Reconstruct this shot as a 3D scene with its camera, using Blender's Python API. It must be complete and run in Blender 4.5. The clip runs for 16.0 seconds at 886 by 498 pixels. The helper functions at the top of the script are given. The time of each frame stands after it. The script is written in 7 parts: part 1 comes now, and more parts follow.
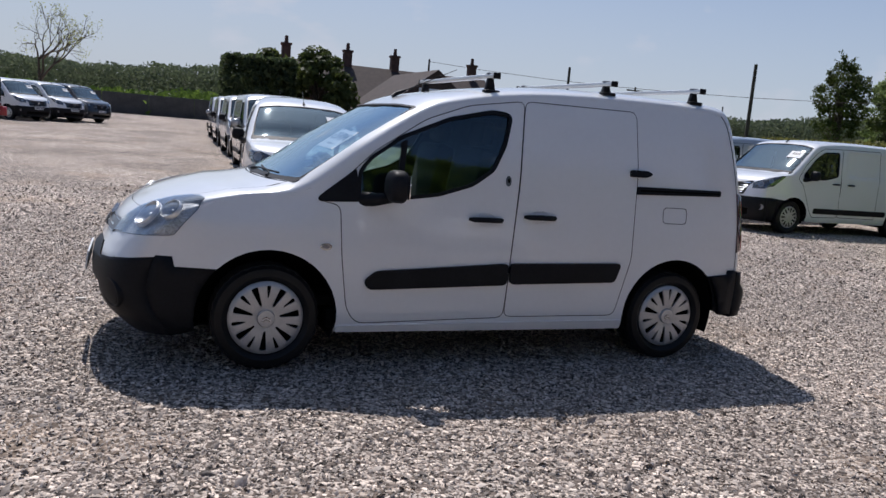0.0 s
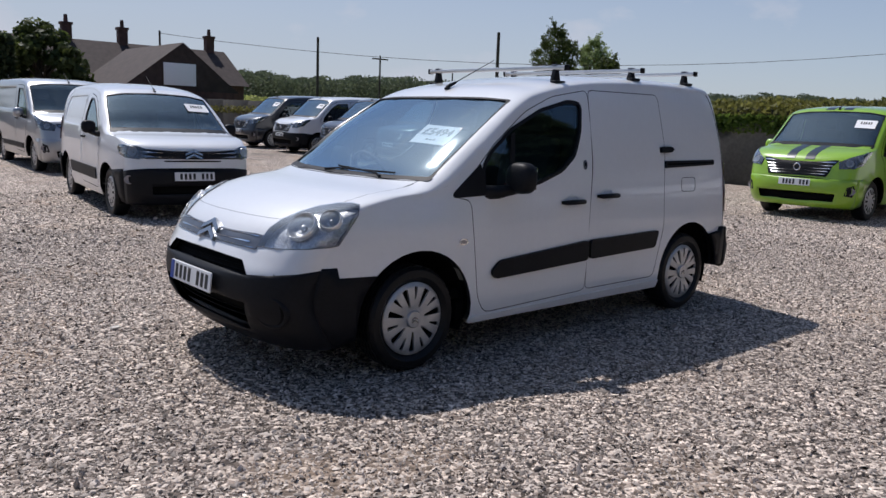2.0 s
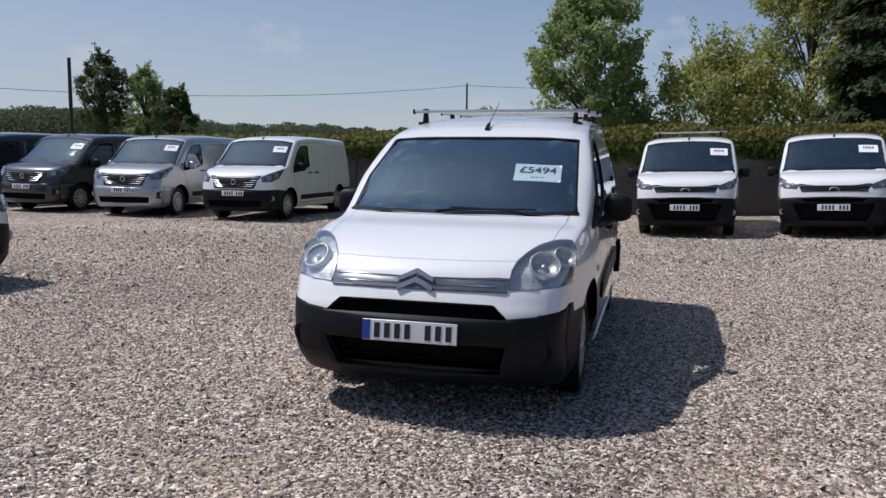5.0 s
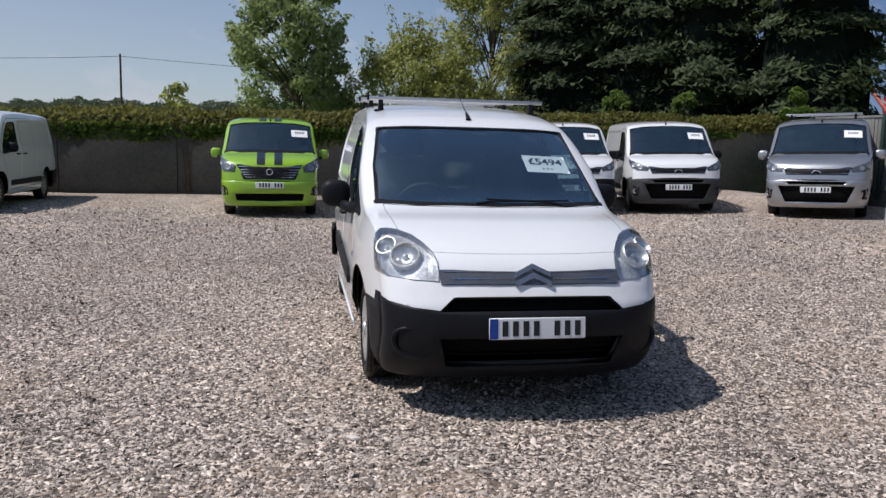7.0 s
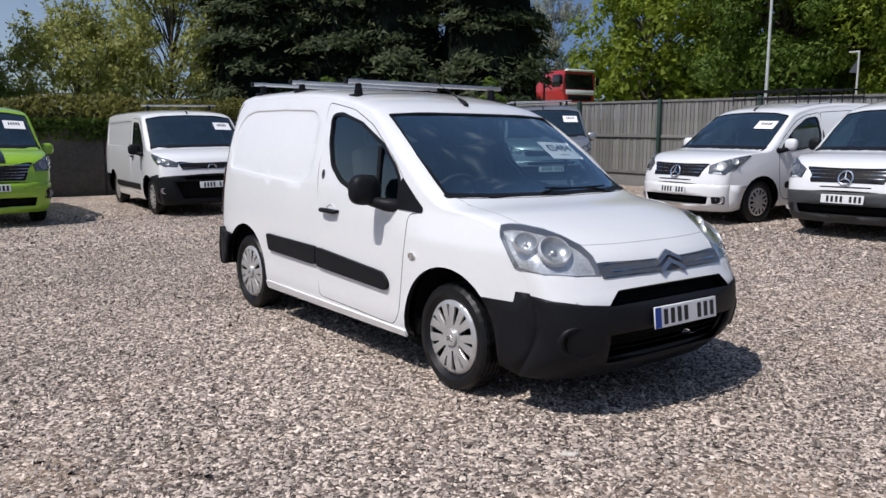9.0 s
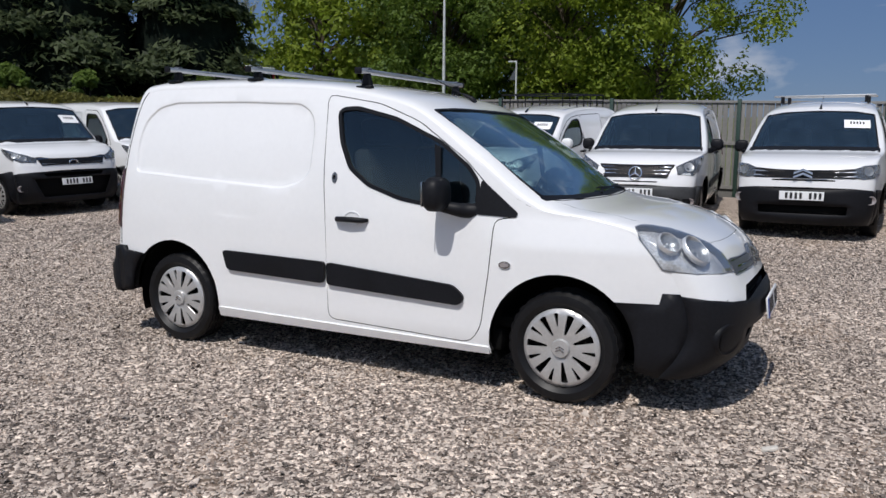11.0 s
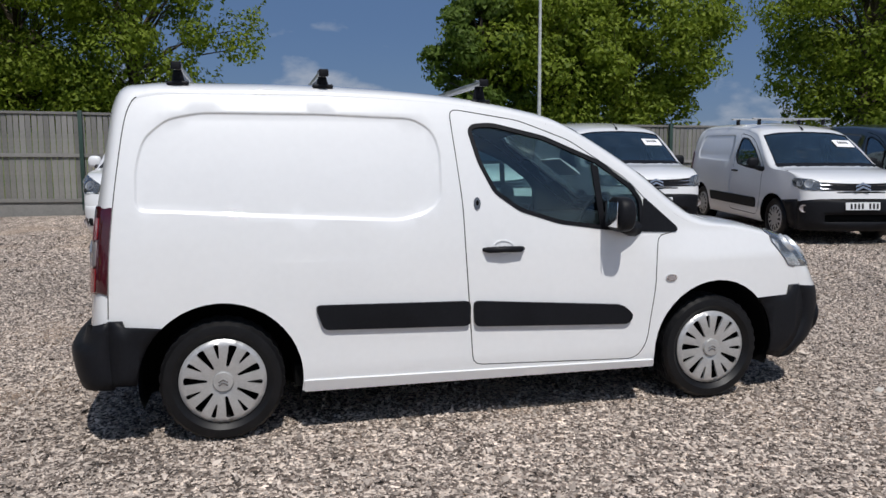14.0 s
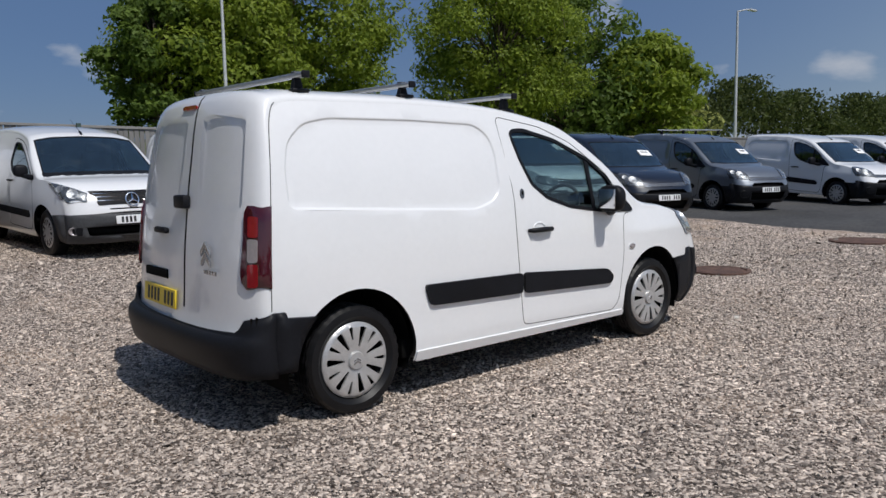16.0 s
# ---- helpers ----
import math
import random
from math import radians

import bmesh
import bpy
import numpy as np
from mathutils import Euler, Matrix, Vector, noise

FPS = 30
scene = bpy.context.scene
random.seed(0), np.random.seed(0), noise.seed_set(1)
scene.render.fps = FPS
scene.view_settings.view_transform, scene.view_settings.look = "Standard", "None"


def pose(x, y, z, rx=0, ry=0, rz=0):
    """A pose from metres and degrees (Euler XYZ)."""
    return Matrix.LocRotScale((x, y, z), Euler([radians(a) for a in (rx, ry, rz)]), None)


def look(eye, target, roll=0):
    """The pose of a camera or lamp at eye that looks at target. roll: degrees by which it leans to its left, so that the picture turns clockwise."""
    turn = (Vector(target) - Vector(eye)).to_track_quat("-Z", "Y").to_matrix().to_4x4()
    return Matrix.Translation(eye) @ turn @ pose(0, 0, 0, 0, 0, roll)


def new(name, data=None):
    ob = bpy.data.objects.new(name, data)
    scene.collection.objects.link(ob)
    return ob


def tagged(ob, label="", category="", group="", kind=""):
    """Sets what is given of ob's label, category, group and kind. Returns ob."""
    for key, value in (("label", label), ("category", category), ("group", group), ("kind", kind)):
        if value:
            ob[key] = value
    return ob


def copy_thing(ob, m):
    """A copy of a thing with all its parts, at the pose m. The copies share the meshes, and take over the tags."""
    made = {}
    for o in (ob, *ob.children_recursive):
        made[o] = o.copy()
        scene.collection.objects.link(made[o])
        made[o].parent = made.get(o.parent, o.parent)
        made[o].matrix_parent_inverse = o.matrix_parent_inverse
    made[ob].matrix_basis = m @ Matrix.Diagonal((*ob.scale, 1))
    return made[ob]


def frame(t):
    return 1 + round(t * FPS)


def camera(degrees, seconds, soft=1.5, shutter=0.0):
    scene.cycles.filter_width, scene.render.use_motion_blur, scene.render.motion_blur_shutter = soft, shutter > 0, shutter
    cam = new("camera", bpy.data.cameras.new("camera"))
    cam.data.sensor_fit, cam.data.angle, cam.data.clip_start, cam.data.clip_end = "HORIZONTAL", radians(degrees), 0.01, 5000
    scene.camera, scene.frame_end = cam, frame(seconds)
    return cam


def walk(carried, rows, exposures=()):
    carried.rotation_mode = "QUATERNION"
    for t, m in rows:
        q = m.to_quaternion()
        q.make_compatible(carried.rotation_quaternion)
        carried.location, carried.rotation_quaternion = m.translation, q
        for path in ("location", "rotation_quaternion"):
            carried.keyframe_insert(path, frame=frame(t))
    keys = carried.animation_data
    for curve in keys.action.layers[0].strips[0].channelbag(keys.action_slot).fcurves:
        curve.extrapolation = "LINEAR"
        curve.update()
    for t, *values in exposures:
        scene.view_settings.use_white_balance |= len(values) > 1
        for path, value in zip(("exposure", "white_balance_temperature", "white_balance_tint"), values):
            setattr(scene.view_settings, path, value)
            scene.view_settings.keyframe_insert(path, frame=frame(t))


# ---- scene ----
cam = camera(59.2, 16.0)
PATH = [
    (0, (2.058, 5.158, 1.422), (1.325, 3.32, 1.129), 4.9),
    (0.5, (2.638, 5.015, 1.434), (1.763, 3.241, 1.139), 4.0),
    (1, (3.103, 4.719, 1.428), (2.073, 3.034, 1.114), 3.1),
    (1.5, (3.65, 4.465, 1.431), (2.463, 2.891, 1.093), 2.6),
    (2, (4.1, 4.143, 1.433), (2.794, 2.665, 1.104), 2.1),
    (2.5, (4.615, 3.782, 1.429), (3.184, 2.418, 1.125), 1.9),
    (3, (5.011, 3.388, 1.415), (3.466, 2.147, 1.144), 1.4),
    (5.5, (6.304, 0.632, 1.419), (4.342, 0.329, 1.183), 0.8),
    (6, (6.385, 0.045, 1.439), (4.402, -0.036, 1.192), 1.0),
    (6.5, (6.273, -0.611, 1.44), (4.295, -0.467, 1.183), 1.2),
    (7, (6.128, -1.221, 1.452), (4.179, -0.858, 1.187), 1.4),
    (7.5, (5.834, -1.798, 1.445), (3.94, -1.215, 1.174), 1.3),
    (8, (5.551, -2.368, 1.435), (3.738, -1.571, 1.158), 1.0),
    (8.5, (5.157, -2.876, 1.431), (3.45, -1.873, 1.151), 0.7),
    (9, (4.745, -3.433, 1.413), (3.165, -2.239, 1.132), 0.3),
    (9.5, (4.228, -3.847, 1.415), (2.794, -2.481, 1.136), 0.0),
    (10, (3.737, -4.261, 1.409), (2.465, -2.743, 1.134), 0.1),
    (12.5, (0.726, -4.788, 1.382), (0.471, -2.822, 1.12), 0.6),
    (13, (0.057, -4.792, 1.396), (0.049, -2.807, 1.148), 0.2),
    (13.5, (-0.564, -4.782, 1.396), (-0.328, -2.81, 1.157), -0.1),
    (14, (-1.208, -4.744, 1.404), (-0.731, -2.816, 1.171), -0.2),
    (14.5, (-1.817, -4.749, 1.37), (-1.115, -2.891, 1.141), -0.3),
    (15, (-2.448, -4.621, 1.385), (-1.533, -2.858, 1.155), -0.4),
    (15.5, (-3.076, -4.556, 1.392), (-1.97, -2.905, 1.167), -0.7),
    (16, (-3.689, -4.351, 1.385), (-2.409, -2.831, 1.16), -1.1),
]
walk(cam, [(t, look(e, g, r)) for t, e, g, r in PATH],
     exposures=[(0.0, 0.0, 6230, 14), (3.0, -0.06, 6230, 14), (5.5, -0.08, 6250, 13), (9, -0.06, 6330, 13), (12.5, -0.32, 6330, 10.5), (16, -0.30, 6330, 10.5)])


# ---- light ----
SUN = Vector((0.02, -0.64, 1.0)).normalized()
world = bpy.data.worlds.new("sky")
scene.world = world
world.use_nodes = True
wn, wl = world.node_tree.nodes, world.node_tree.links
wn.clear()
sky = wn.new("ShaderNodeTexSky")
sky.sky_type, sky.sun_disc = "NISHITA", False
sky.sun_elevation, sky.sun_rotation = math.asin(SUN.z), math.pi
sky.air_density, sky.dust_density, sky.ozone_density = 0.88, 0.3, 2.8
tc = wn.new("ShaderNodeTexCoord")
mp = wn.new("ShaderNodeMapping")
mp.inputs["Scale"].default_value = (4.2, 4.2, 8.5)
cl = wn.new("ShaderNodeTexNoise")
cl.inputs["Scale"].default_value, cl.inputs["Detail"].default_value, cl.inputs["Roughness"].default_value = 2.1, 7.0, 0.5
cr = wn.new("ShaderNodeValToRGB")
cr.color_ramp.elements[0].position, cr.color_ramp.elements[1].position = 0.60, 0.80
cmix = wn.new("ShaderNodeMixRGB")
cmix.inputs[2].default_value = (6.0, 6.3, 6.9, 1)
bgn = wn.new("ShaderNodeBackground")
bgn.inputs["Strength"].default_value = 0.093
wo = wn.new("ShaderNodeOutputWorld")
wl.new(tc.outputs["Generated"], mp.inputs["Vector"])
wl.new(mp.outputs["Vector"], cl.inputs["Vector"])
lowz = wn.new("ShaderNodeSeparateXYZ")
wl.new(tc.outputs["Generated"], lowz.inputs["Vector"])
lowc = wn.new("ShaderNodeMapRange")
lowc.inputs["From Min"].default_value, lowc.inputs["From Max"].default_value = 0.03, 0.17
lowc.inputs["To Min"].default_value, lowc.inputs["To Max"].default_value = 0.05, 0.0
wl.new(lowz.outputs["Z"], lowc.inputs["Value"])
lowa = wn.new("ShaderNodeMath")
lowa.operation = "ADD"
wl.new(cl.outputs["Fac"], lowa.inputs[0])
wl.new(lowc.outputs["Result"], lowa.inputs[1])
wl.new(lowa.outputs[0], cr.inputs["Fac"])
wl.new(cr.outputs["Color"], cmix.inputs[0])
sepz = wn.new("ShaderNodeSeparateXYZ")
wl.new(tc.outputs["Generated"], sepz.inputs["Vector"])
hz = wn.new("ShaderNodeMapRange")
hz.interpolation_type = "SMOOTHSTEP"
hz.inputs["From Min"].default_value, hz.inputs["From Max"].default_value = 0.0, 0.42
hz.inputs["To Min"].default_value, hz.inputs["To Max"].default_value = 0.50, 0.0
wl.new(sepz.outputs["Z"], hz.inputs["Value"])
hmix = wn.new("ShaderNodeMixRGB")
hmix.inputs[2].default_value = (5.1, 5.5, 6.0, 1)
# the haze is bright on the sun's side and thins out away from it
hy = wn.new("ShaderNodeMapRange")
hy.inputs["From Min"].default_value, hy.inputs["From Max"].default_value = -1.0, 1.0
hy.inputs["To Min"].default_value, hy.inputs["To Max"].default_value = 1.8, 0.0
wl.new(sepz.outputs["Y"], hy.inputs["Value"])
hm = wn.new("ShaderNodeMath")
hm.operation = "MULTIPLY"
wl.new(hz.outputs["Result"], hm.inputs[0])
wl.new(hy.outputs["Result"], hm.inputs[1])
wl.new(hm.outputs[0], hmix.inputs[0])
wl.new(sky.outputs["Color"], hmix.inputs[1])
# clear deep blue low down on the side away from the sun
by = wn.new("ShaderNodeMapRange")
by.interpolation_type = "SMOOTHSTEP"
by.inputs["From Min"].default_value, by.inputs["From Max"].default_value = -0.05, 0.65
by.inputs["To Max"].default_value = 0.75
wl.new(sepz.outputs["Y"], by.inputs["Value"])
bz = wn.new("ShaderNodeMapRange")
bz.interpolation_type = "SMOOTHSTEP"
bz.inputs["From Min"].default_value, bz.inputs["From Max"].default_value = 0.15, 0.55
bz.inputs["To Min"].default_value, bz.inputs["To Max"].default_value = 1.0, 0.0
wl.new(sepz.outputs["Z"], bz.inputs["Value"])
bm_ = wn.new("ShaderNodeMath")
bm_.operation = "MULTIPLY"
wl.new(by.outputs["Result"], bm_.inputs[0])
wl.new(bz.outputs["Result"], bm_.inputs[1])
blue = wn.new("ShaderNodeMixRGB")
blue.inputs[2].default_value = (0.95, 1.75, 3.6, 1)
wl.new(bm_.outputs[0], blue.inputs[0])
wl.new(hmix.outputs["Color"], blue.inputs[1])
wl.new(blue.outputs["Color"], cmix.inputs[1])
# bright hazy sky close round the sun
sd = wn.new("ShaderNodeVectorMath")
sd.operation = "DOT_PRODUCT"
sd.inputs[1].default_value = SUN
wl.new(tc.outputs["Generated"], sd.inputs[0])
sp_ = wn.new("ShaderNodeMath")
sp_.operation, sp_.use_clamp, sp_.inputs[1].default_value = "POWER", True, 14.0
wl.new(sd.outputs["Value"], sp_.inputs[0])
halo = wn.new("ShaderNodeMixRGB")
halo.blend_type = "ADD"
halo.inputs[2].default_value = (8.5, 9.5, 10.0, 1)
wl.new(sp_.outputs[0], halo.inputs[0])
wl.new(cmix.outputs["Color"], halo.inputs[1])
wl.new(halo.outputs["Color"], bgn.inputs["Color"])
wl.new(bgn.outputs["Background"], wo.inputs["Surface"])

sun_data = bpy.data.lights.new("sun", "SUN")
sun_data.energy, sun_data.angle, sun_data.color = 4.0, radians(0.53), (1.0, 0.95, 0.88)
sun = new("sun", sun_data)
sun.matrix_world = look((0, 0, 30), Vector((0, 0, 30)) - SUN)

# ---- materials ----
MATS = {}


def mat(name, color, rough=0.5, metal=0.0, var=0.06, scale=8.0, bump=0.0, bump_scale=60.0, coat=0.0, island=0.0, objrand=0.0, spec=0.5,
        color2=None, dist=0.01):
    """A surface with stains at two scales, grain and optional random tint for each island or object."""
    if name in MATS:
        return MATS[name]
    m = bpy.data.materials.new(name)
    m.use_nodes = True
    nt, nl = m.node_tree.nodes, m.node_tree.links
    b = nt["Principled BSDF"]
    b.inputs["Roughness"].default_value, b.inputs["Metallic"].default_value = rough, metal
    b.inputs["Coat Weight"].default_value, b.inputs["Specular IOR Level"].default_value = coat, spec
    b.inputs["Coat Roughness"].default_value = 0.04
    co = nt.new("ShaderNodeTexCoord")
    n1 = nt.new("ShaderNodeTexNoise")
    n1.inputs["Scale"].default_value, n1.inputs["Detail"].default_value = scale, 5
    n2 = nt.new("ShaderNodeTexNoise")
    n2.inputs["Scale"].default_value, n2.inputs["Detail"].default_value = scale * 11, 3
    nl.new(co.outputs["Object"], n1.inputs["Vector"])
    nl.new(co.outputs["Object"], n2.inputs["Vector"])
    ad = nt.new("ShaderNodeMath")
    ad.operation = "ADD"
    nl.new(n1.outputs["Fac"], ad.inputs[0])
    nl.new(n2.outputs["Fac"], ad.inputs[1])
    last = ad.outputs[0]
    if island or objrand:
        geo = nt.new("ShaderNodeNewGeometry" if island else "ShaderNodeObjectInfo")
        k = nt.new("ShaderNodeMath")
        k.operation = "MULTIPLY_ADD"
        k.inputs[1].default_value = (island or objrand) * 2
        nl.new(geo.outputs["Random Per Island" if island else "Random"], k.inputs[0])
        nl.new(last, k.inputs[2])
        last = k.outputs[0]
    mr = nt.new("ShaderNodeMapRange")
    mr.inputs["From Min"].default_value = 0.7
    mr.inputs["From Max"].default_value = 1.3 + 2 * (island or objrand)
    nl.new(last, mr.inputs["Value"])
    mx = nt.new("ShaderNodeMixRGB")
    c2 = color2 or tuple(c * (1 + 2 * var) for c in color)
    c1 = color if color2 else tuple(c * (1 - 2 * var) for c in color)
    mx.inputs[1].default_value, mx.inputs[2].default_value = (*c1, 1), (*c2, 1)
    nl.new(mr.outputs["Result"], mx.inputs[0])
    nl.new(mx.outputs["Color"], b.inputs["Base Color"])
    if bump:
        n3 = nt.new("ShaderNodeTexNoise")
        n3.inputs["Scale"].default_value, n3.inputs["Detail"].default_value = bump_scale, 4
        nl.new(co.outputs["Object"], n3.inputs["Vector"])
        bp = nt.new("ShaderNodeBump")
        bp.inputs["Strength"].default_value, bp.inputs["Distance"].default_value = bump, dist
        nl.new(n3.outputs["Fac"], bp.inputs["Height"])
        nl.new(bp.outputs["Normal"], b.inputs["Normal"])
    MATS[name] = m
    return m


def paint(name, color, metal=0.0, rough=0.28, coat=1.0, var=0.02):
    return mat("paint_" + name, color, rough, metal, var=var, scale=2.5, coat=coat)


def glass(name, color, rough=0.0, base=0.085, power=3.6, dust_sheen=0.0, dust_sheen_color=(0.45, 0.55, 0.62), sheen=(0.80, 0.94, 1.0)):
    """Tinted thin pane: part of the light goes straight on, tinted, the rest is mirrored; a diffuse film may add dust
    and painted sky sheen.
    """
    if name in MATS:
        return MATS[name]
    m = bpy.data.materials.new(name)
    m.use_nodes = True
    nt, nl = m.node_tree.nodes, m.node_tree.links
    nt.remove(nt["Principled BSDF"])
    out = nt["Material Output"]
    tr = nt.new("ShaderNodeBsdfTransparent")
    tr.inputs["Color"].default_value = (*color, 1)
    gl = nt.new("ShaderNodeBsdfGlossy")
    gl.inputs["Roughness"].default_value = rough
    gl.inputs["Color"].default_value = (*sheen, 1)
    fr = nt.new("ShaderNodeLayerWeight")
    fr.inputs["Blend"].default_value = 0.5
    pw = nt.new("ShaderNodeMath")
    pw.operation, pw.inputs[1].default_value = "POWER", power
    ma = nt.new("ShaderNodeMath")
    ma.operation, ma.inputs[1].default_value, ma.inputs[2].default_value = "MULTIPLY_ADD", 1 - base, base
    nl.new(fr.outputs["Facing"], pw.inputs[0])
    nl.new(pw.outputs[0], ma.inputs[0])
    mx = nt.new("ShaderNodeMixShader")
    nl.new(ma.outputs[0], mx.inputs["Fac"])
    nl.new(tr.outputs["BSDF"], mx.inputs[1])
    nl.new(gl.outputs["BSDF"], mx.inputs[2])
    last = mx.outputs["Shader"]
    if dust_sheen:
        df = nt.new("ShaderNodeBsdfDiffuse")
        df.inputs["Color"].default_value = (*dust_sheen_color, 1)
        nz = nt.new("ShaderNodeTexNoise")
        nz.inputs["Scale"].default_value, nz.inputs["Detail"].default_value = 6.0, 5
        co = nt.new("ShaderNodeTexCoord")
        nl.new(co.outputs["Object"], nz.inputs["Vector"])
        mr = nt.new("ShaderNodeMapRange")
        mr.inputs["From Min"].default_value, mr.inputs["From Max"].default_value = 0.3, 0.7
        mr.inputs["To Min"].default_value, mr.inputs["To Max"].default_value = dust_sheen * 0.75, dust_sheen * 1.25
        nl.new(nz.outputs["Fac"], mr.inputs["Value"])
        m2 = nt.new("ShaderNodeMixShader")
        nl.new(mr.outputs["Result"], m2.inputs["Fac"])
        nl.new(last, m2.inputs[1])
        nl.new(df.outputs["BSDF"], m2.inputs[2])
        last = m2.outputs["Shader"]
    nl.new(last, out.inputs["Surface"])
    MATS[name] = m
    return m


WHITE = paint("white", (0.80, 0.805, 0.815), rough=0.3, var=0.008)
WHITE_OLD = paint("white_worn", (0.81, 0.815, 0.82), rough=0.32, var=0.008)
SILVER = paint("silver", (0.42, 0.43, 0.45), metal=0.75, rough=0.35)
GREY = paint("grey", (0.22, 0.24, 0.27), metal=0.6, rough=0.35)
DARK = paint("dark_blue", (0.006, 0.008, 0.016), rough=0.3)
BLACKP = paint("black", (0.012, 0.012, 0.014), rough=0.3)
GREEN = paint("lime_green", (0.27, 0.48, 0.02), rough=0.3)
RED = paint("red", (0.45, 0.02, 0.025), rough=0.35)
RUST_RED = mat("faded_red", (0.33, 0.075, 0.05), 0.6, var=0.25, scale=4)
PLASTIC = mat("black_plastic", (0.009, 0.0095, 0.012), 0.5, spec=0.17, var=0.12, scale=6, bump=0.15, bump_scale=500, dist=0.001)
PLASTIC_GREY = mat("grey_plastic", (0.05, 0.052, 0.056), 0.6, spec=0.3, var=0.12, scale=6, bump=0.15, bump_scale=500, dist=0.001)
RUBBER = mat("tyre_rubber", (0.007, 0.007, 0.008), 0.45, spec=0.28, var=0.2, scale=9, bump=0.2, bump_scale=300, dist=0.001)
# near black for gaps and undersides; paints in the shade deep inside openings
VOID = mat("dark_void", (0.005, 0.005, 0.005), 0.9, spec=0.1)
HUBCAP = mat("hubcap_silver", (0.52, 0.515, 0.51), 0.36, 0.5, var=0.06, scale=12)
CHROME = mat("chrome", (0.75, 0.76, 0.78), 0.12, 1.0, var=0.03)
STRIP = mat("grey_chrome", (0.13, 0.14, 0.16), 0.3, 0.5, var=0.08)
BADGE = mat("badge_chrome", (0.38, 0.39, 0.41), 0.22, 0.85, var=0.08)
ALU = mat("aluminium", (0.60, 0.60, 0.60), 0.38, 0.85, var=0.05, scale=5)
PLATE_W = mat("plate_white", (0.75, 0.76, 0.77), 0.4, var=0.02)
PLATE_Y = mat("plate_yellow", (0.75, 0.56, 0.04), 0.4, var=0.02)
PLATE_B = mat("plate_blue", (0.01, 0.05, 0.30), 0.4)
INK = mat("black_ink", (0.01, 0.01, 0.012), 0.5)
INK_GREY = mat("grey_ink", (0.25, 0.25, 0.27), 0.6)
PAPER = mat("paper", (0.85, 0.85, 0.86), 0.7, var=0.01)
LENS_RED = mat("red_lens", (0.25, 0.010, 0.014), 0.12, var=0.1, coat=1.0)
LENS_DARK = mat("smoked_red_lens", (0.055, 0.006, 0.012), 0.12, var=0.1, coat=1.0)
LENS_CLEAR = mat("white_lens", (0.30, 0.27, 0.27), 0.15, var=0.05, coat=1.0)
SILVERED = mat("lamp_silver", (0.66, 0.67, 0.69), 0.36, 0.45, var=0.25, scale=9, bump=0.35, bump_scale=18, dist=0.02)
BOWL = mat("lamp_bowl", (0.46, 0.475, 0.49), 0.36, 0.75, var=0.12, scale=20)
LAMP_RING = mat("lamp_ring", (0.74, 0.75, 0.76), 0.38, 0.6, var=0.08, scale=20)
REFLECT = mat("lamp_reflector", (0.30, 0.31, 0.32), 0.42, 0.6, var=0.2, scale=14, bump=0.5, bump_scale=26, dist=0.01)
LAMP_DARK = mat("lamp_inner", (0.075, 0.08, 0.085), 0.25, 0.4, var=0.4, scale=16, bump=0.5, bump_scale=26, dist=0.01)
SEAT = mat("seat_cloth", (0.018, 0.019, 0.023), 0.9, var=0.2, scale=30, bump=0.3, bump_scale=400)
CABIN = mat("cabin_plastic", (0.016, 0.017, 0.019), 0.7, var=0.1)
CABIN_L = mat("cabin_trim", (0.05, 0.05, 0.052), 0.8, var=0.1)
PANE = glass("window_glass", (0.55, 0.72, 0.70), base=.09)
PANE_T = glass("tinted_glass", (0.18, 0.25, 0.27), base=.09, power=3.2, dust_sheen=.012)
# on both windscreens the film's blue paints in the sky's reflection
PANE_SCREEN = glass("parked_windscreen", (0.18, 0.25, 0.27), .05, base=.07, power=3.2, dust_sheen=.045, dust_sheen_color=(0.26, 0.46, 0.70))
PANE_WS = glass("windscreen_glass", (0.62, 0.74, 0.77), .06, base=.10, power=2.0, dust_sheen=.03, dust_sheen_color=(0.26, 0.46, 0.64))
PANE_CLEAR = glass("lamp_glass", (0.94, 0.95, 0.96), .02, base=.06, power=3.0, dust_sheen=.025, dust_sheen_color=(0.6, 0.6, 0.6), sheen=(1, 1, 1))

# ---- small builders ----


def link(name, verts, faces, material, parent=None, smooth=True, label="", sharp=None):
    me = bpy.data.meshes.new(name)
    normals = None
    if isinstance(verts, np.ndarray) and verts.shape[1] == 6:
        verts, normals = verts[:, :3], verts[:, 3:]
    me.from_pydata([tuple(v) for v in verts], [], [tuple(int(i) for i in f) for f in faces])
    if isinstance(material, (list, tuple)):
        for mm in material:
            me.materials.append(mm)
    else:
        me.materials.append(material)
    if smooth:
        me.shade_smooth()
        if sharp:
            me.set_sharp_from_angle(angle=radians(sharp))
    if normals is not None:
        me.normals_split_custom_set_from_vertices([tuple(n) for n in normals])
    else:
        me.validate()
    ob = new(name, me)
    if parent is not None:
        ob.parent = parent
    if label:
        ob["label"] = label
    return ob


def part(name, bm, material, parent=None, label="", smooth=True, sharp=40):
    me = bpy.data.meshes.new(name)
    bm.to_mesh(me)
    bm.free()
    if isinstance(material, (list, tuple)):
        for mm in material:
            me.materials.append(mm)
    else:
        me.materials.append(material)
    if smooth:
        me.shade_smooth()
        me.set_sharp_from_angle(angle=radians(sharp))
    ob = new(name, me)
    if parent is not None:
        ob.parent = parent
    if label:
        ob["label"] = label
    return ob


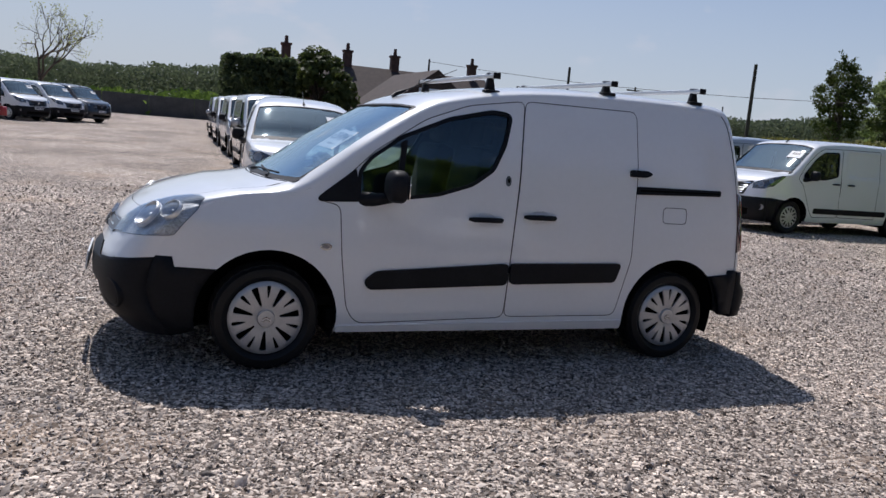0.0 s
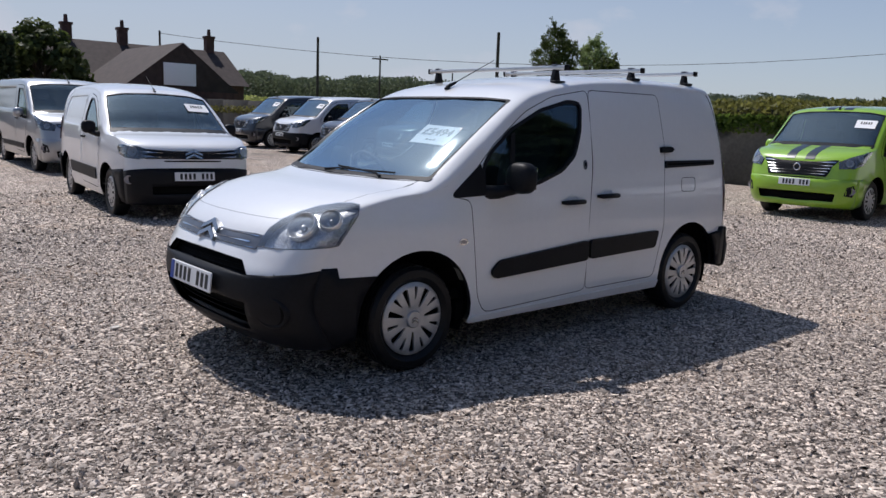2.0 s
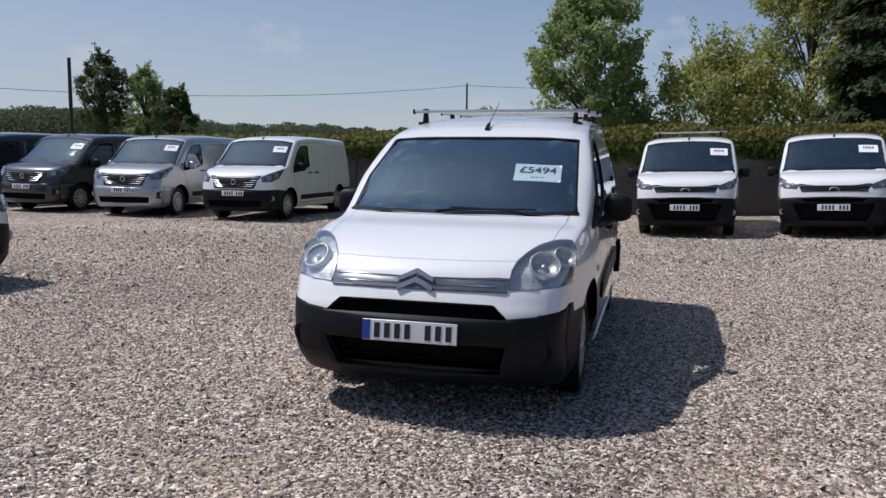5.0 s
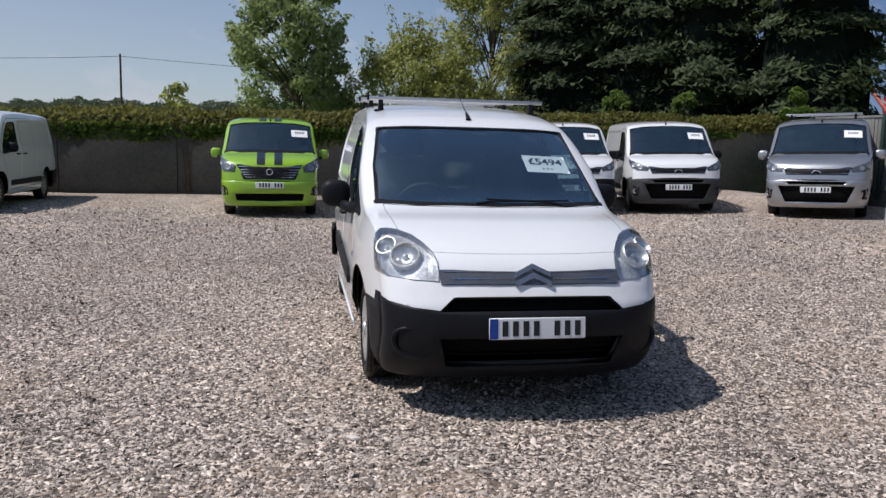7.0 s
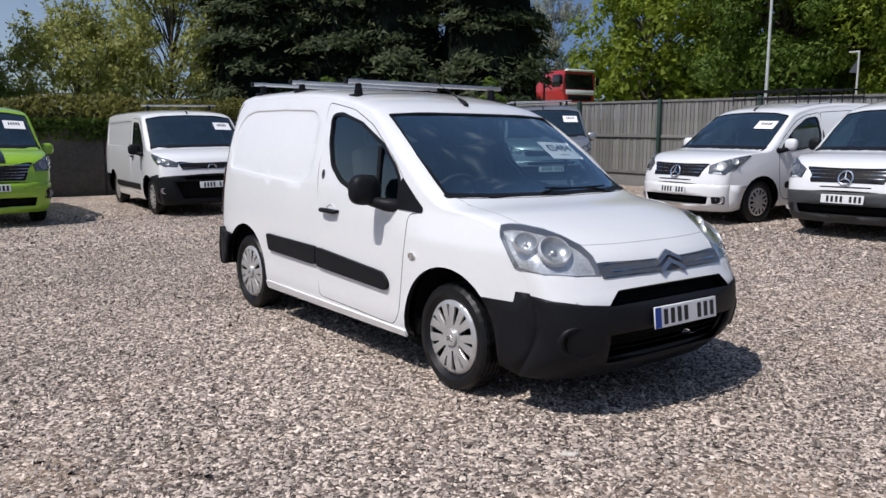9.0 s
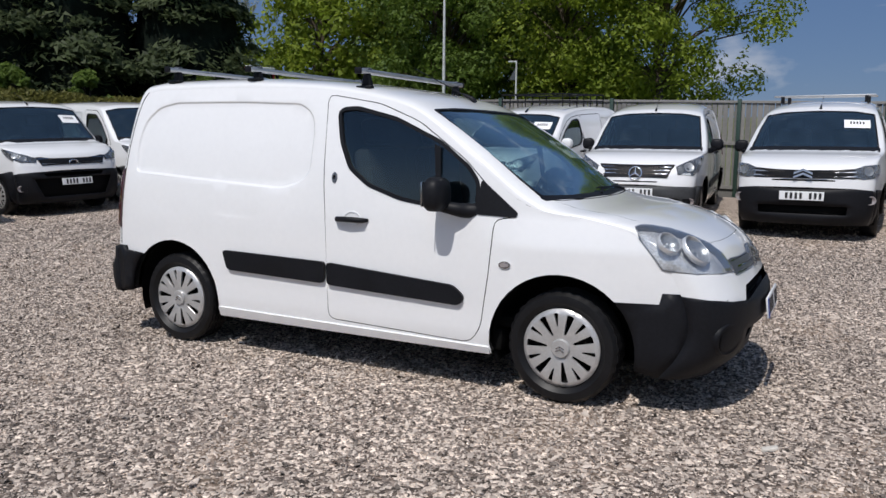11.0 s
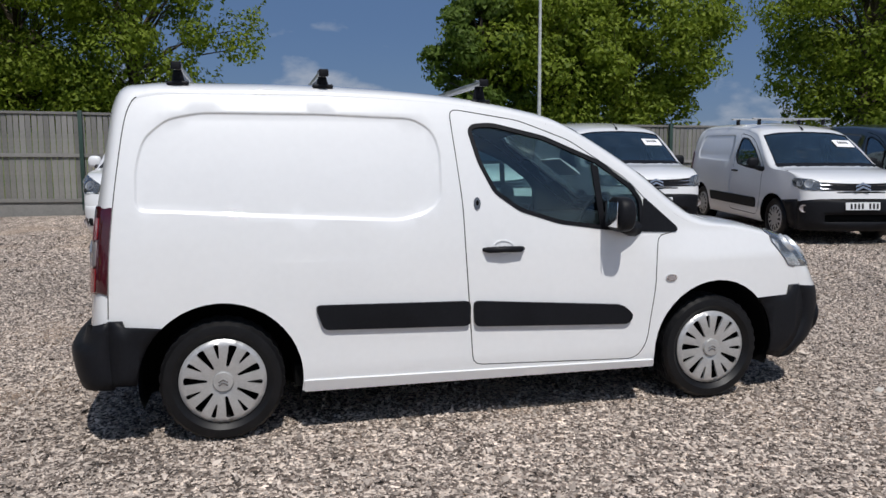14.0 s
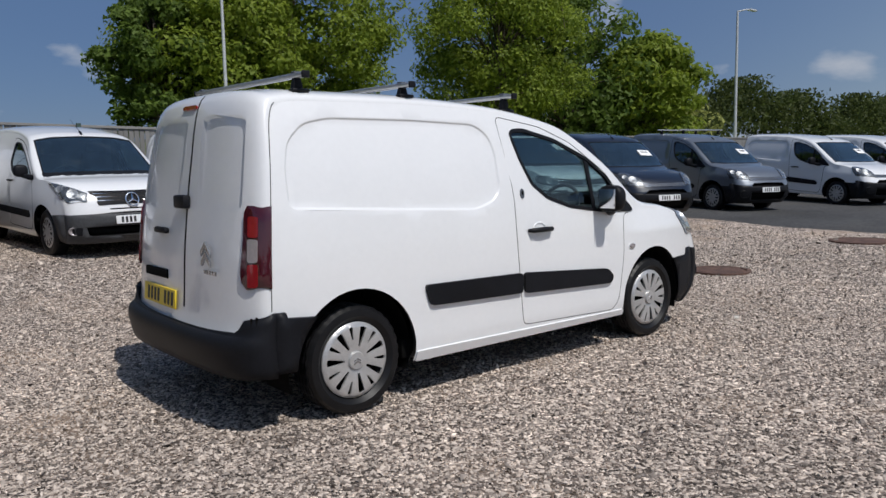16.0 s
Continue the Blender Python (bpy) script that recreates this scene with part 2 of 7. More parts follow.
def thing(name, m, label, category, group="", kind=""):
    e = new(name)
    e.matrix_basis = m
    return tagged(e, label, category, group, kind)


def add_box(bm, c, size, bevel=0.0, rot=None, seg=2):
    r = bmesh.ops.create_cube(bm, size=1.0)
    vs = r["verts"]
    bmesh.ops.scale(bm, vec=size, verts=vs)
    if bevel:
        es = list({e for v in vs for e in v.link_edges})
        rb = bmesh.ops.bevel(bm, geom=es, offset=bevel, segments=seg, affect="EDGES", profile=0.5)
        vs = list({v for f in rb["faces"] for v in f.verts} | {v for v in vs if v.is_valid})
    if rot is not None:
        bmesh.ops.rotate(bm, cent=(0, 0, 0), matrix=rot, verts=vs)
    bmesh.ops.translate(bm, vec=c, verts=vs)
    return vs


def box_part(name, c, size, material, parent=None, bevel=0.01, rot=None, label=""):
    bm = bmesh.new()
    add_box(bm, c, size, bevel, rot)
    return part(name, bm, material, parent, label)


def tube(points, radii, n=8, cap=True):
    """Vertices and faces of a bent tube through points."""
    pts = [Vector(p) for p in points]
    if not hasattr(radii, "__len__"):
        radii = [radii] * len(pts)
    verts, faces = [], []
    for i, p in enumerate(pts):
        d = (pts[min(i + 1, len(pts) - 1)] - pts[max(i - 1, 0)]).normalized()
        a = d.orthogonal().normalized() if abs(d.z) > 0.9 else d.cross(Vector((0, 0, 1))).normalized()
        b = d.cross(a)
        for k in range(n):
            t = 2 * math.pi * k / n
            verts.append(p + (a * math.cos(t) + b * math.sin(t)) * radii[i])
    for i in range(len(pts) - 1):
        for k in range(n):
            k2 = (k + 1) % n
            faces.append((i * n + k, i * n + k2, (i + 1) * n + k2, (i + 1) * n + k))
    if cap:
        faces.append(tuple(range(n)))
        faces.append(tuple(range((len(pts) - 1) * n, len(pts) * n)))
    return verts, faces


def tube_part(name, points, radii, material, parent=None, n=8, label=""):
    v, f = tube(points, radii, n)
    return link(name, v, f, material, parent, True, label, sharp=50)


def lathe(profile, n, axis="y"):
    """Vertices and faces of a profile of (radius, offset) turned round the y axis."""
    verts, faces = [], []
    for r, o in profile:
        for k in range(n):
            t = 2 * math.pi * k / n
            verts.append((r * math.cos(t), o, r * math.sin(t)))
    m = len(profile)
    for i in range(m - 1):
        for k in range(n):
            k2 = (k + 1) % n
            faces.append((i * n + k, i * n + k2, (i + 1) * n + k2, (i + 1) * n + k))
    return verts, faces


def smooth_curve(pts, n):
    """Catmull-Rom through pts, sampled n times a span."""
    P = np.array(pts, float)
    P = np.vstack([2 * P[0] - P[1], P, 2 * P[-1] - P[-2]])
    out = []
    for i in range(1, len(P) - 2):
        for k in range(n):
            t = k / n
            a, b, c, d = P[i - 1], P[i], P[i + 1], P[i + 2]
            out.append(0.5 * (2 * b + (c - a) * t + (2 * a - 5 * b + 4 * c - d) * t * t + (3 * b - a - 3 * c + d) * t ** 3))
    out.append(P[-2])
    return np.array(out)


def round_loop(pts, r, n=4):
    """A closed loop with its corners rounded by about r."""
    P = [np.array(p, float) for p in pts]
    out = []
    for i, p in enumerate(P):
        a, b = P[i - 1] - p, P[(i + 1) % len(P)] - p
        ra, rb = min(r, np.linalg.norm(a) * 0.45), min(r, np.linalg.norm(b) * 0.45)
        p0, p1 = p + a / np.linalg.norm(a) * ra, p + b / np.linalg.norm(b) * rb
        for k in range(n + 1):
            t = k / n
            out.append((1 - t) ** 2 * p0 + 2 * t * (1 - t) * p + t * t * p1)
    return np.array(out)


def inset(loop, d):
    """The loop moved inwards by d (outwards where d < 0)."""
    L = np.array(loop, float)
    area = 0.5 * np.sum(L[:, 0] * np.roll(L[:, 1], -1) - np.roll(L[:, 0], -1) * L[:, 1])
    t = np.roll(L, -1, 0) - np.roll(L, 1, 0)
    t /= np.linalg.norm(t, axis=1)[:, None] + 1e-9
    nrm = np.stack([-t[:, 1], t[:, 0]], 1) * (1 if area > 0 else -1)
    return L + nrm * d


def inside(loop, pts):
    L, p = np.asarray(loop, float), np.asarray(pts, float)
    res = np.zeros(len(p), bool)
    x0, y0 = L[:, 0], L[:, 1]
    x1, y1 = np.roll(x0, -1), np.roll(y0, -1)
    for a, b, c, d in zip(x0, y0, x1, y1):
        if b != d:
            hit = ((b > p[:, 1]) != (d > p[:, 1])) & (p[:, 0] < (c - a) * (p[:, 1] - b) / (d - b) + a)
            res ^= hit
    return res


def triangulate(loops, step, scale=(1, 1), lines=()):
    """Constrained triangles over the first loop, with the other loops as edges and a grid of inner points."""
    from mathutils.geometry import delaunay_2d_cdt
    V, Ed = [], []
    for L in loops:
        n0 = len(V)
        V += [tuple(p) for p in L]
        Ed += [(n0 + i, n0 + (i + 1) % len(L)) for i in range(len(L))]
    for L in lines:
        n0 = len(V)
        V += [tuple(p) for p in L]
        Ed += [(n0 + i, n0 + i + 1) for i in range(len(L) - 1)]
    O = np.array(loops[0], float)
    lo, hi = O.min(0), O.max(0)
    gx = np.arange(lo[0], hi[0], step * scale[0]) + 0.0137 * scale[0]
    gy = np.arange(lo[1], hi[1], step * scale[1]) + 0.0071 * scale[1]
    G = np.array([(a, b) for a in gx for b in gy])
    G = G[inside(O, G)]
    allv = np.array(V) / np.array(scale)
    keep = []
    for g in G:
        if np.min(np.sum((allv - g / np.array(scale)) ** 2, 1)) > (step * 0.4) ** 2:
            keep.append(tuple(g))
    V2 = [Vector((a / scale[0], b / scale[1])) for a, b in V + keep]
    vo, eo, fo = delaunay_2d_cdt(V2, Ed, [], 0, 1e-6)[:3]
    verts = np.array([(v.x * scale[0], v.y * scale[1]) for v in vo])
    tris = np.array([tuple(f) for f in fo])
    cen = verts[tris].mean(1)
    ok = inside(O, cen)
    return verts, tris[ok], cen[ok]


def pick(verts3, tris):
    """Only the vertices that tris use."""
    used, inv = np.unique(tris.reshape(-1), return_inverse=True)
    return verts3[used], inv.reshape(-1, 3)

# ---- vans ----
OFFS = [(-.30, 0), (-.31, -.02), (-.30, -.01), (-.29, -.02), (-.28, -.02), (-.29, .02), (-.30, .015), (-.32, .02), (-.27, -.015), (-.16, -.045), (-.12, -.07),
        (0, -.115), (0, -.11), (0, -.105), (0, -.11), (0, -.115), (0, -.12), (.08, -.16), (.145, -.13), (.175, -.05), (.19, 0), (.2, 0), (.16, 0)]
POWER = [2.4] * 9 + [2.5] * 3 + [2.6] * 4 + [3.2] + [4.2] + [4.6] * 5


def edge_distance(loop, q):
    """Distance of the points q from the rim of a loop."""
    L, q = np.asarray(loop, float), np.asarray(q, float)
    best = np.full(len(q), 9.0)
    for a, b in zip(L, np.roll(L, -1, 0)):
        ab = b - a
        t = np.clip(((q - a) @ ab) / (ab @ ab + 1e-12), 0, 1)
        best = np.minimum(best, np.linalg.norm(q - a - t[:, None] * ab, axis=1))
    return best


class Shell:
    """The skin of a van: a ribbon from the front bumper over bonnet, windscreen and roof to the tail, and two sides that meet it."""

    def __init__(self, centre, edge, widths, front_taper, rear_taper, power=POWER, pinch=0.0):
        self.C = smooth_curve(centre, 10)
        self.E = smooth_curve(edge, 10)
        self.S = np.linspace(0, len(centre) - 1, len(self.C))
        self.P = np.interp(self.S, range(len(power)), power)
        w = smooth_curve(widths, 8)
        self.wz, self.ww = w[:, 0], w[:, 1]
        self.ft, self.rt = front_taper, rear_taper
        self.pinch = pinch

    def ys(self, x, z):
        y = np.interp(z, self.wz, self.ww)
        # the body draws in at the foot of the windscreen pillar
        y = y - self.pinch * np.clip((np.asarray(x) - .85) / .35, 0, 1) * np.clip((np.asarray(z) - .82) / .18, 0, 1)
        a, b, c = self.ft
        y = y - c * np.clip((x - a) / b, 0, 2) ** 2
        a, b, c = self.rt
        return y - c * np.clip((a - x) / b, 0, 2) ** 2

    def at(self, s):
        f = lambda A: np.stack([np.interp(s, self.S, A[:, 0]), np.interp(s, self.S, A[:, 1])], -1)
        return f(self.E), f(self.C), np.interp(s, self.S, self.P)

    def ribbon(self, q):
        """Places of (s, a); |a| up to 1 is the ribbon, beyond it the side."""
        q = np.asarray(q, float)
        s, a = q[:, 0], q[:, 1]
        E, C, p = self.at(s)
        aa = np.clip(np.abs(a), 0, 1)
        v = np.sin(aa * np.pi / 2)
        f = np.clip(1 - v ** p, 0, 1) ** (1 / p)
        over = np.clip(np.abs(a) - 1, 0, None) * np.where(s > 14, 1, -1)
        x, z = E[:, 0] + (C[:, 0] - E[:, 0]) * f + over, E[:, 1] + (C[:, 1] - E[:, 1]) * f
        y = np.where(np.abs(a) > 1, self.ys(x, z), self.ys(E[:, 0], E[:, 1]) * v) * np.sign(a)
        return np.stack([x, y, z], 1)

    def rnormal(self, q):
        q = np.asarray(q, float)
        h = 0.02
        du = self.ribbon(q + (h, 0)) - self.ribbon(q - (h, 0))
        qa = q.copy()
        qa[:, 1] = np.clip(qa[:, 1], -0.97, 0.97) if np.all(np.abs(q[:, 1]) <= 1) else qa[:, 1]
        dv = self.ribbon(qa + (0, h)) - self.ribbon(qa - (0, h))
        n = np.cross(dv, du)
        return n / (np.linalg.norm(n, axis=1)[:, None] + 1e-9)

    def side(self, q, sg, extra=None):
        q = np.asarray(q, float)
        y = self.ys(q[:, 0], q[:, 1])
        if extra is not None:
            y = y + extra(q)
        return np.stack([q[:, 0], sg * y, q[:, 1]], 1)

    def snormal(self, q, sg, extra=None):
        q = np.asarray(q, float)
        h = 0.01 if extra is None else 0.004
        du = self.side(q + (h, 0), sg, extra) - self.side(q - (h, 0), sg, extra)
        dv = self.side(q + (0, h), sg, extra) - self.side(q - (0, h), sg, extra)
        n = np.cross(du, dv) * -sg
        return n / (np.linalg.norm(n, axis=1)[:, None] + 1e-9)


def toa(w):
    """A share of the half width as the ribbon's second coordinate."""
    sg, w = (1 if w >= 0 else -1), abs(w)
    return sg * (2 / math.pi * math.asin(w) if w <= 1 else w)


def shell_patch(P, N, tris, h, lo=-0.004):
    """A closed slab over a patch: outer skin at height h, inner at lo, and walls round its rim."""
    P, N = np.asarray(P), np.asarray(N)
    n = len(P)
    verts = np.vstack([P + N * h, P + N * lo])
    faces = [tuple(t) for t in tris] + [(t[0] + n, t[2] + n, t[1] + n) for t in tris]
    count = {}
    for t in tris:
        for i in range(3):
            e = (t[i], t[(i + 1) % 3])
            count[e] = count.get(e, 0) + 1
    for (a, b) in count:
        if (b, a) not in count:
            faces.append((b, a, a + n, b + n))
    return verts, faces


def orient(V, T, N):
    """Turns the triangles T of V so that they face along N."""
    T = T.copy()
    f = np.cross(V[T[:, 1]] - V[T[:, 0]], V[T[:, 2]] - V[T[:, 0]])
    flip = np.sum(f * N[T].mean(1), 1) < 0
    T[flip] = T[flip][:, ::-1]
    return T


def patch_ribbon(sh, name, loop, material, parent, h=0.004, step=0.05, lo=-0.004, label="", holes=(), scale=(3, 1), sharp=40):
    v, t, c = triangulate([loop] + list(holes), step, scale)
    for hole in holes:
        t = t[~inside(hole, v[t].mean(1))]
    P, N = sh.ribbon(v), sh.rnormal(v)
    t = orient(P, t, N)
    V, F = shell_patch(P, N, t, h, lo)
    return link(name, V, F, material, parent, True, label, sharp=sharp)


def patch_side(sh, name, loop, sg, material, parent, h=0.004, step=0.06, lo=-0.004, label="", holes=(), crown=0.0, sharp=40):
    v, t, c = triangulate([loop] + list(holes), step)
    for hole in holes:
        t = t[~inside(hole, v[t].mean(1))]
    P, N = sh.side(v, sg), sh.snormal(v, sg)
    t = orient(P, t, N)
    V, F = shell_patch(P, N, t, h, lo)
    return link(name, V, F, material, parent, True, label, sharp=sharp)


def fine_hubcap(parent, sg, hw, cap_r, material, slots, phase):
    """Dished plastic cover with long tapered slots and short ones between them, a round boss and a badge."""
    R = cap_r + .004
    ring_ = [(R * math.cos(q), R * math.sin(q)) for q in np.linspace(0, 2 * math.pi, 112, endpoint=False)]

    def wedge(mid, r0, r1, w0, w1):
        pts = [(r0, -w0), (r1, -w1), (r1 + .004, 0), (r1, w1), (r0, w0)]
        c, d = math.cos(mid), math.sin(mid)
        return round_loop([(a * c - b * d, a * d + b * c) for a, b in pts], .006, 3)

    holes = []
    for k in range(slots):
        q = phase + 2 * math.pi * k / slots
        holes.append(wedge(q, .076, R * .875, .006, .0205))
        holes.append(wedge(q + math.pi / slots, .118, R * .885, .0035, .0125))
    v, t, c = triangulate([ring_] + holes, .018)
    for hole in holes:
        t = t[~inside(hole, v[t].mean(1))]

    def off(rr):
        return np.interp(rr, [0, .045, .075, .14, R * .9, R * .97, R], [.86, .86, .93, .97, .94, .90, .80]) * hw
    rr = np.hypot(v[:, 0], v[:, 1])
    P = np.stack([v[:, 0], off(rr) * sg, v[:, 1]], 1)
    N = np.tile(np.array([0.0, sg, 0.0]), (len(P), 1))
    V, F = shell_patch(P, N, orient(P, t, N), 0, -.012)
    cap = link("hubcap", V, F, material, parent, True, "silver plastic hubcap", 35)
    V, F = lathe([(.050, hw * .84 * sg), (.050, (hw * .86 + .012) * sg), (.046, (hw * .86 + .017) * sg), (.001, (hw * .86 + .018) * sg)], 32)
    boss = link("hub_badge", V, F, material, cap, True, "", 40)
    bm = bmesh.new()
    for k in (0, 1):
        for m_ in (1, -1):
            add_box(bm, (m_ * .011, (hw * .86 + .019) * sg, -.010 + k * .015), (.026, .004, .007), 0, Matrix.Rotation(m_ * .55, 3, "Y"))
    part("chevron", bm, BADGE, boss, smooth=False)


def wheel(parent, x, y, r, material, fine, width=0.2, slots=7, cap_r=0.2):
    """Tyre with tread and sidewall, rim or hubcap with long and short slots. y tells the side."""
    sg = 1 if y > 0 else -1
    e = new("wheel")
    e.parent = parent
    e.location = (x, y, r)
    n = 96 if fine else 28
    hw = width / 2
    prof = [(cap_r + .012, -hw * .85), (r * .80, -hw), (r * .93, -hw * .97), (r * .985, -hw * .78)]
    for k in range(5 if fine else 1):
        if fine:
            y0 = -hw * .72 + k * hw * .3
            prof += [(r, y0), (r, y0 + hw * .2), (r - .008, y0 + hw * .215), (r - .008, y0 + hw * .285)]
        else:
            prof += [(r, -hw * .7), (r, hw * .7)]
    prof += [(r * .985, hw * .78), (r * .93, hw * .97), (r * .88, hw), (r * .80, hw), (cap_r + .02, hw * .86), (cap_r + .004, hw * .72), (cap_r - .02, hw * .3)]
    V, F = lathe([(a, b * sg) for a, b in prof], n)
    if fine:
        # cross grooves of the tread
        cut = []
        for p in V:
            k = round(math.atan2(p[2], p[0]) / (2 * math.pi / n))
            rr = math.hypot(p[0], p[2])
            q = .978 if rr > r * .965 and k % 3 == 0 else 1
            cut.append((p[0] * q, p[1], p[2] * q))
        V = cut
    link("tyre", V, F, RUBBER, e, True, "", 35)
    # dark disc behind the slots, its black painted for the shade in there
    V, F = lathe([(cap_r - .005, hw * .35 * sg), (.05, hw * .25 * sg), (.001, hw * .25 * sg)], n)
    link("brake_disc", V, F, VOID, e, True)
    if fine:
        fine_hubcap(e, sg, hw, cap_r, material, slots, radians(22 if sg < 0 else 16))
        return e
    # hubcap: rings of cells with gaps
    per = 8
    na = slots * per
    rad = [.035, .058, .078, .100, .128, .148, cap_r - .020, cap_r - .008, cap_r + .004]
    off = [hw * .88, hw * .90, hw * .92, hw * .93, hw * .94, hw * .94, hw * .93, hw * .91, hw * .84]
    cells = {3: (7, 0), 4: (7, 0, 3), 5: (7, 0, 3, 4)}
    verts = [(0, hw * .90 * sg, 0)]
    for rr, oo in zip(rad, off):
        for k in range(na):
            t = 2 * math.pi * k / na
            verts.append((rr * math.cos(t), oo * sg, rr * math.sin(t)))
    faces = [(0, 1 + k, 1 + (k + 1) % na) for k in range(na)]
    for i in range(len(rad) - 1):
        for k in range(na):
            ph = k % per
            if ph in cells.get(i, ()):
                continue
            a, b = 1 + i * na, 1 + (i + 1) * na
            faces.append((a + k, a + (k + 1) % na, b + (k + 1) % na, b + k))
    V = [Vector(v) for v in verts]
    if sg > 0:
        faces = [f[::-1] for f in faces]
    link("hubcap", V, faces, material, e, True, "silver plastic hubcap", 40)
    V, F = lathe([(.001, (hw * .90 + .006) * sg), (.030, (hw * .90 + .006) * sg), (.036, hw * .88 * sg)], 24)
    link("hub_badge", V, F, material, e, True)
    return e


def mirror_part(sh, parent, x, z, sg, big=1.0, material=PLASTIC):
    """Door mirror: rounded housing, arm and glass."""
    y0 = float(sh.ys(x, z))
    root = new("door_mirror")
    root.parent = parent
    root.location = (x, sg * y0, z)
    bm = bmesh.new()
    bmesh.ops.create_uvsphere(bm, u_segments=20, v_segments=12, radius=1)
    for v in bm.verts:
        v.co = Vector([math.copysign(abs(c) ** 0.72, c) for c in v.co])
        k = 0.75 if v.co.x > 0 else 0.45
        v.co = Vector((v.co.x * .085 * k + (0.02 if v.co.x > 0 else 0), v.co.y * .105, v.co.z * .098)) * big
        v.co += Vector((-.02, sg * .125 * big, .058))
    part("mirror_housing", bm, material, root)
    v, f = tube([(.16, -sg * .03, -.035), (.10, sg * .03, -.03), (.0, sg * .10, -.005)], [.045, .04, .03], 10)
    link("mirror_arm", v, f, PLASTIC, root)
    bm = bmesh.new()
    add_box(bm, (-.062 * big, sg * .125 * big, .058), (.006, .15 * big, .14 * big), .002)
    part("mirror_glass", bm, CHROME, root)
    return root


def text_bars(parent, place, right, up, normal, chars, w, h, ink, name="plate_bar"):
    """Plain bars in place of characters, each a piece of its own."""
    n = len(chars)
    cw = w / n
    rot = Matrix((right, up, normal)).transposed()
    first = None
    for i, k in enumerate(chars):
        if k == " ":
            continue
        c = place + right * ((i + .5) * cw - w / 2)
        if first is None:
            bm = bmesh.new()
            add_box(bm, (0, 0, 0), (cw * .55, h, .004), 0, rot)
            first = ob = part(name, bm, ink, parent, smooth=False)
        else:
            ob = new(name, first.data)
            ob.parent = parent
        ob.location = c


def plate(parent, c, nrm, width=.52, height=.111, yellow=False, blue=True, detail=True):
    """Number plate with plain bars in place of its characters."""
    c, nrm = Vector(c), Vector(nrm).normalized()
    right = Vector((0, 0, 1)).cross(nrm).normalized()
    up = nrm.cross(right)
    rot = Matrix((right, up, nrm)).transposed()
    bm = bmesh.new()
    add_box(bm, c, (width, height, .012), .004, rot, 1)
    p = part("number_plate", bm, PLATE_Y if yellow else PLATE_W, parent)
    if blue:
        bm = bmesh.new()
        add_box(bm, c + right * (-width / 2 + .024) + nrm * .005, (.044, height - .006, .006), 0, rot)
        part("plate_band", bm, PLATE_B, p, smooth=False)
    if detail:
        text_bars(p, c + nrm * .006 + right * .02, right, up, nrm, "XXXX XXX", width * .86, height * .70, INK)
    return p


def price_card(parent, c, nrm, upv, text="", w=.30, h=.2):
    """Price card stuck inside the windscreen."""
    nrm = Vector(nrm).normalized()
    upv = Vector(upv).normalized()
    right = upv.cross(nrm).normalized()
    rot = Matrix((right, upv, nrm)).transposed()
    bm = bmesh.new()
    add_box(bm, Vector(c), (w, h, .003), 0, rot)
    p = part("price_card", bm, PAPER, parent, "white printed price card", smooth=False)
    if text:
        cu = bpy.data.curves.new("card_text", "FONT")
        cu.body, cu.size, cu.align_x, cu.align_y, cu.extrude = text, h * .52, "CENTER", "CENTER", .0006
        cu.offset = .0016
        tmp = new("card_text", cu)
        dg = bpy.context.evaluated_depsgraph_get()
        me = bpy.data.meshes.new_from_object(tmp.evaluated_get(dg))
        bpy.data.objects.remove(tmp)
        me.materials.clear()
        me.materials.append(INK)
        ob = new("card_text", me)
        ob.parent = p
        ob.matrix_basis = Matrix.Translation(Vector(c) + nrm * .003 + upv * h * .12) @ rot.to_4x4()
        text_bars(p, Vector(c) + nrm * .003 - upv * h * .28, right, upv, nrm, "XXX", w * .3, h * .05, INK_GREY, "card_bar")
    else:
        text_bars(p, Vector(c) + nrm * .003 + upv * h * .12, right, upv, nrm, "XXXXX", w * .6, h * .3, INK, "card_bar")
    return p


def chevrons(parent, c, w, h, material, fwd=1, tilt=0.25, thick=.016):
    """Double chevron badge, as a plain shape."""
    bm = bmesh.new()
    for k in (0, 1):
        z0 = -h / 2 + k * h * .42
        t = h * .22
        pts = [(-w / 2, z0), (0, z0 + h * .40), (w / 2, z0), (w / 2, z0 + t), (0, z0 + h * .40 + t * 1.15), (-w / 2, z0 + t)]
        vs = [bm.verts.new((0, y, z)) for y, z in pts]
        f1 = bm.faces.new([vs[0], vs[1], vs[4], vs[5]])
        f2 = bm.faces.new([vs[1], vs[2], vs[3], vs[4]])
        r = bmesh.ops.extrude_face_region(bm, geom=[f1, f2])
        ev = [v for v in r["geom"] if isinstance(v, bmesh.types.BMVert)]
        bmesh.ops.translate(bm, vec=(thick * fwd, 0, 0), verts=ev)
    bmesh.ops.recalc_face_normals(bm, faces=bm.faces)
    for v in bm.verts:
        v.co = Matrix.Rotation(tilt * -fwd, 3, "Y") @ v.co + Vector(c)
    return part("badge", bm, material, parent, "grey chrome double chevron badge", smooth=False)


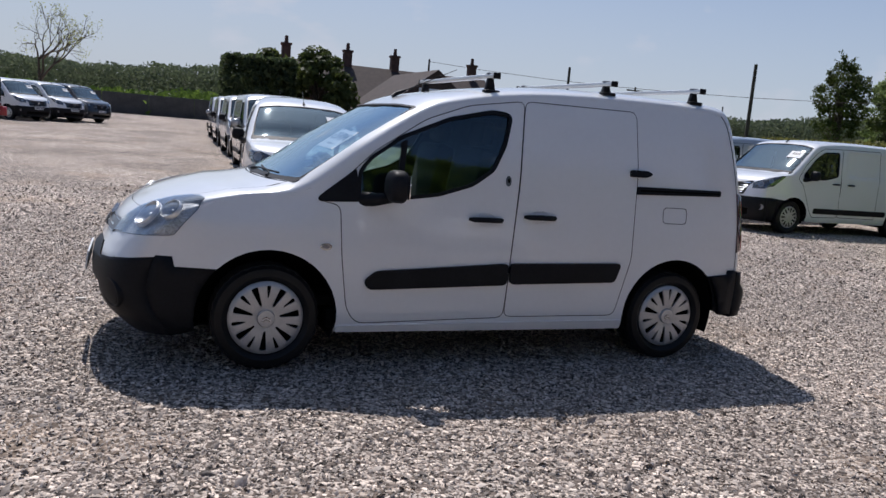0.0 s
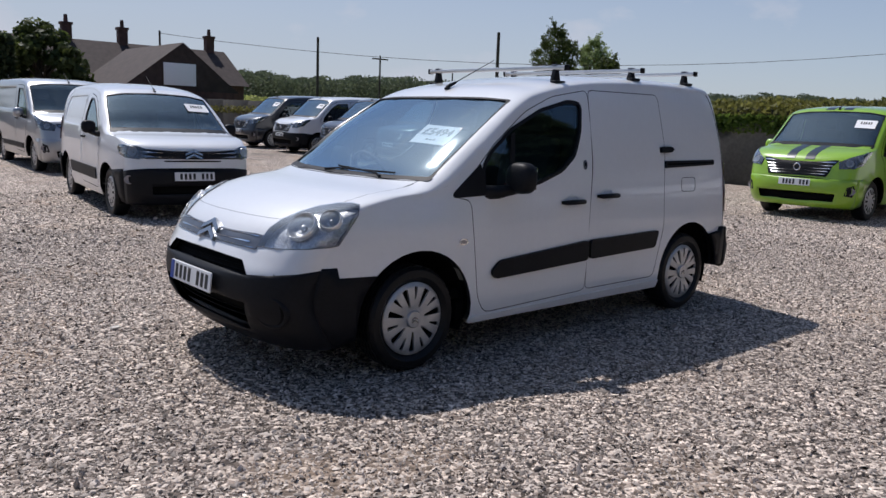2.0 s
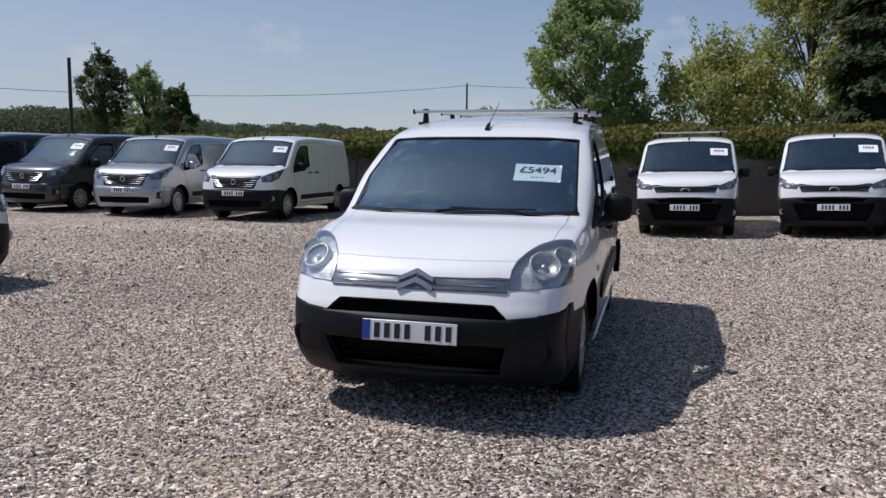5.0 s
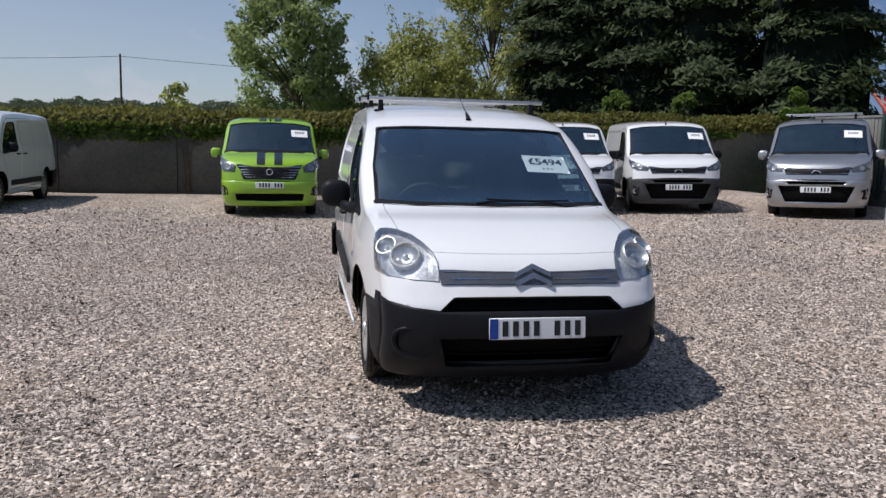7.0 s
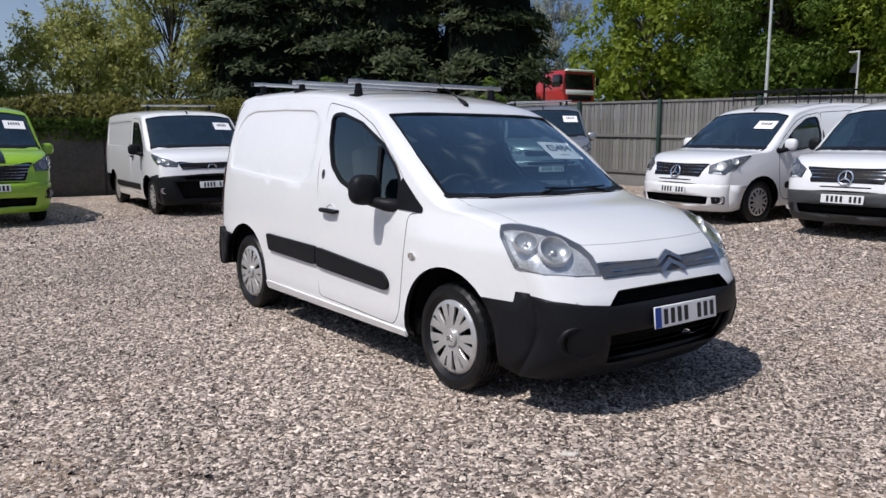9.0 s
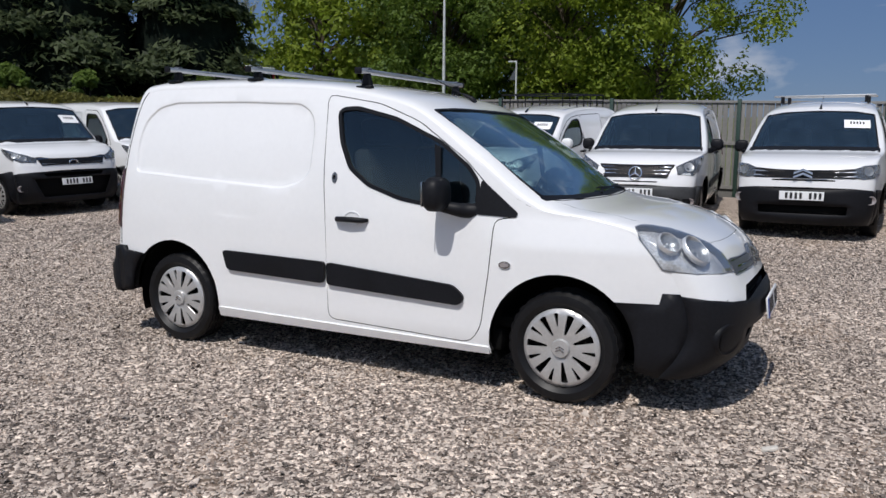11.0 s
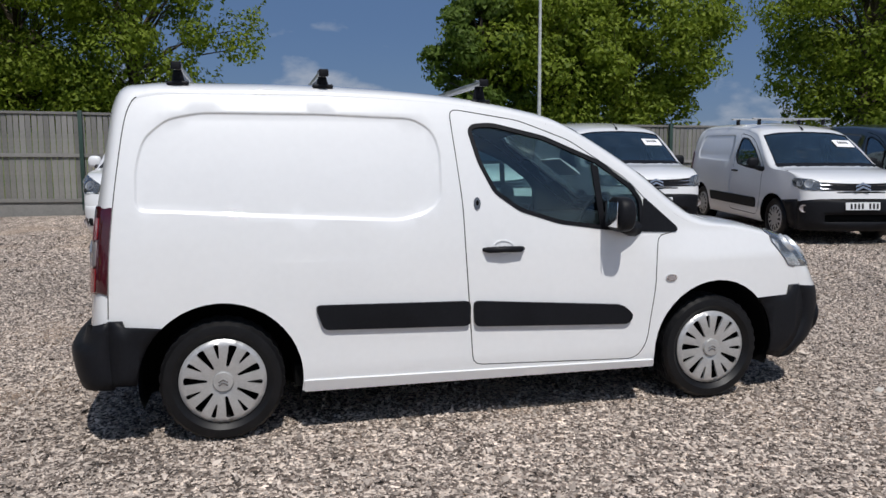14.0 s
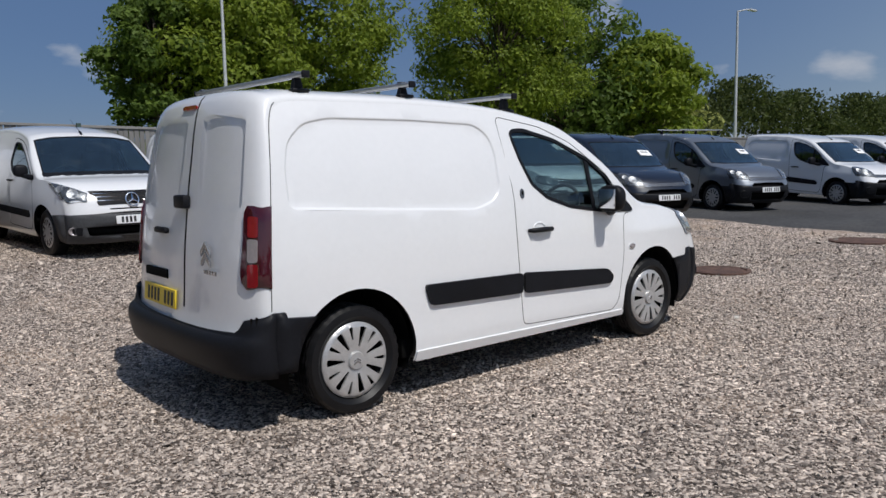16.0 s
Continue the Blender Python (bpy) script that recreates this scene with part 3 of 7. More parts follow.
def cut_sides(sh, spec, root, paintm, sg, fine, step):
    """One side: body, front door, gaps, window glass, front and rear bumper ends."""
    hx, r, ar = spec["hub"], spec["r"], spec["arch"]
    Sd = np.linspace(spec.get("s0", 0), 22, 150 if fine else 60)
    E = sh.at(Sd)[0]
    sill = spec["sill"]
    xf, xr = hx, -hx
    bot = []
    for cx in (xr, xf):
        n = 22 if fine else 12
        a0 = math.asin(max(-1, min(1, (sill - r - .01) / ar)))
        a1 = math.asin(max(-1, min(1, (.33 - r - .01) / ar))) if fine and cx == xr else a0
        for k in range(n + 1):
            t = math.pi - a1 + (a0 + a1 - math.pi) * k / n
            bot.append((cx + ar * math.cos(t), r + .01 + ar * math.sin(t)))
    outline = np.vstack([E, np.array([(E[-1][0], E[-1][1])]) + (0.02, 0), bot])
    # the rim runs front, over the top, to the tail, and back along the sill
    door, win = spec["door"], spec["window"]
    gapw = .0026 if fine else .005
    loops = [outline, inset(door, -gapw), inset(door, gapw), win]
    holes_gap = [(loops[1], loops[2])]
    if sg > 0 and "slide" in spec:
        sl = spec["slide"]
        loops += [inset(sl, -gapw), inset(sl, gapw)]
        holes_gap.append((loops[-2], loops[-1]))
    if "window2" in spec:
        loops.append(spec["window2"])
    lamp_side = None
    if fine:
        hq = np.array(spec["head"], float)
        hq = hq[hq[:, 1] >= 1.0]
        hp = sh.ribbon(np.vstack([(hq[0][0], 1.0), hq, (hq[-1][0], 1.0)]))
        lamp_side = np.vstack([hp[:, [0, 2]], [(float(x), float(z)) for x, z in sh.at(np.linspace(hq[-1][0], hq[0][0], 12))[0]]])
        loops.append(lamp_side)
    emb = spec.get("emboss") if sg < 0 or spec.get("emboss_both") else None
    if emb is not None:
        loops += [emb, inset(emb, .009), inset(emb, .018)]
    lines = [spec["fb_line"], spec["rb_line"]]
    v, t, c = triangulate(loops, step, lines=lines)

    def extra(q):
        if emb is None:
            return np.zeros(len(q))
        d = np.clip(edge_distance(emb, q) / .018, 0, 1) * inside(emb, q)
        return -.013 * d * d * (3 - 2 * d)

    P = sh.side(v, sg, extra)
    N = sh.snormal(v, sg) if emb is None else sh.snormal(v, sg, extra)
    t2 = orient(P, t, N)
    c = v[t2].mean(1)
    hole = inside(win, c)
    if "window2" in spec:
        hole |= inside(spec["window2"], c)
    if lamp_side is not None:
        hole |= inside(lamp_side, c)
    kind = np.zeros(len(t2), int)
    kind[inside(loops[2], c)] = 1
    if len(holes_gap) > 1:
        kind[inside(holes_gap[1][1], c)] = 2
    for o, i in holes_gap:
        hole |= inside(o, c) & ~inside(i, c)
    fl, rl = np.array(spec["fb_line"]), np.array(spec["rb_line"])
    kind[(c[:, 0] > fl[0, 0]) & (c[:, 1] < np.interp(c[:, 0], fl[:, 0], fl[:, 1]))] = 3
    rr = rl[np.argsort(rl[:, 0])]
    kind[(c[:, 0] < rl[0, 0]) & (c[:, 1] < np.interp(c[:, 0], rr[:, 0], rr[:, 1]))] = 4
    res = {}
    for k in range(5):
        sel = t2[(kind == k) & ~hole]
        if len(sel):
            res[k] = pick(np.hstack([P, N]) if k < 3 else P, sel)
    # liner behind the gaps
    lv, lt, lc = triangulate([inset(outline, .01)] + ([win] if fine else []), .12)
    lh = inside(win, lc)
    if "window2" in spec:
        lh |= inside(spec["window2"], lc)
    LP = sh.side(lv, sg) - np.array([0, sg * .04, 0])
    res["liner"] = pick(LP, lt[~lh])
    # glass
    gv, gt, gc = triangulate([inset(win, -.006)], .1)
    GP = sh.side(gv, sg) - np.array([0, sg * .010, 0])
    res["glass"] = (GP, orient(GP, gt, sh.snormal(gv, sg)))
    if "window2" in spec:
        gv, gt, gc = triangulate([inset(spec["window2"], -.006)], .1)
        GP = sh.side(gv, sg) - np.array([0, sg * .010, 0])
        res["glass2"] = (GP, orient(GP, gt, sh.snormal(gv, sg)))
    return res


def join(chunks):
    V, F, n = [], [], 0
    for v, f in chunks:
        V.append(np.asarray(v))
        F += [tuple(int(i) + n for i in t) for t in f]
        n += len(v)
    return np.vstack(V), F


def build_van(name, spec, paintm, m, label, group="", fine=False, card=True):
    """A whole van. Its base is the ground under the middle of its wheelbase; it faces +x."""
    root = thing(name, m, label, "van", group)
    C = spec["centre"]
    edge = spec.get("edge") or [(c[0] + o[0], c[1] + o[1]) for c, o in zip(C, OFFS)]
    sh = Shell(C, edge, spec["widths"], spec["ft"], spec["rt"], spec.get("power", POWER), spec.get("pinch", 0.0))
    step = .055 if fine else .13
    bump = spec.get("bumper", PLASTIC)
    pane = PANE if fine else PANE_T
    parts = {}
    sides = {sg: cut_sides(sh, spec, root, paintm, sg, fine, step) for sg in (1, -1)}
    # ribbon
    ws = spec["ws"]
    d0, d1 = spec.get("ws_dip", (.03, -.06))
    wloop = round_loop([(ws[0] + d0, -ws[2]), (ws[0] + d0 * .3, -ws[2] * .55), (ws[0], 0), (ws[0] + d0 * .3, ws[2] * .55), (ws[0] + d0, ws[2]),
                        (ws[1] + d1, ws[3]), (ws[1] + d1 * .3, ws[3] * .55), (ws[1], 0), (ws[1] + d1 * .3, -ws[3] * .55), (ws[1] + d1, -ws[3])], .045, 3)
    slot = round_loop([(spec["slot"][0], -spec["slot"][2]), (spec["slot"][0], spec["slot"][2]), (spec["slot"][1], spec["slot"][3]), (spec["slot"][1], -spec["slot"][3])], .04, 2)
    it = spec["intake"]
    intake = round_loop([(it[0], -it[3]), (it[0], it[3]), (it[1], it[2]), (it[1], -it[2])], .05, 2)
    half = [(22, -1), (22, 1)]
    s0 = spec.get("s0", 0)
    outline = np.array([(s, -1) for s in np.linspace(s0, 22, 130 if fine else 60)] + [(s, 1) for s in np.linspace(22, s0, 130 if fine else 60)])
    bl = spec["b_line"]
    bline = np.array([(s, -a) for s, a in bl[::-1]] + [(s, a) for s, a in bl])
    rs_at = lambda a: spec["rs"] + spec.get("rs_dip", 0) * np.clip((.70 - np.abs(a)) / .07, 0, 1)
    rline = np.array([(float(rs_at(a)), a) for a in np.linspace(-1, 1, 41)])
    loops = [outline, wloop, slot, intake]
    g = .0055
    hood = spec["hood"]
    hl = [(hood[0], a) for a in np.linspace(-hood[2], hood[2], 17)]
    hood_loop = np.array(hl + [(s, hood[3] + (hood[2] - hood[3]) * (hood[1] - s) / (hood[1] - hood[0])) for s in np.linspace(hood[0], hood[1], 10)[1:]]
                         + [(hood[1], a) for a in np.linspace(hood[3], -hood[3], 13)[1:]]
                         + [(s, -(hood[3] + (hood[2] - hood[3]) * (hood[1] - s) / (hood[1] - hood[0]))) for s in np.linspace(hood[1], hood[0], 10)[1:-1]])
    hood_loop[:, 0] += spec.get("hood_dip", 0) * (hood_loop[:, 1] / hood[3]) ** 2 * np.clip((hood_loop[:, 0] - hood[0]) / (hood[1] - hood[0]), 0, 1) ** 2
    lamps = [np.array(spec["head"], float) * (1, q) for q in (1, -1)] if fine else []
    loops += [np.clip(L, [-9, -1], [99, 1]) for L in lamps]
    if fine:
        ho, hi = hood_loop * 1.0, hood_loop * 1.0
        ctr = hood_loop.mean(0)
        hi = ctr + (hood_loop - ctr) * np.array([.985, .993])
        loops += [ho, hi]
        rd = spec["rear_split"]
        ss = np.linspace(16.75, spec["rs"] - .05, 40)
        rgap = np.array([(s, rd - .0085) for s in ss] + [(s, rd + .0085) for s in ss[::-1]])
        loops.append(rgap)
        remb = [round_loop([(17.28, rd + .08), (17.28, .66), (18.55, .62), (18.58, rd + .1)], .12, 4), round_loop([(17.28, rd - .08), (17.28, -.66), (18.55, -.62), (18.58, rd - .1)], .12, 4)]
        for L in remb:
            cL = L.mean(0)
            loops += [L, cL + (L - cL) * np.array([.93, .93])]
    v, t, c = triangulate(loops, .055 if fine else .13, (3.0, 1.0), lines=[bline, rline])
    P, N = sh.ribbon(v), sh.rnormal(v)
    if fine:
        for L in remb:
            cL = L.mean(0)
            ins = inside(cL + (L - cL) * np.array([.95, .95]), v)
            P = P - N * (ins * .018)[:, None]
    t = orient(P, t, N)
    c = v[t].mean(1)
    hole = inside(wloop, c) | inside(slot, c) | inside(intake, c)
    for L in lamps:
        hole |= inside(L, c)
    kind = np.zeros(len(t), int)
    bo = np.argsort(bline[:, 1])
    kind[c[:, 0] < np.interp(c[:, 1], bline[bo, 1], bline[bo, 0])] = 3
    kind[c[:, 0] > rs_at(c[:, 1])] = 4
    if fine:
        hole |= inside(ho, c) & ~inside(hi, c)
        hole |= inside(rgap, c)
        kind[inside(hi, c)] = 5
    PN = np.hstack([P, N])
    rib = {k: pick(PN if k in (0, 5) else P, t[(kind == k) & ~hole]) for k in (0, 3, 4, 5) if np.any((kind == k) & ~hole)}
    link("body", *join([rib[0], sides[1][0], sides[-1][0]] + ([sides[1][2]] if 2 in sides[1] and not fine else [])), paintm, root)
    if 5 in rib:
        link("bonnet", *rib[5], paintm, root)
    if fine and 2 in sides[1]:
        link("sliding_door", *sides[1][2], paintm, root)
    fb = link("front_bumper", *join([rib[3]] + [sides[q][3] for q in (1, -1) if 3 in sides[q]]), bump, root)
    rb = link("rear_bumper", *join([rib[4]] + [sides[q][4] for q in (1, -1) if 4 in sides[q]]), spec.get("rear_bumper", PLASTIC), root)
    for b, th in ((rb, .03), (fb, .004)):
        md = b.modifiers.new("thick", "SOLIDIFY")
        md.thickness, md.offset = th, 1
    # dark liners under the skin
    rv, rt_, rc = triangulate([outline * np.array([1, .985]), slot, intake], .2, (3, 1))
    rP = sh.ribbon(rv) - sh.rnormal(rv) * .03
    rc = rv[rt_].mean(1)
    keep = ~(inside(wloop, rc) | inside(slot, rc) | inside(intake, rc))
    for L in lamps:
        keep &= ~inside(L, rv[rt_].mean(1))
    link("inner_shell", *join([pick(rP, rt_[keep]), sides[1]["liner"], sides[-1]["liner"]]), VOID if not fine else CABIN, root)
    for sg in (1, -1):
        d = link("front_door", *sides[sg][1], paintm, root)
        gl = link("door_window", *sides[sg]["glass"], pane, d)
        gl.visible_shadow = False
        if "glass2" in sides[sg]:
            gl = link("rear_window", *sides[sg]["glass2"], PANE_T, root)
            gl.visible_shadow = False
        # seal round the window
        patch_side(sh, "window_seal", inset(spec["window"], -.012), sg, PLASTIC, d, .003, .2, -.012, holes=[inset(spec["window"], .010)])
        for tl in spec.get("trims", ()):
            patch_side(sh, "door_trim", tl, sg, PLASTIC, d, .006, .15)
        for h0 in spec.get("handles", ()):
            x0, z0, x1, z1, sides_of = h0
            if sg not in sides_of:
                continue
            yy = float(sh.ys((x0 + x1) / 2, z0))
            hd = new("door_handle")
            hd.parent = root
            hd.location = ((x0 + x1) / 2, sg * yy, (z0 + z1) / 2)
            L = abs(x1 - x0)
            vv, ff = tube([(-L / 2, sg * .0, 0), (-L * .4, sg * .028, 0), (0, sg * .036, .002), (L * .4, sg * .028, 0), (L / 2, sg * .0, 0)], [.010, .016, .017, .016, .010], 10)
            link("grip", vv, ff, spec.get("handle_mat", PLASTIC), hd)
            if fine:
                cup = [(L * .28 * math.cos(q), .043 * math.sin(q)) for q in np.linspace(0, 2 * math.pi, 24, endpoint=False)]
                cl_ = np.array(cup) + ((x0 + x1) / 2, (z0 + z1) / 2 + .004)
                patch_side(sh, "handle_cup", cl_, sg, paintm, root, .005, .05, -.002, holes=[(cl_ - cl_.mean(0)) * .86 + cl_.mean(0)])
        for ml in spec.get("mould", ()):
            patch_side(sh, "side_moulding", ml, sg, PLASTIC, root, .020 if fine else .015, .12, sharp=50)
        mx, mz = spec["mirror"]
        mirror_part(sh, root, mx, mz, sg, spec.get("mirror_big", 1.0), spec.get("mirror_mat", PLASTIC))
    # windscreen
    wv, wt, wc = triangulate([wloop], .15, (3, 1))
    wP, wN = sh.ribbon(wv) - sh.rnormal(wv) * .006, sh.rnormal(wv)
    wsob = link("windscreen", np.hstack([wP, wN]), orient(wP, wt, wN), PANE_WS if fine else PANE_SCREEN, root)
    wsob.visible_shadow = False
    cw = wloop.mean(0)
    patch_ribbon(sh, "windscreen_seal", cw + (wloop - cw) * np.array([1.012, 1.012]), PLASTIC, root, .002, .3, -.012, holes=[cw + (wloop - cw) * np.array([.955, .965])])
    # cowl and wipers
    hd = spec.get("hood_dip", 0)
    cow = round_loop([(hood[1] + .012 + hd, -ws[2] - .03), (hood[1] + .012 + hd * .3, -ws[2] * .55), (hood[1] + .012, 0), (hood[1] + .012 + hd * .3, ws[2] * .55), (hood[1] + .012 + hd, ws[2] + .03),
                      (ws[0] + .02 + d0, ws[2] + .03), (ws[0] + .02 + d0 * .3, ws[2] * .55), (ws[0] + .02, 0), (ws[0] + .02 + d0 * .3, -ws[2] * .55), (ws[0] + .02 + d0, -ws[2] - .03)], .03, 2)
    patch_ribbon(sh, "cowl", cow, PLASTIC, root, .005, .07 if fine else .25, -.02)
    if fine:
        for a0, a1 in ((-.10, .42), (.36, -.04)):
            q = np.array([(ws[0] - .02, a0)] + [(ws[0] + .06 + .012 * k, a0 + (a1 - a0) * (k + 1) / 6) for k in range(6)])
            pp = sh.ribbon(q) + sh.rnormal(q) * .012
            tube_part("wiper", pp, [.009] + [.006] * 6, PLASTIC, root, 6)
    # dark backs of the openings in the nose, their deep shade put into the colour
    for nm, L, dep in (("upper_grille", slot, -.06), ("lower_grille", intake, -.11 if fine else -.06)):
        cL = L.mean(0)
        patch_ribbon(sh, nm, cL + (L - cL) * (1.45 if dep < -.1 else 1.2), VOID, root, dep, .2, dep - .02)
        if fine:
            lo_, hi_ = L[:, 0].min(), L[:, 0].max()
            nb = 2 if nm == "upper_grille" else 3
            for k in range(nb):
                s = lo_ + (hi_ - lo_) * (k + .7) / (nb + .4)
                wd = np.interp(s, [lo_, hi_], [np.abs(L[L[:, 0] < (lo_ + hi_) / 2][:, 1]).max(), np.abs(L[L[:, 0] > (lo_ + hi_) / 2][:, 1]).max()]) * .98
                q = np.array([(s, a) for a in np.linspace(-wd, wd, 25)])
                pp = sh.ribbon(q) - sh.rnormal(q) * .055
                tube_part("grille_bar", pp, .004, VOID, root, 6)
    # strip between the lamps
    for k_, st in enumerate(spec.get("strips", ())):
        L = round_loop([(st[0], -st[2]), (st[0], st[2]), (st[1], st[3] if len(st) > 4 else st[2]), (st[1], -(st[3] if len(st) > 4 else st[2]))], .02, 1)
        patch_ribbon(sh, "grille_strip", L, st[-1], root, .008 + .003 * min(k_, 1), .12)
    # lamps
    for sg in (1, -1):
        L = np.array(spec["head"], float) * (1, sg)
        cL = L.mean(0)
        hlamp = patch_ribbon(sh, "headlamp", L, SILVERED if fine else LAMP_DARK, root, -.030 if fine else .004, .10, -.034 if fine else -.004)
        for q, rad in spec["bulbs"]:
            qq = np.array([(q[0], q[1] * sg)])
            cen, nn = Vector(sh.ribbon(qq)[0]), Vector(sh.rnormal(qq)[0])
            nn = (nn + Vector((.25, 0, 0))).normalized()
            prof = [(rad, .0), (rad * .97, .008), (rad * .92, .008), (rad * .72, .003), (rad * .4, .001), (.001, .001)]
            if fine:
                prof = [(rad * 1.04, -.004), (rad * 1.04, .002), (rad, .002), (rad * .90, -.010), (rad * .70, -.022), (rad * .45, -.031), (rad * .24, -.034), (rad * .22, -.018), (rad * .12, -.012), (.001, -.011)]
            V, F = lathe(prof, 32 if fine else 20)
            rot = Vector((0, 1, 0)).rotation_difference(nn).to_matrix()
            if fine:
                RV, RF = lathe([(rad * 1.05, -.02), (rad * 1.05, .004), (rad * 1.09, .007), (rad * 1.15, .003), (rad * 1.17, -.02)], 36)
                link("lamp_ring", [rot @ Vector(p) + cen for p in RV], RF, LAMP_RING, hlamp, True, "", 50)
            link("reflector", [rot @ Vector(p) + cen + nn * (.002 if fine else .004) for p in V], F, BOWL if fine else REFLECT, hlamp, True, "", 40)
        k0, k1 = (1.008, .992) if fine else (1.02, .975)
        patch_ribbon(sh, "lamp_gasket", cL + (L - cL) * k0, STRIP if fine else PLASTIC, hlamp, .006, .12, -.04 if fine else -.004, holes=[cL + (L - cL) * k1])
        Lg = cL + (L - cL) * 1.01
        lg = patch_ribbon(sh, "lens", Lg, PANE_CLEAR, hlamp, .010 if fine else .018, .08, .007 if fine else .015)
        lg.visible_shadow = False
        for fx in spec.get("fog", ()):
            qq = np.array([(fx[0], fx[1] * sg)])
            cen, nn = Vector(sh.ribbon(qq)[0]), Vector(sh.rnormal(qq)[0])
            nn = (nn + Vector((.2 if fx[3] else .8, 0, 0))).normalized()
            rot = Vector((0, 1, 0)).rotation_difference(nn).to_matrix()
            rad = fx[2]
            cen = cen - nn * (.020 if fx[3] else 0)
            if fx[3]:
                V, F = lathe([(rad * 1.3, -.012), (rad * 1.25, .014), (rad * 1.1, .022), (rad * .95, .010)], 28)
                fo = link("fog_lamp", [rot @ Vector((p[0] * 1.25, p[1], p[2])) + cen for p in V], F, PLASTIC, root)
                V, F = lathe([(rad, .013), (rad * .5, .012), (.001, .012)], 24)
                link("lamp_recess", [rot @ Vector((p[0] * 1.25, p[1], p[2])) + cen for p in V], F, VOID, fo)
            else:
                V, F = lathe([(rad * 1.3, -.012), (rad * 1.2, .008), (rad, .006), (rad * .9, -.004), (rad * .5, -.006), (.001, -.006)], 24)
                link("fog_lamp", [rot @ Vector((p[0] * 1.25, p[1], p[2])) + cen for p in V], F, LENS_CLEAR, root)
        for pd in spec.get("pods", ()):
            patch_ribbon(sh, "fog_recess", round_loop([(a, b * sg) for a, b in pd], .03, 2), PLASTIC, root, .006, .12)
        if "tail" in spec:
            L = np.array(spec["tail"], float) * (1, sg)
            tl = patch_ribbon(sh, "tail_lamp", L, LENS_DARK, root, .012, .05, label="dark red tail lamp")
            if fine:
                lo_, hi_ = L.min(0), L.max(0)
                am, wd = (lo_[1] + hi_[1]) / 2, (hi_[1] - lo_[1])
                for f0, f1, mm, nm in ((.12, .36, LENS_RED, "brake_light"), (.38, .66, LENS_CLEAR, "reversing_light"), (.68, .95, LENS_RED, "rear_light")):
                    a0 = am + sg * wd * .02
                    q = round_loop([(lo_[0] + f0 * (hi_[0] - lo_[0]), a0 - sg * wd * .30), (lo_[0] + f0 * (hi_[0] - lo_[0]), a0 + sg * wd * .02),
                                    (lo_[0] + f1 * (hi_[0] - lo_[0]), a0 + sg * wd * .02), (lo_[0] + f1 * (hi_[0] - lo_[0]), a0 - sg * wd * .30)], .03, 3)
                    patch_ribbon(sh, nm, q, mm, tl, .016, .05, .008)
    # plates
    sp = spec["plate"]
    pc = sh.ribbon(np.array([(sp, 0)]))[0]
    plate(root, (pc[0] + .024, 0, pc[2]), (1, 0, .12), blue=spec.get("plate_blue", True), detail=True)
    # wheels and wells
    hy = spec["hub_y"]
    for x in (spec["hub"], -spec["hub"]):
        for sg in (1, -1):
            wheel(root, x, sg * (hy - (.12 if x > 0 else .105)), spec["r"], spec.get("rim", HUBCAP), fine, cap_r=spec.get("cap", .2))
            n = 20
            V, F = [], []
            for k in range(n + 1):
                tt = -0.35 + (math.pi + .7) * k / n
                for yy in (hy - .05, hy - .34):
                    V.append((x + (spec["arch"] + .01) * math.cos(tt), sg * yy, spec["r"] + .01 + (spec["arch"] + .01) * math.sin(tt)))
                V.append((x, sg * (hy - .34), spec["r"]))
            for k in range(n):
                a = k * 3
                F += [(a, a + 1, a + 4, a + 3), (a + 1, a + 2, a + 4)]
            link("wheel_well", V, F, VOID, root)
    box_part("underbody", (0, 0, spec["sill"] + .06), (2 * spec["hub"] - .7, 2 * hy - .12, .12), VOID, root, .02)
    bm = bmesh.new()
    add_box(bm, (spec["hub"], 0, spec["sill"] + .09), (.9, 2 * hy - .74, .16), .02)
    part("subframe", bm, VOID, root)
    # cab
    zf = spec["belt"]
    bx = spec["window"][:, 0].min()
    xs = spec["cab"]
    box_part("dashboard", (xs[1] - .12, 0, zf - .12), (.62, 1.50, .22), CABIN, root, .07)
    for y in (-.38, .38):
        seat = new("seat")
        seat.parent = root
        bm = bmesh.new()
        add_box(bm, (xs[0] + .30, y, zf - .35), (.50, .50, .18), .06)
        part("seat_base", bm, SEAT, seat)
        bm = bmesh.new()
        add_box(bm, (xs[0] + .04, y, zf + .0), (.15, .48, .66), .06, Matrix.Rotation(-.16, 3, "Y"))
        part("backrest", bm, SEAT, seat)
        bm = bmesh.new()
        add_box(bm, (xs[0] - .03, y, zf + .42), (.10, .27, .17), .045, Matrix.Rotation(-.16, 3, "Y"))
        part("headrest", bm, SEAT, seat)
    sw = new("steering_wheel")
    sw.parent = root
    sw.matrix_basis = Matrix.Translation((xs[1] - .42, -.38, zf + .0)) @ Matrix.Rotation(radians(-62), 4, "Y")
    V, F = tube([(.185 * math.cos(q), .185 * math.sin(q), 0) for q in np.linspace(0, 2 * math.pi, 25)], .015, 8, False)
    link("rim", V, F, CABIN, sw)
    bm = bmesh.new()
    add_box(bm, (0, 0, -.02), (.12, .34, .03), .012)
    add_box(bm, (-.09, 0, -.02), (.18, .05, .025), .01)
    part("spokes", bm, CABIN, sw)
    box_part("bulkhead", (xs[0] - .16, 0, zf - .02), (.03, 1.36, 1.10), CABIN_L if fine else VOID, root, .01)
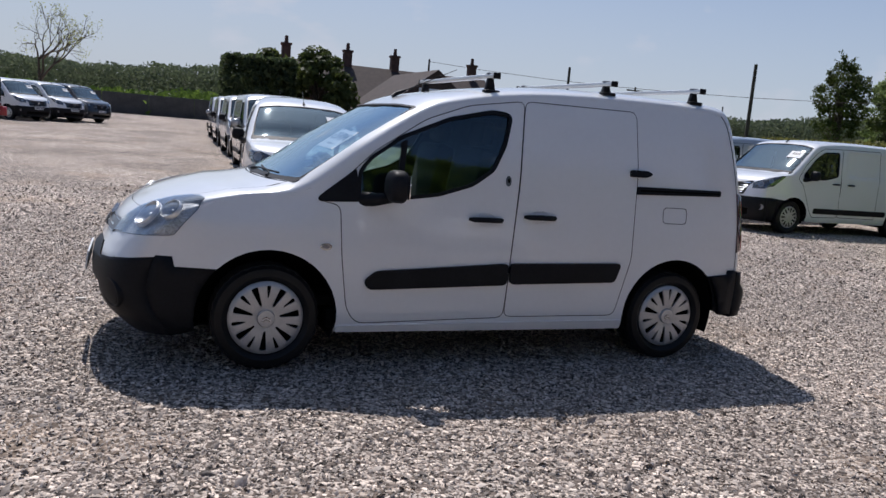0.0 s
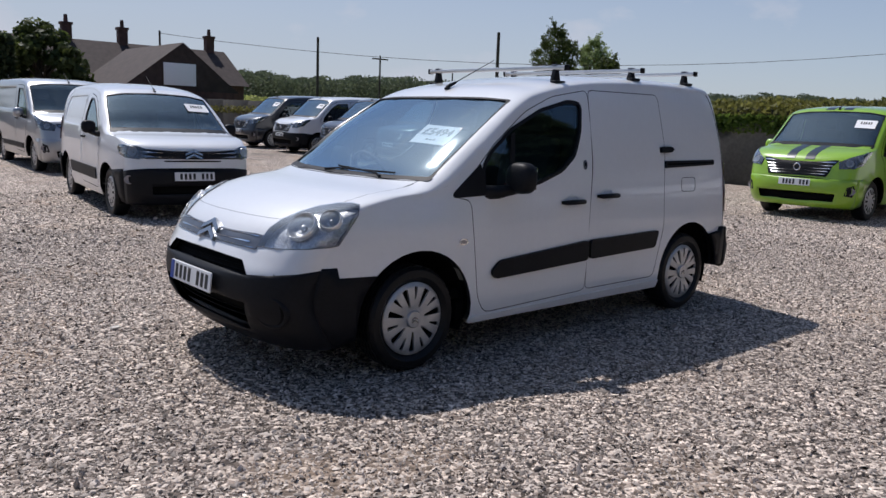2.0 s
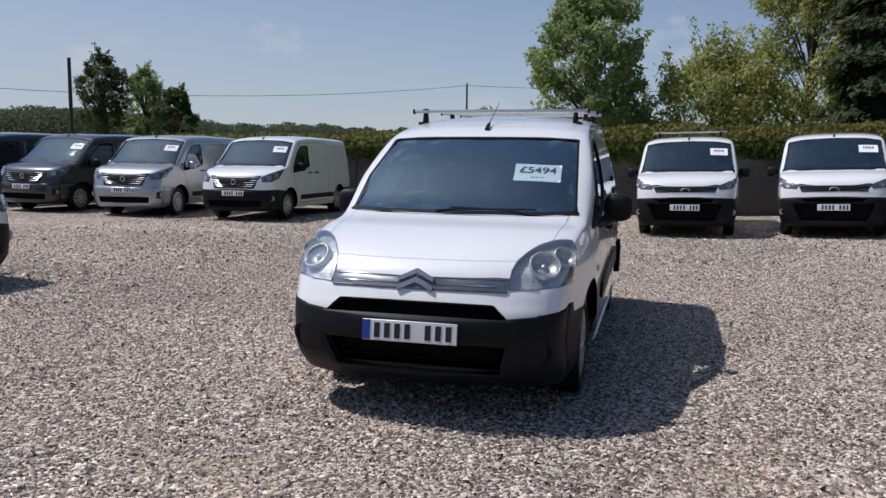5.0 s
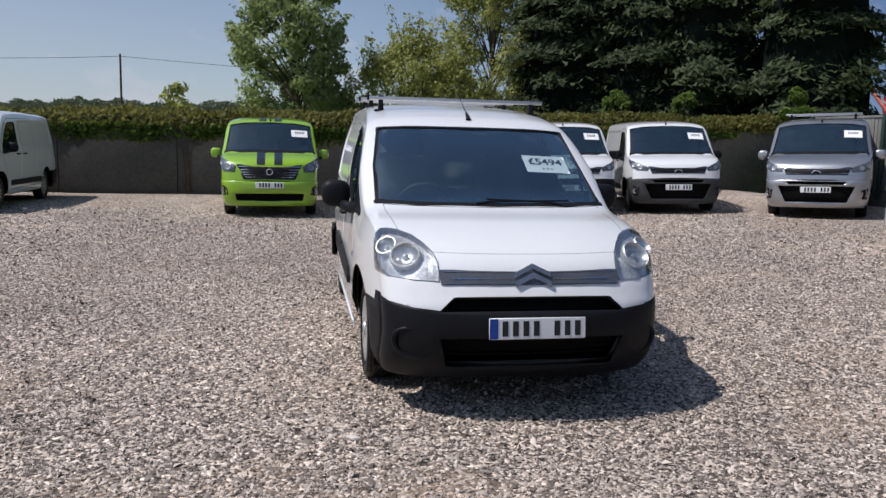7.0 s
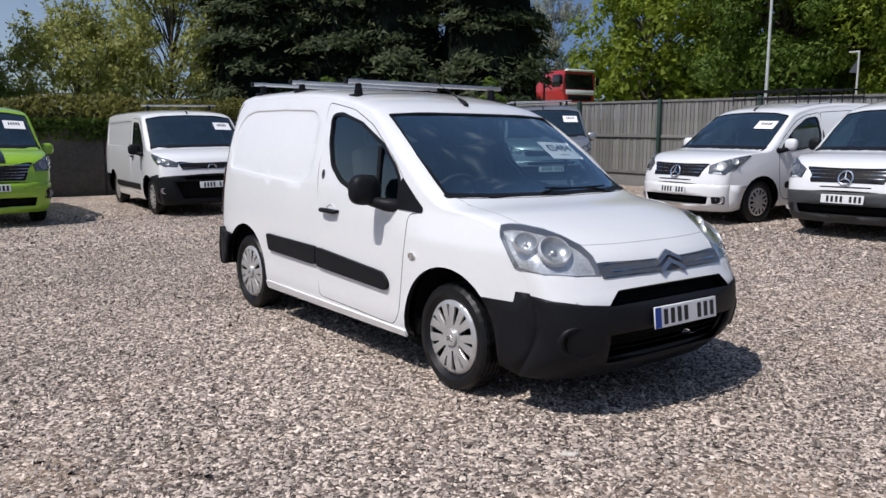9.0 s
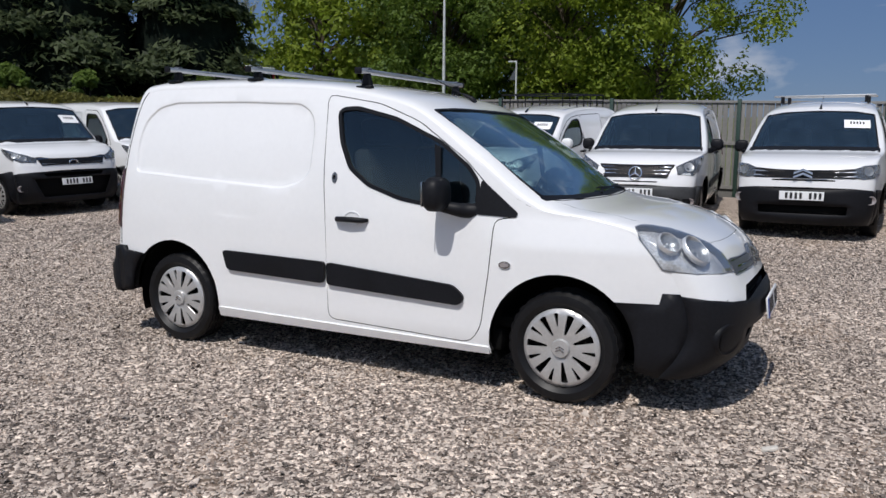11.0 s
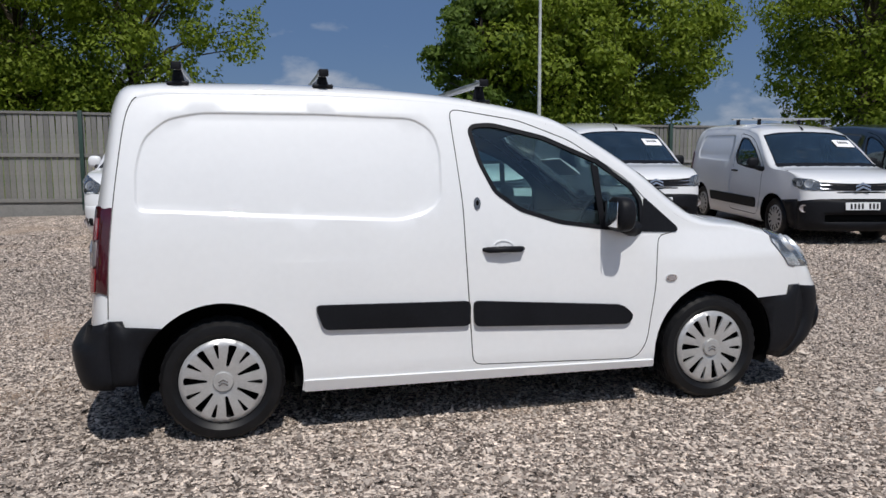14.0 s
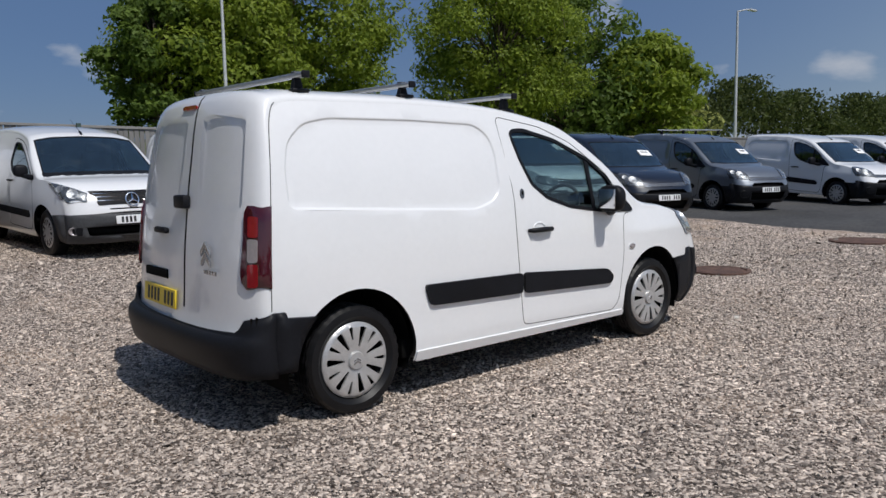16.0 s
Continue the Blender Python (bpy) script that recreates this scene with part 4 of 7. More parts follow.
    box_part("cab_floor", ((xs[0] + xs[1]) / 2, 0, spec["sill"] + .16), (xs[1] - xs[0] + .6, 1.5, .06), VOID, root, .01)
    # aerial
    pa = sh.ribbon(np.array([(11.25, 0)]))[0]
    V, F = tube([pa + np.array((.03, 0, -.01)), pa + np.array((.01, 0, .014)), pa + np.array((-.05, 0, .04)), pa + np.array((-.06, 0, .046)), pa + np.array((-.42, 0, .22))],
                [.020, .015, .010, .004, .002], 8)
    link("aerial", V, F, PLASTIC, root)
    if card:
        cq = np.array([spec["card"]])
        cc, cn = sh.ribbon(cq)[0] + sh.rnormal(cq)[0] * (-.016 if fine else .004), Vector(sh.rnormal(cq)[0])
        up = (sh.ribbon(cq + (.15, 0)) - sh.ribbon(cq - (.15, 0)))[0]
        price_card(root, cc, cn, up, spec.get("card_text", ""), *spec.get("card_size", (.30, .17)))
    return root, sh


def L2(pts, r=.0, n=3):
    return round_loop(pts, r, n) if r else np.array(pts, float)


MAIN = dict(
    centre=[(2.13, .20), (2.255, .33), (2.295, .46), (2.285, .60), (2.245, .68), (2.20, .75), (2.125, .845), (1.98, .93), (1.72, 1.015), (1.32, 1.095), (.92, 1.375),
            (.50, 1.615), (.25, 1.69), (-.2, 1.76), (-.8, 1.80), (-1.4, 1.805), (-1.70, 1.795), (-1.855, 1.735), (-1.935, 1.38), (-1.995, .95), (-2.03, .535), (-2.09, .475), (-2.06, .33)],
    edge=[(1.86, .20), (1.95, .32), (2.00, .45), (1.985, .58), (1.955, .66), (1.90, .765), (1.81, .87), (1.66, .955), (1.45, 1.0), (1.155, 1.055), (.81, 1.31),
          (.50, 1.52), (.25, 1.608), (-.2, 1.685), (-.8, 1.715), (-1.4, 1.715), (-1.66, 1.705), (-1.75, 1.64), (-1.802, 1.36), (-1.848, .95), (-1.865, .60), (-1.87, .48), (-1.86, .33)],
    power=[2.4] * 9 + [2.5] * 3 + [2.6] * 4 + [2.8] + [2.8] + [2.6] * 3 + [3.0, 3.2],
    widths=[(.18, .82), (.30, .868), (.45, .874), (.60, .877), (.75, .874), (.90, .866), (1.05, .852), (1.2, .832), (1.35, .803), (1.5, .763), (1.62, .724), (1.72, .685)], pinch=.035,
    ft=(1.1, .9, .10), rt=(-1.5, .5, .035), hub=1.364, hub_y=.845, r=.305, arch=.392, sill=.235, cap=.208,
    door=L2([(-.18, 1.66), (-.135, 1.16), (-.088, .315), (.855, .285), (.92, .37), (.965, .68), (.985, .975), (1.10, .985), (.80, 1.285), (.48, 1.495), (.20, 1.60)], .05),
    window=L2([(-.078, 1.55), (-.045, 1.57), (.05, 1.574), (.33, 1.508), (.63, 1.38), (.82, 1.245), (.88, 1.165), (.882, 1.006), (.70, 1.018), (.40, 1.06), (.18, 1.13), (.045, 1.225), (-.033, 1.38)], .03),
    slide=L2([(-.1845, 1.66), (-.1395, 1.16), (-.0925, .32), (-.90, .325), (-.99, .70), (-1.003, 1.28), (-1.012, 1.665)], .05),
    emboss=L2([(-1.742, 1.15), (-1.74, 1.36), (-1.70, 1.505), (-1.59, 1.60), (-1.43, 1.632), (-.85, 1.63), (-.37, 1.612), (-.268, 1.545), (-.235, 1.44), (-.238, 1.19), (-.31, 1.12), (-.46, 1.08), (-.95, 1.105)], .05),
    fb_line=[(1.50, .585), (1.863, .592), (1.876, .648), (2.3, .655)], rb_line=[(-1.50, .585), (-1.80, .61), (-1.81, .64), (-2.2, .645)],
    b_line=[(3.02, .44), (3.15, .60), (3.45, .82), (3.75, 1.0)], rs=19.84, rs_dip=.26, rear_split=-.075,
    ws=(8.93, 10.80, .72, .705), ws_dip=(.15, .13), slot=(2.97, 3.86, .45, .365), intake=(.68, 1.97, .45, .40), hood=(6.33, 8.84, .62, .66), hood_dip=.15,
    strips=[(4.64, 5.46, .425, STRIP), (4.68, 4.73, .41, CHROME), (5.34, 5.39, .41, CHROME), (4.97, 5.06, .36, CHROME)],
    head=[(4.84, .435), (5.30, .425), (5.80, .43), (6.30, .45), (6.80, .50), (7.15, .555), (7.38, .64), (7.42, .72), (7.30, .82), (6.95, .91), (6.45, 1.0), (5.95, 1.025), (5.40, 1.03), (5.02, 1.03), (4.94, 1.0), (4.92, .80), (4.86, .58)],
    bulbs=[((6.08, .625), .074), ((6.42, .79), .054)], fog=[(1.70, .63, .070, True)],
    tail=[(18.47, .70), (18.47, .985), (19.0, .985), (19.47, .985), (19.44, .70), (19.36, .645), (19.24, .635), (18.85, .66), (18.55, .665)],
    plate=2.40, mirror=(.70, 1.045), mirror_big=.95, belt=1.02, cab=(-.02, 1.22), card=(9.92, .375), card_text="\u00a35494", card_size=(.31, .19),
    mould=[L2([(-.91, .675), (-.105, .66), (-.11, .53), (-.87, .55)], .03), L2([(-.09, .66), (.76, .60), (.83, .54), (.80, .49), (-.085, .525)], .03)],
    handles=[(.19, .92, -.03, .93, (1, -1)), (-.18, .95, -.40, .955, (1,))],
    trims=[L2([(.90, 1.185), (1.115, 1.01), (1.105, .985), (.875, .995)], .02), L2([(.595, 1.37), (.635, 1.35), (.665, 1.015), (.635, 1.02)])],
)

van, shell = build_van("van", MAIN, WHITE_OLD, pose(0, 0, 0), "white panel van with black plastic bumpers and roof bars on gravel", fine=True)


def oval(cx, cz, rx, rz, n=20):
    return np.array([(cx + rx * math.cos(q), cz + rz * math.sin(q)) for q in np.linspace(0, 2 * math.pi, n, endpoint=False)])


def seam(sh, name, loop, sg, parent, w=.005, material=VOID):
    patch_side(sh, name, inset(loop, -w / 2), sg, material, parent, .0012, .3, -.002, holes=[inset(loop, w / 2)])


def dress_van():
    box_part("undertray", (1.66, 0, .222), (.72, 1.20, .018), VOID, van, .004)
    for sg in (1, -1):
        q = np.array([(2.45, .648), (3.30, .640), (3.30, .646), (2.45, .654)]) * (1, sg)
        patch_ribbon(shell, "bumper_seam", q, VOID, van, .0015, .2)
    """Fittings of the white van."""
    for sg in (1, -1):
        ind = patch_side(shell, "side_indicator", oval(1.06, .735, .034, .020), sg, CHROME, van, .008, .05)
        patch_side(shell, "indicator_lens", oval(1.06, .735, .024, .012), sg, LENS_CLEAR, ind, .012, .05, .006)
        bd = patch_side(shell, "lock_badge", oval(-.058, 1.165, .018, .032), sg, STRIP, van, .006, .05)
        patch_side(shell, "lock_hole", oval(-.058, 1.168, .008, .014, 10), sg, VOID, bd, .0085, .05, .004)
    patch_side(shell, "door_rail", L2([(-1.0, 1.182), (-1.685, 1.187), (-1.685, 1.148), (-1.0, 1.130)], .012), 1, PLASTIC, van, .010, .1)
    patch_side(shell, "door_rail_slot", L2([(-1.02, 1.163), (-1.67, 1.170), (-1.67, 1.160), (-1.02, 1.150)]), 1, VOID, van, .014, .1, .008)
    patch_side(shell, "rail_catch", L2([(-.94, 1.285), (-1.07, 1.285), (-1.11, 1.265), (-1.07, 1.243), (-.94, 1.243)], .012), 1, PLASTIC, van, .022, .1)
    seam(shell, "fuel_flap_seam", L2([(-1.215, 1.055), (-1.405, 1.055), (-1.405, .95), (-1.215, .95)], .03), 1, van, .004)
    # sill step line
    for sg in (1, -1):
        patch_side(shell, "sill", L2([(-.97, .295), (.97, .275), (.975, .235), (-.97, .235)], .01), sg, WHITE_OLD, van, .012, .12)
    roof_s = lambda x: float(np.interp(-x, -shell.C[110:170, 0], shell.S[110:170]))
    # roof bars
    for x, z in ((.02, 1.797), (-.825, 1.832), (-1.535, 1.852)):
        rb = new("roof_bar")
        rb.parent = van
        rb.location = (x, 0, 0)
        bm = bmesh.new()
        add_box(bm, (0, 0, z), (.042, 1.385, .028), .008)
        part("bar", bm, ALU, rb, "bright aluminium bar")
        for sg in (1, -1):
            bm = bmesh.new()
            add_box(bm, (0, sg * .698, z), (.048, .014, .038), .005)
            part("end_cap", bm, PLASTIC, rb)
            roof = float(shell.ribbon(np.array([(roof_s(x), toa(.60 / float(shell.ys(x, 1.66))))]))[0][2])
            bm = bmesh.new()
            hgt = z - roof
            vs = add_box(bm, (0, 0, 0), (.070, .042, hgt), .008)
            for v in vs:
                k = v.co.z / hgt + .5
                v.co.x *= 1 - .5 * k
                v.co.y *= 1 - .3 * k
                v.co += Vector((0, sg * .60, roof + hgt / 2 - .004))
            ft = part("foot", bm, PLASTIC, rb)
            bm = bmesh.new()
            add_box(bm, (0, sg * .60, z + .016), (.046, .04, .012), .004)
            part("clamp", bm, STRIP, ft)
            bm = bmesh.new()
            add_box(bm, (0, sg * .625, roof - .004), (.105, .05, .022), .008)
            part("pad", bm, RUBBER, ft)
    # nose badge
    chevrons(van, (2.19, 0, .766), .195, .122, BADGE, 1, .55, .022)
    # tail: latch, handle, plate, badge, brake light
    def on_tail(s, a):
        q = np.array([(s, a)])
        return Vector(shell.ribbon(q)[0]), Vector(shell.rnormal(q)[0])
    p, n = on_tail(18.47, -.05)
    bm = bmesh.new()
    add_box(bm, p + n * .02, (.05, .15, .075), .014)
    part("door_catch", bm, PLASTIC, van, "black door catch")
    p, n = on_tail(18.86, .17)
    bm = bmesh.new()
    add_box(bm, p + n * .018, (.035, .17, .035), .012)
    part("tail_handle", bm, PLASTIC, van)
    p, n = on_tail(19.42, .235)
    bm = bmesh.new()
    add_box(bm, p + n * .006, (.02, .34, .055), .008)
    part("plate_lamp_recess", bm, VOID, van)
    p, n = on_tail(19.72, .18)
    plate(van, p + n * .012, n, yellow=True, blue=False)
    p, n = on_tail(19.09, -.315)
    chevrons(van, p + n * .012, .11, .125, BADGE, -1, .0, .012)
    p, n = on_tail(19.29, -.345)
    text_bars(van, p + n * .010, Vector((0, -1, 0)), Vector((0, 0, 1)), Vector((-1, 0, 0)), "XXXXX", .17, .022, BADGE, "model_bar")
    q = round_loop([(17.07, -.065), (17.07, .10), (17.16, .10), (17.16, -.065)], .03, 3)
    patch_ribbon(shell, "high_brake_light", q, LENS_RED, van, .010, .1)

    for sg in (1, -1):
        q = np.array([(s, sg * .979) for s in np.linspace(16.5, 19.8, 30)] + [(s, sg * .987) for s in np.linspace(19.8, 16.5, 30)])
        patch_ribbon(shell, "tail_door_seam", q, VOID, van, .0014, .3, -.003)


dress_van()

# ---- ground ----


def gz(x, y):
    """Height of the yard: level round the white van, rising gently towards the board fence and the far end."""
    up = lambda d: 0.5 * (d + np.sqrt(d * d + 0.6)) - 0.3
    return 0.034 * np.clip(np.minimum(up(np.asarray(y) - 1.6), 9.5), 0, None) + 0.012 * np.clip(up(-np.asarray(y) - 9.0), 0, 60)


def ground_material(name, c1, c2, c3, size, bump, rough=0.9, dist=0.02, patch=0.35, sand=(0.36, 0.26, 0.18)):
    """Cells of three tints, with large stains."""
    m = bpy.data.materials.new(name)
    m.use_nodes = True
    nt, nl = m.node_tree.nodes, m.node_tree.links
    b = nt["Principled BSDF"]
    b.inputs["Roughness"].default_value = rough
    co = nt.new("ShaderNodeTexCoord")
    vo = nt.new("ShaderNodeTexVoronoi")
    vo.inputs["Scale"].default_value = 1 / size
    nl.new(co.outputs["Object"], vo.inputs["Vector"])
    sep = nt.new("ShaderNodeSeparateColor")
    nl.new(vo.outputs["Color"], sep.inputs["Color"])
    rp = nt.new("ShaderNodeValToRGB")
    rp.color_ramp.elements[0].color, rp.color_ramp.elements[1].color = (*c1, 1), (*c3, 1)
    e = rp.color_ramp.elements.new(0.5)
    e.color = (*c2, 1)
    nl.new(sep.outputs["Red"], rp.inputs["Fac"])
    ns = nt.new("ShaderNodeTexNoise")
    ns.inputs["Scale"].default_value, ns.inputs["Detail"].default_value = 0.35, 6
    nl.new(co.outputs["Object"], ns.inputs["Vector"])
    mr = nt.new("ShaderNodeMapRange")
    mr.inputs["From Min"].default_value, mr.inputs["From Max"].default_value = 0.3, 0.7
    mr.inputs["To Min"].default_value, mr.inputs["To Max"].default_value = 1 - patch, 1 + patch
    nl.new(ns.outputs["Fac"], mr.inputs["Value"])
    nm = nt.new("ShaderNodeTexNoise")
    nm.inputs["Scale"].default_value, nm.inputs["Detail"].default_value, nm.inputs["Roughness"].default_value = 9.0, 6, 0.75
    nl.new(co.outputs["Object"], nm.inputs["Vector"])
    mm = nt.new("ShaderNodeMapRange")
    mm.inputs["From Min"].default_value, mm.inputs["From Max"].default_value = 0.33, 0.67
    mm.inputs["To Min"].default_value, mm.inputs["To Max"].default_value = 1 - 1.3 * patch, 1 + 1.3 * patch
    nl.new(nm.outputs["Fac"], mm.inputs["Value"])
    m2 = nt.new("ShaderNodeMixRGB")
    m2.blend_type = "MULTIPLY"
    m2.inputs[0].default_value = 1
    nl.new(rp.outputs["Color"], m2.inputs[1])
    nl.new(mm.outputs["Result"], m2.inputs[2])
    sn = nt.new("ShaderNodeTexNoise")
    sn.inputs["Scale"].default_value, sn.inputs["Detail"].default_value = 0.9, 5
    nl.new(co.outputs["Object"], sn.inputs["Vector"])
    sr = nt.new("ShaderNodeMapRange")
    sr.inputs["From Min"].default_value, sr.inputs["From Max"].default_value = 0.52, 0.72
    sr.inputs["To Max"].default_value = 0.6
    nl.new(sn.outputs["Fac"], sr.inputs["Value"])
    m3 = nt.new("ShaderNodeMixRGB")
    m3.inputs[2].default_value = (*sand, 1)
    nl.new(sr.outputs["Result"], m3.inputs[0])
    nl.new(m2.outputs["Color"], m3.inputs[1])
    mx = nt.new("ShaderNodeMixRGB")
    mx.blend_type = "MULTIPLY"
    mx.inputs[0].default_value = 1
    nl.new(m3.outputs["Color"], mx.inputs[1])
    nl.new(mr.outputs["Result"], mx.inputs[2])
    nl.new(mx.outputs["Color"], b.inputs["Base Color"])
    bp = nt.new("ShaderNodeBump")
    bp.inputs["Strength"].default_value, bp.inputs["Distance"].default_value = bump, dist
    bp.invert = True
    nl.new(vo.outputs["Distance"], bp.inputs["Height"])
    nl.new(bp.outputs["Normal"], b.inputs["Normal"])
    return m


GRAVEL = ground_material("gravel", (0.028, 0.022, 0.017), (0.19, 0.148, 0.122), (0.87, 0.735, 0.62), 0.021, 0.9, dist=0.012)
ASPHALT = ground_material("asphalt", (0.035, 0.035, 0.037), (0.05, 0.05, 0.052), (0.075, 0.073, 0.07), 0.012, 0.4, dist=0.003, sand=(0.07, 0.065, 0.06))
GRASS_M = ground_material("field_grass", (0.06, 0.10, 0.02), (0.10, 0.14, 0.03), (0.17, 0.17, 0.06), 0.25, 0.5, dist=0.1, sand=(0.22, 0.20, 0.08))


def grid(name, xs, ys, zf, material, label, category, kind="structure"):
    X, Y = np.meshgrid(xs, ys, indexing="ij")
    Z = zf(X, Y)
    V = np.stack([X, Y, Z], -1).reshape(-1, 3)
    n = len(ys)
    F = [(i * n + j, (i + 1) * n + j, (i + 1) * n + j + 1, i * n + j + 1) for i in range(len(xs) - 1) for j in range(n - 1)]
    return tagged(link(name, V, F, material), label, category, kind=kind)


far_x = np.concatenate([[-1500, -600, -250, -120, -60], np.arange(-30, 41, 10.0), [70, 150, 400, 1500]])
grid("ground", far_x, far_x, lambda X, Y: -0.12 + 0 * X + np.clip(gz(X, Y), 0, .3) + np.clip((np.hypot(X, Y) - 90) * .012, 0, 8), GRASS_M, "green fields of grass round the yard", "field")
yx = np.unique(np.round(np.concatenate([np.arange(-15.3, 16, .45), np.arange(16, 46, 3.0)]), 3))
yy_ = np.unique(np.round(np.concatenate([np.arange(-75, -12, 3.0), np.arange(-12, 11.8, .45)]), 3))


def yard_z(X, Y):
    return gz(X, Y) + 0.008 * np.sin(X * 1.7 + Y * .6) * np.sin(Y * 1.3 - X * .4) * np.clip(np.hypot(X, Y) - 3, 0, 1)


grid("gravel_yard", yx, yy_, yard_z, GRAVEL, "yard surface of pale pinkish loose gravel", "gravel yard")

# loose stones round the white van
STONE = mat("stone", (0.06, 0.048, 0.040), 0.7, var=0.1, scale=60, island=1.6, color2=(0.78, 0.665, 0.57))


def stones(name, n, region, size, seed, label):
    r = np.random.default_rng(seed)
    base = np.array([(1, 0, 0), (-1, 0, 0), (0, 1, 0), (0, -1, 0), (0, 0, 1), (0, 0, -1)], float)
    tri = np.array([(0, 2, 4), (2, 1, 4), (1, 3, 4), (3, 0, 4)])
    xy = region(r, n)
    n = len(xy)
    sz = size * np.exp(r.normal(0, .35, n))
    sc = np.stack([sz * r.uniform(.9, 1.9, n), sz * r.uniform(.55, 1.0, n), sz * r.uniform(.45, .9, n)], 1) * .5
    base = base[:5]
    V = base[None] * sc[:, None] * r.uniform(.7, 1.25, (n, 5, 1))
    q = r.normal(size=(n, 4)) * np.array([1, .34, .34, 1])
    q /= np.linalg.norm(q, axis=1)[:, None]
    w, x, y, z = q.T
    R = np.stack([1 - 2 * (y * y + z * z), 2 * (x * y - z * w), 2 * (x * z + y * w), 2 * (x * y + z * w), 1 - 2 * (x * x + z * z), 2 * (y * z - x * w),
                  2 * (x * z - y * w), 2 * (y * z + x * w), 1 - 2 * (x * x + y * y)], 1).reshape(n, 3, 3)
    V = np.einsum("nij,nkj->nki", R, V)
    z0 = yard_z(xy[:, 0], xy[:, 1]) + sc[:, 2] * r.uniform(-.1, .65, n)
    V += np.stack([xy[:, 0], xy[:, 1], z0], 1)[:, None]
    T = (tri[None] + (np.arange(n) * 5)[:, None, None]).reshape(-1, 3)
    me = bpy.data.meshes.new(name)
    me.vertices.add(n * 5)
    me.vertices.foreach_set("co", V.reshape(-1))
    me.loops.add(len(T) * 3)
    me.loops.foreach_set("vertex_index", T.reshape(-1).astype(np.int32))
    me.polygons.add(len(T))
    me.polygons.foreach_set("loop_start", np.arange(0, len(T) * 3, 3, dtype=np.int32))
    me.polygons.foreach_set("loop_total", np.full(len(T), 3, dtype=np.int32))
    me.update(calc_edges=True)
    me.materials.append(STONE)
    return tagged(new(name, me), label, "gravel", kind="stuff")


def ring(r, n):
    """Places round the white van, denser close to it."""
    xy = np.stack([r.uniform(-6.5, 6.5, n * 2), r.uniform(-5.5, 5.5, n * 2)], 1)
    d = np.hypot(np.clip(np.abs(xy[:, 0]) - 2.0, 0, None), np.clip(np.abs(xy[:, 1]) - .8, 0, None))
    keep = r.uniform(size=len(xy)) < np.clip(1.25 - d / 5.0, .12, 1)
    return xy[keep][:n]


def outer(r, n):
    """Sparser places farther out, where the vans stand."""
    xy = np.stack([r.uniform(-11, 10, n * 2), r.uniform(-10, 8.5, n * 2)], 1)
    d = np.hypot(np.clip(np.abs(xy[:, 0]) - 5.0, 0, None), np.clip(np.abs(xy[:, 1]) - 4.2, 0, None))
    return xy[(d > 0) & (r.uniform(size=len(xy)) < np.clip(1.1 - d / 9, .2, 1))][:n]


stones("loose_gravel", 95000, outer, .024, 12, "pale pink and white gravel stones farther out")
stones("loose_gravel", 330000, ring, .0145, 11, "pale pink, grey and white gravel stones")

# ---- other vans ----


def scaled(pts, r=.04):
    return L2(pts, r)


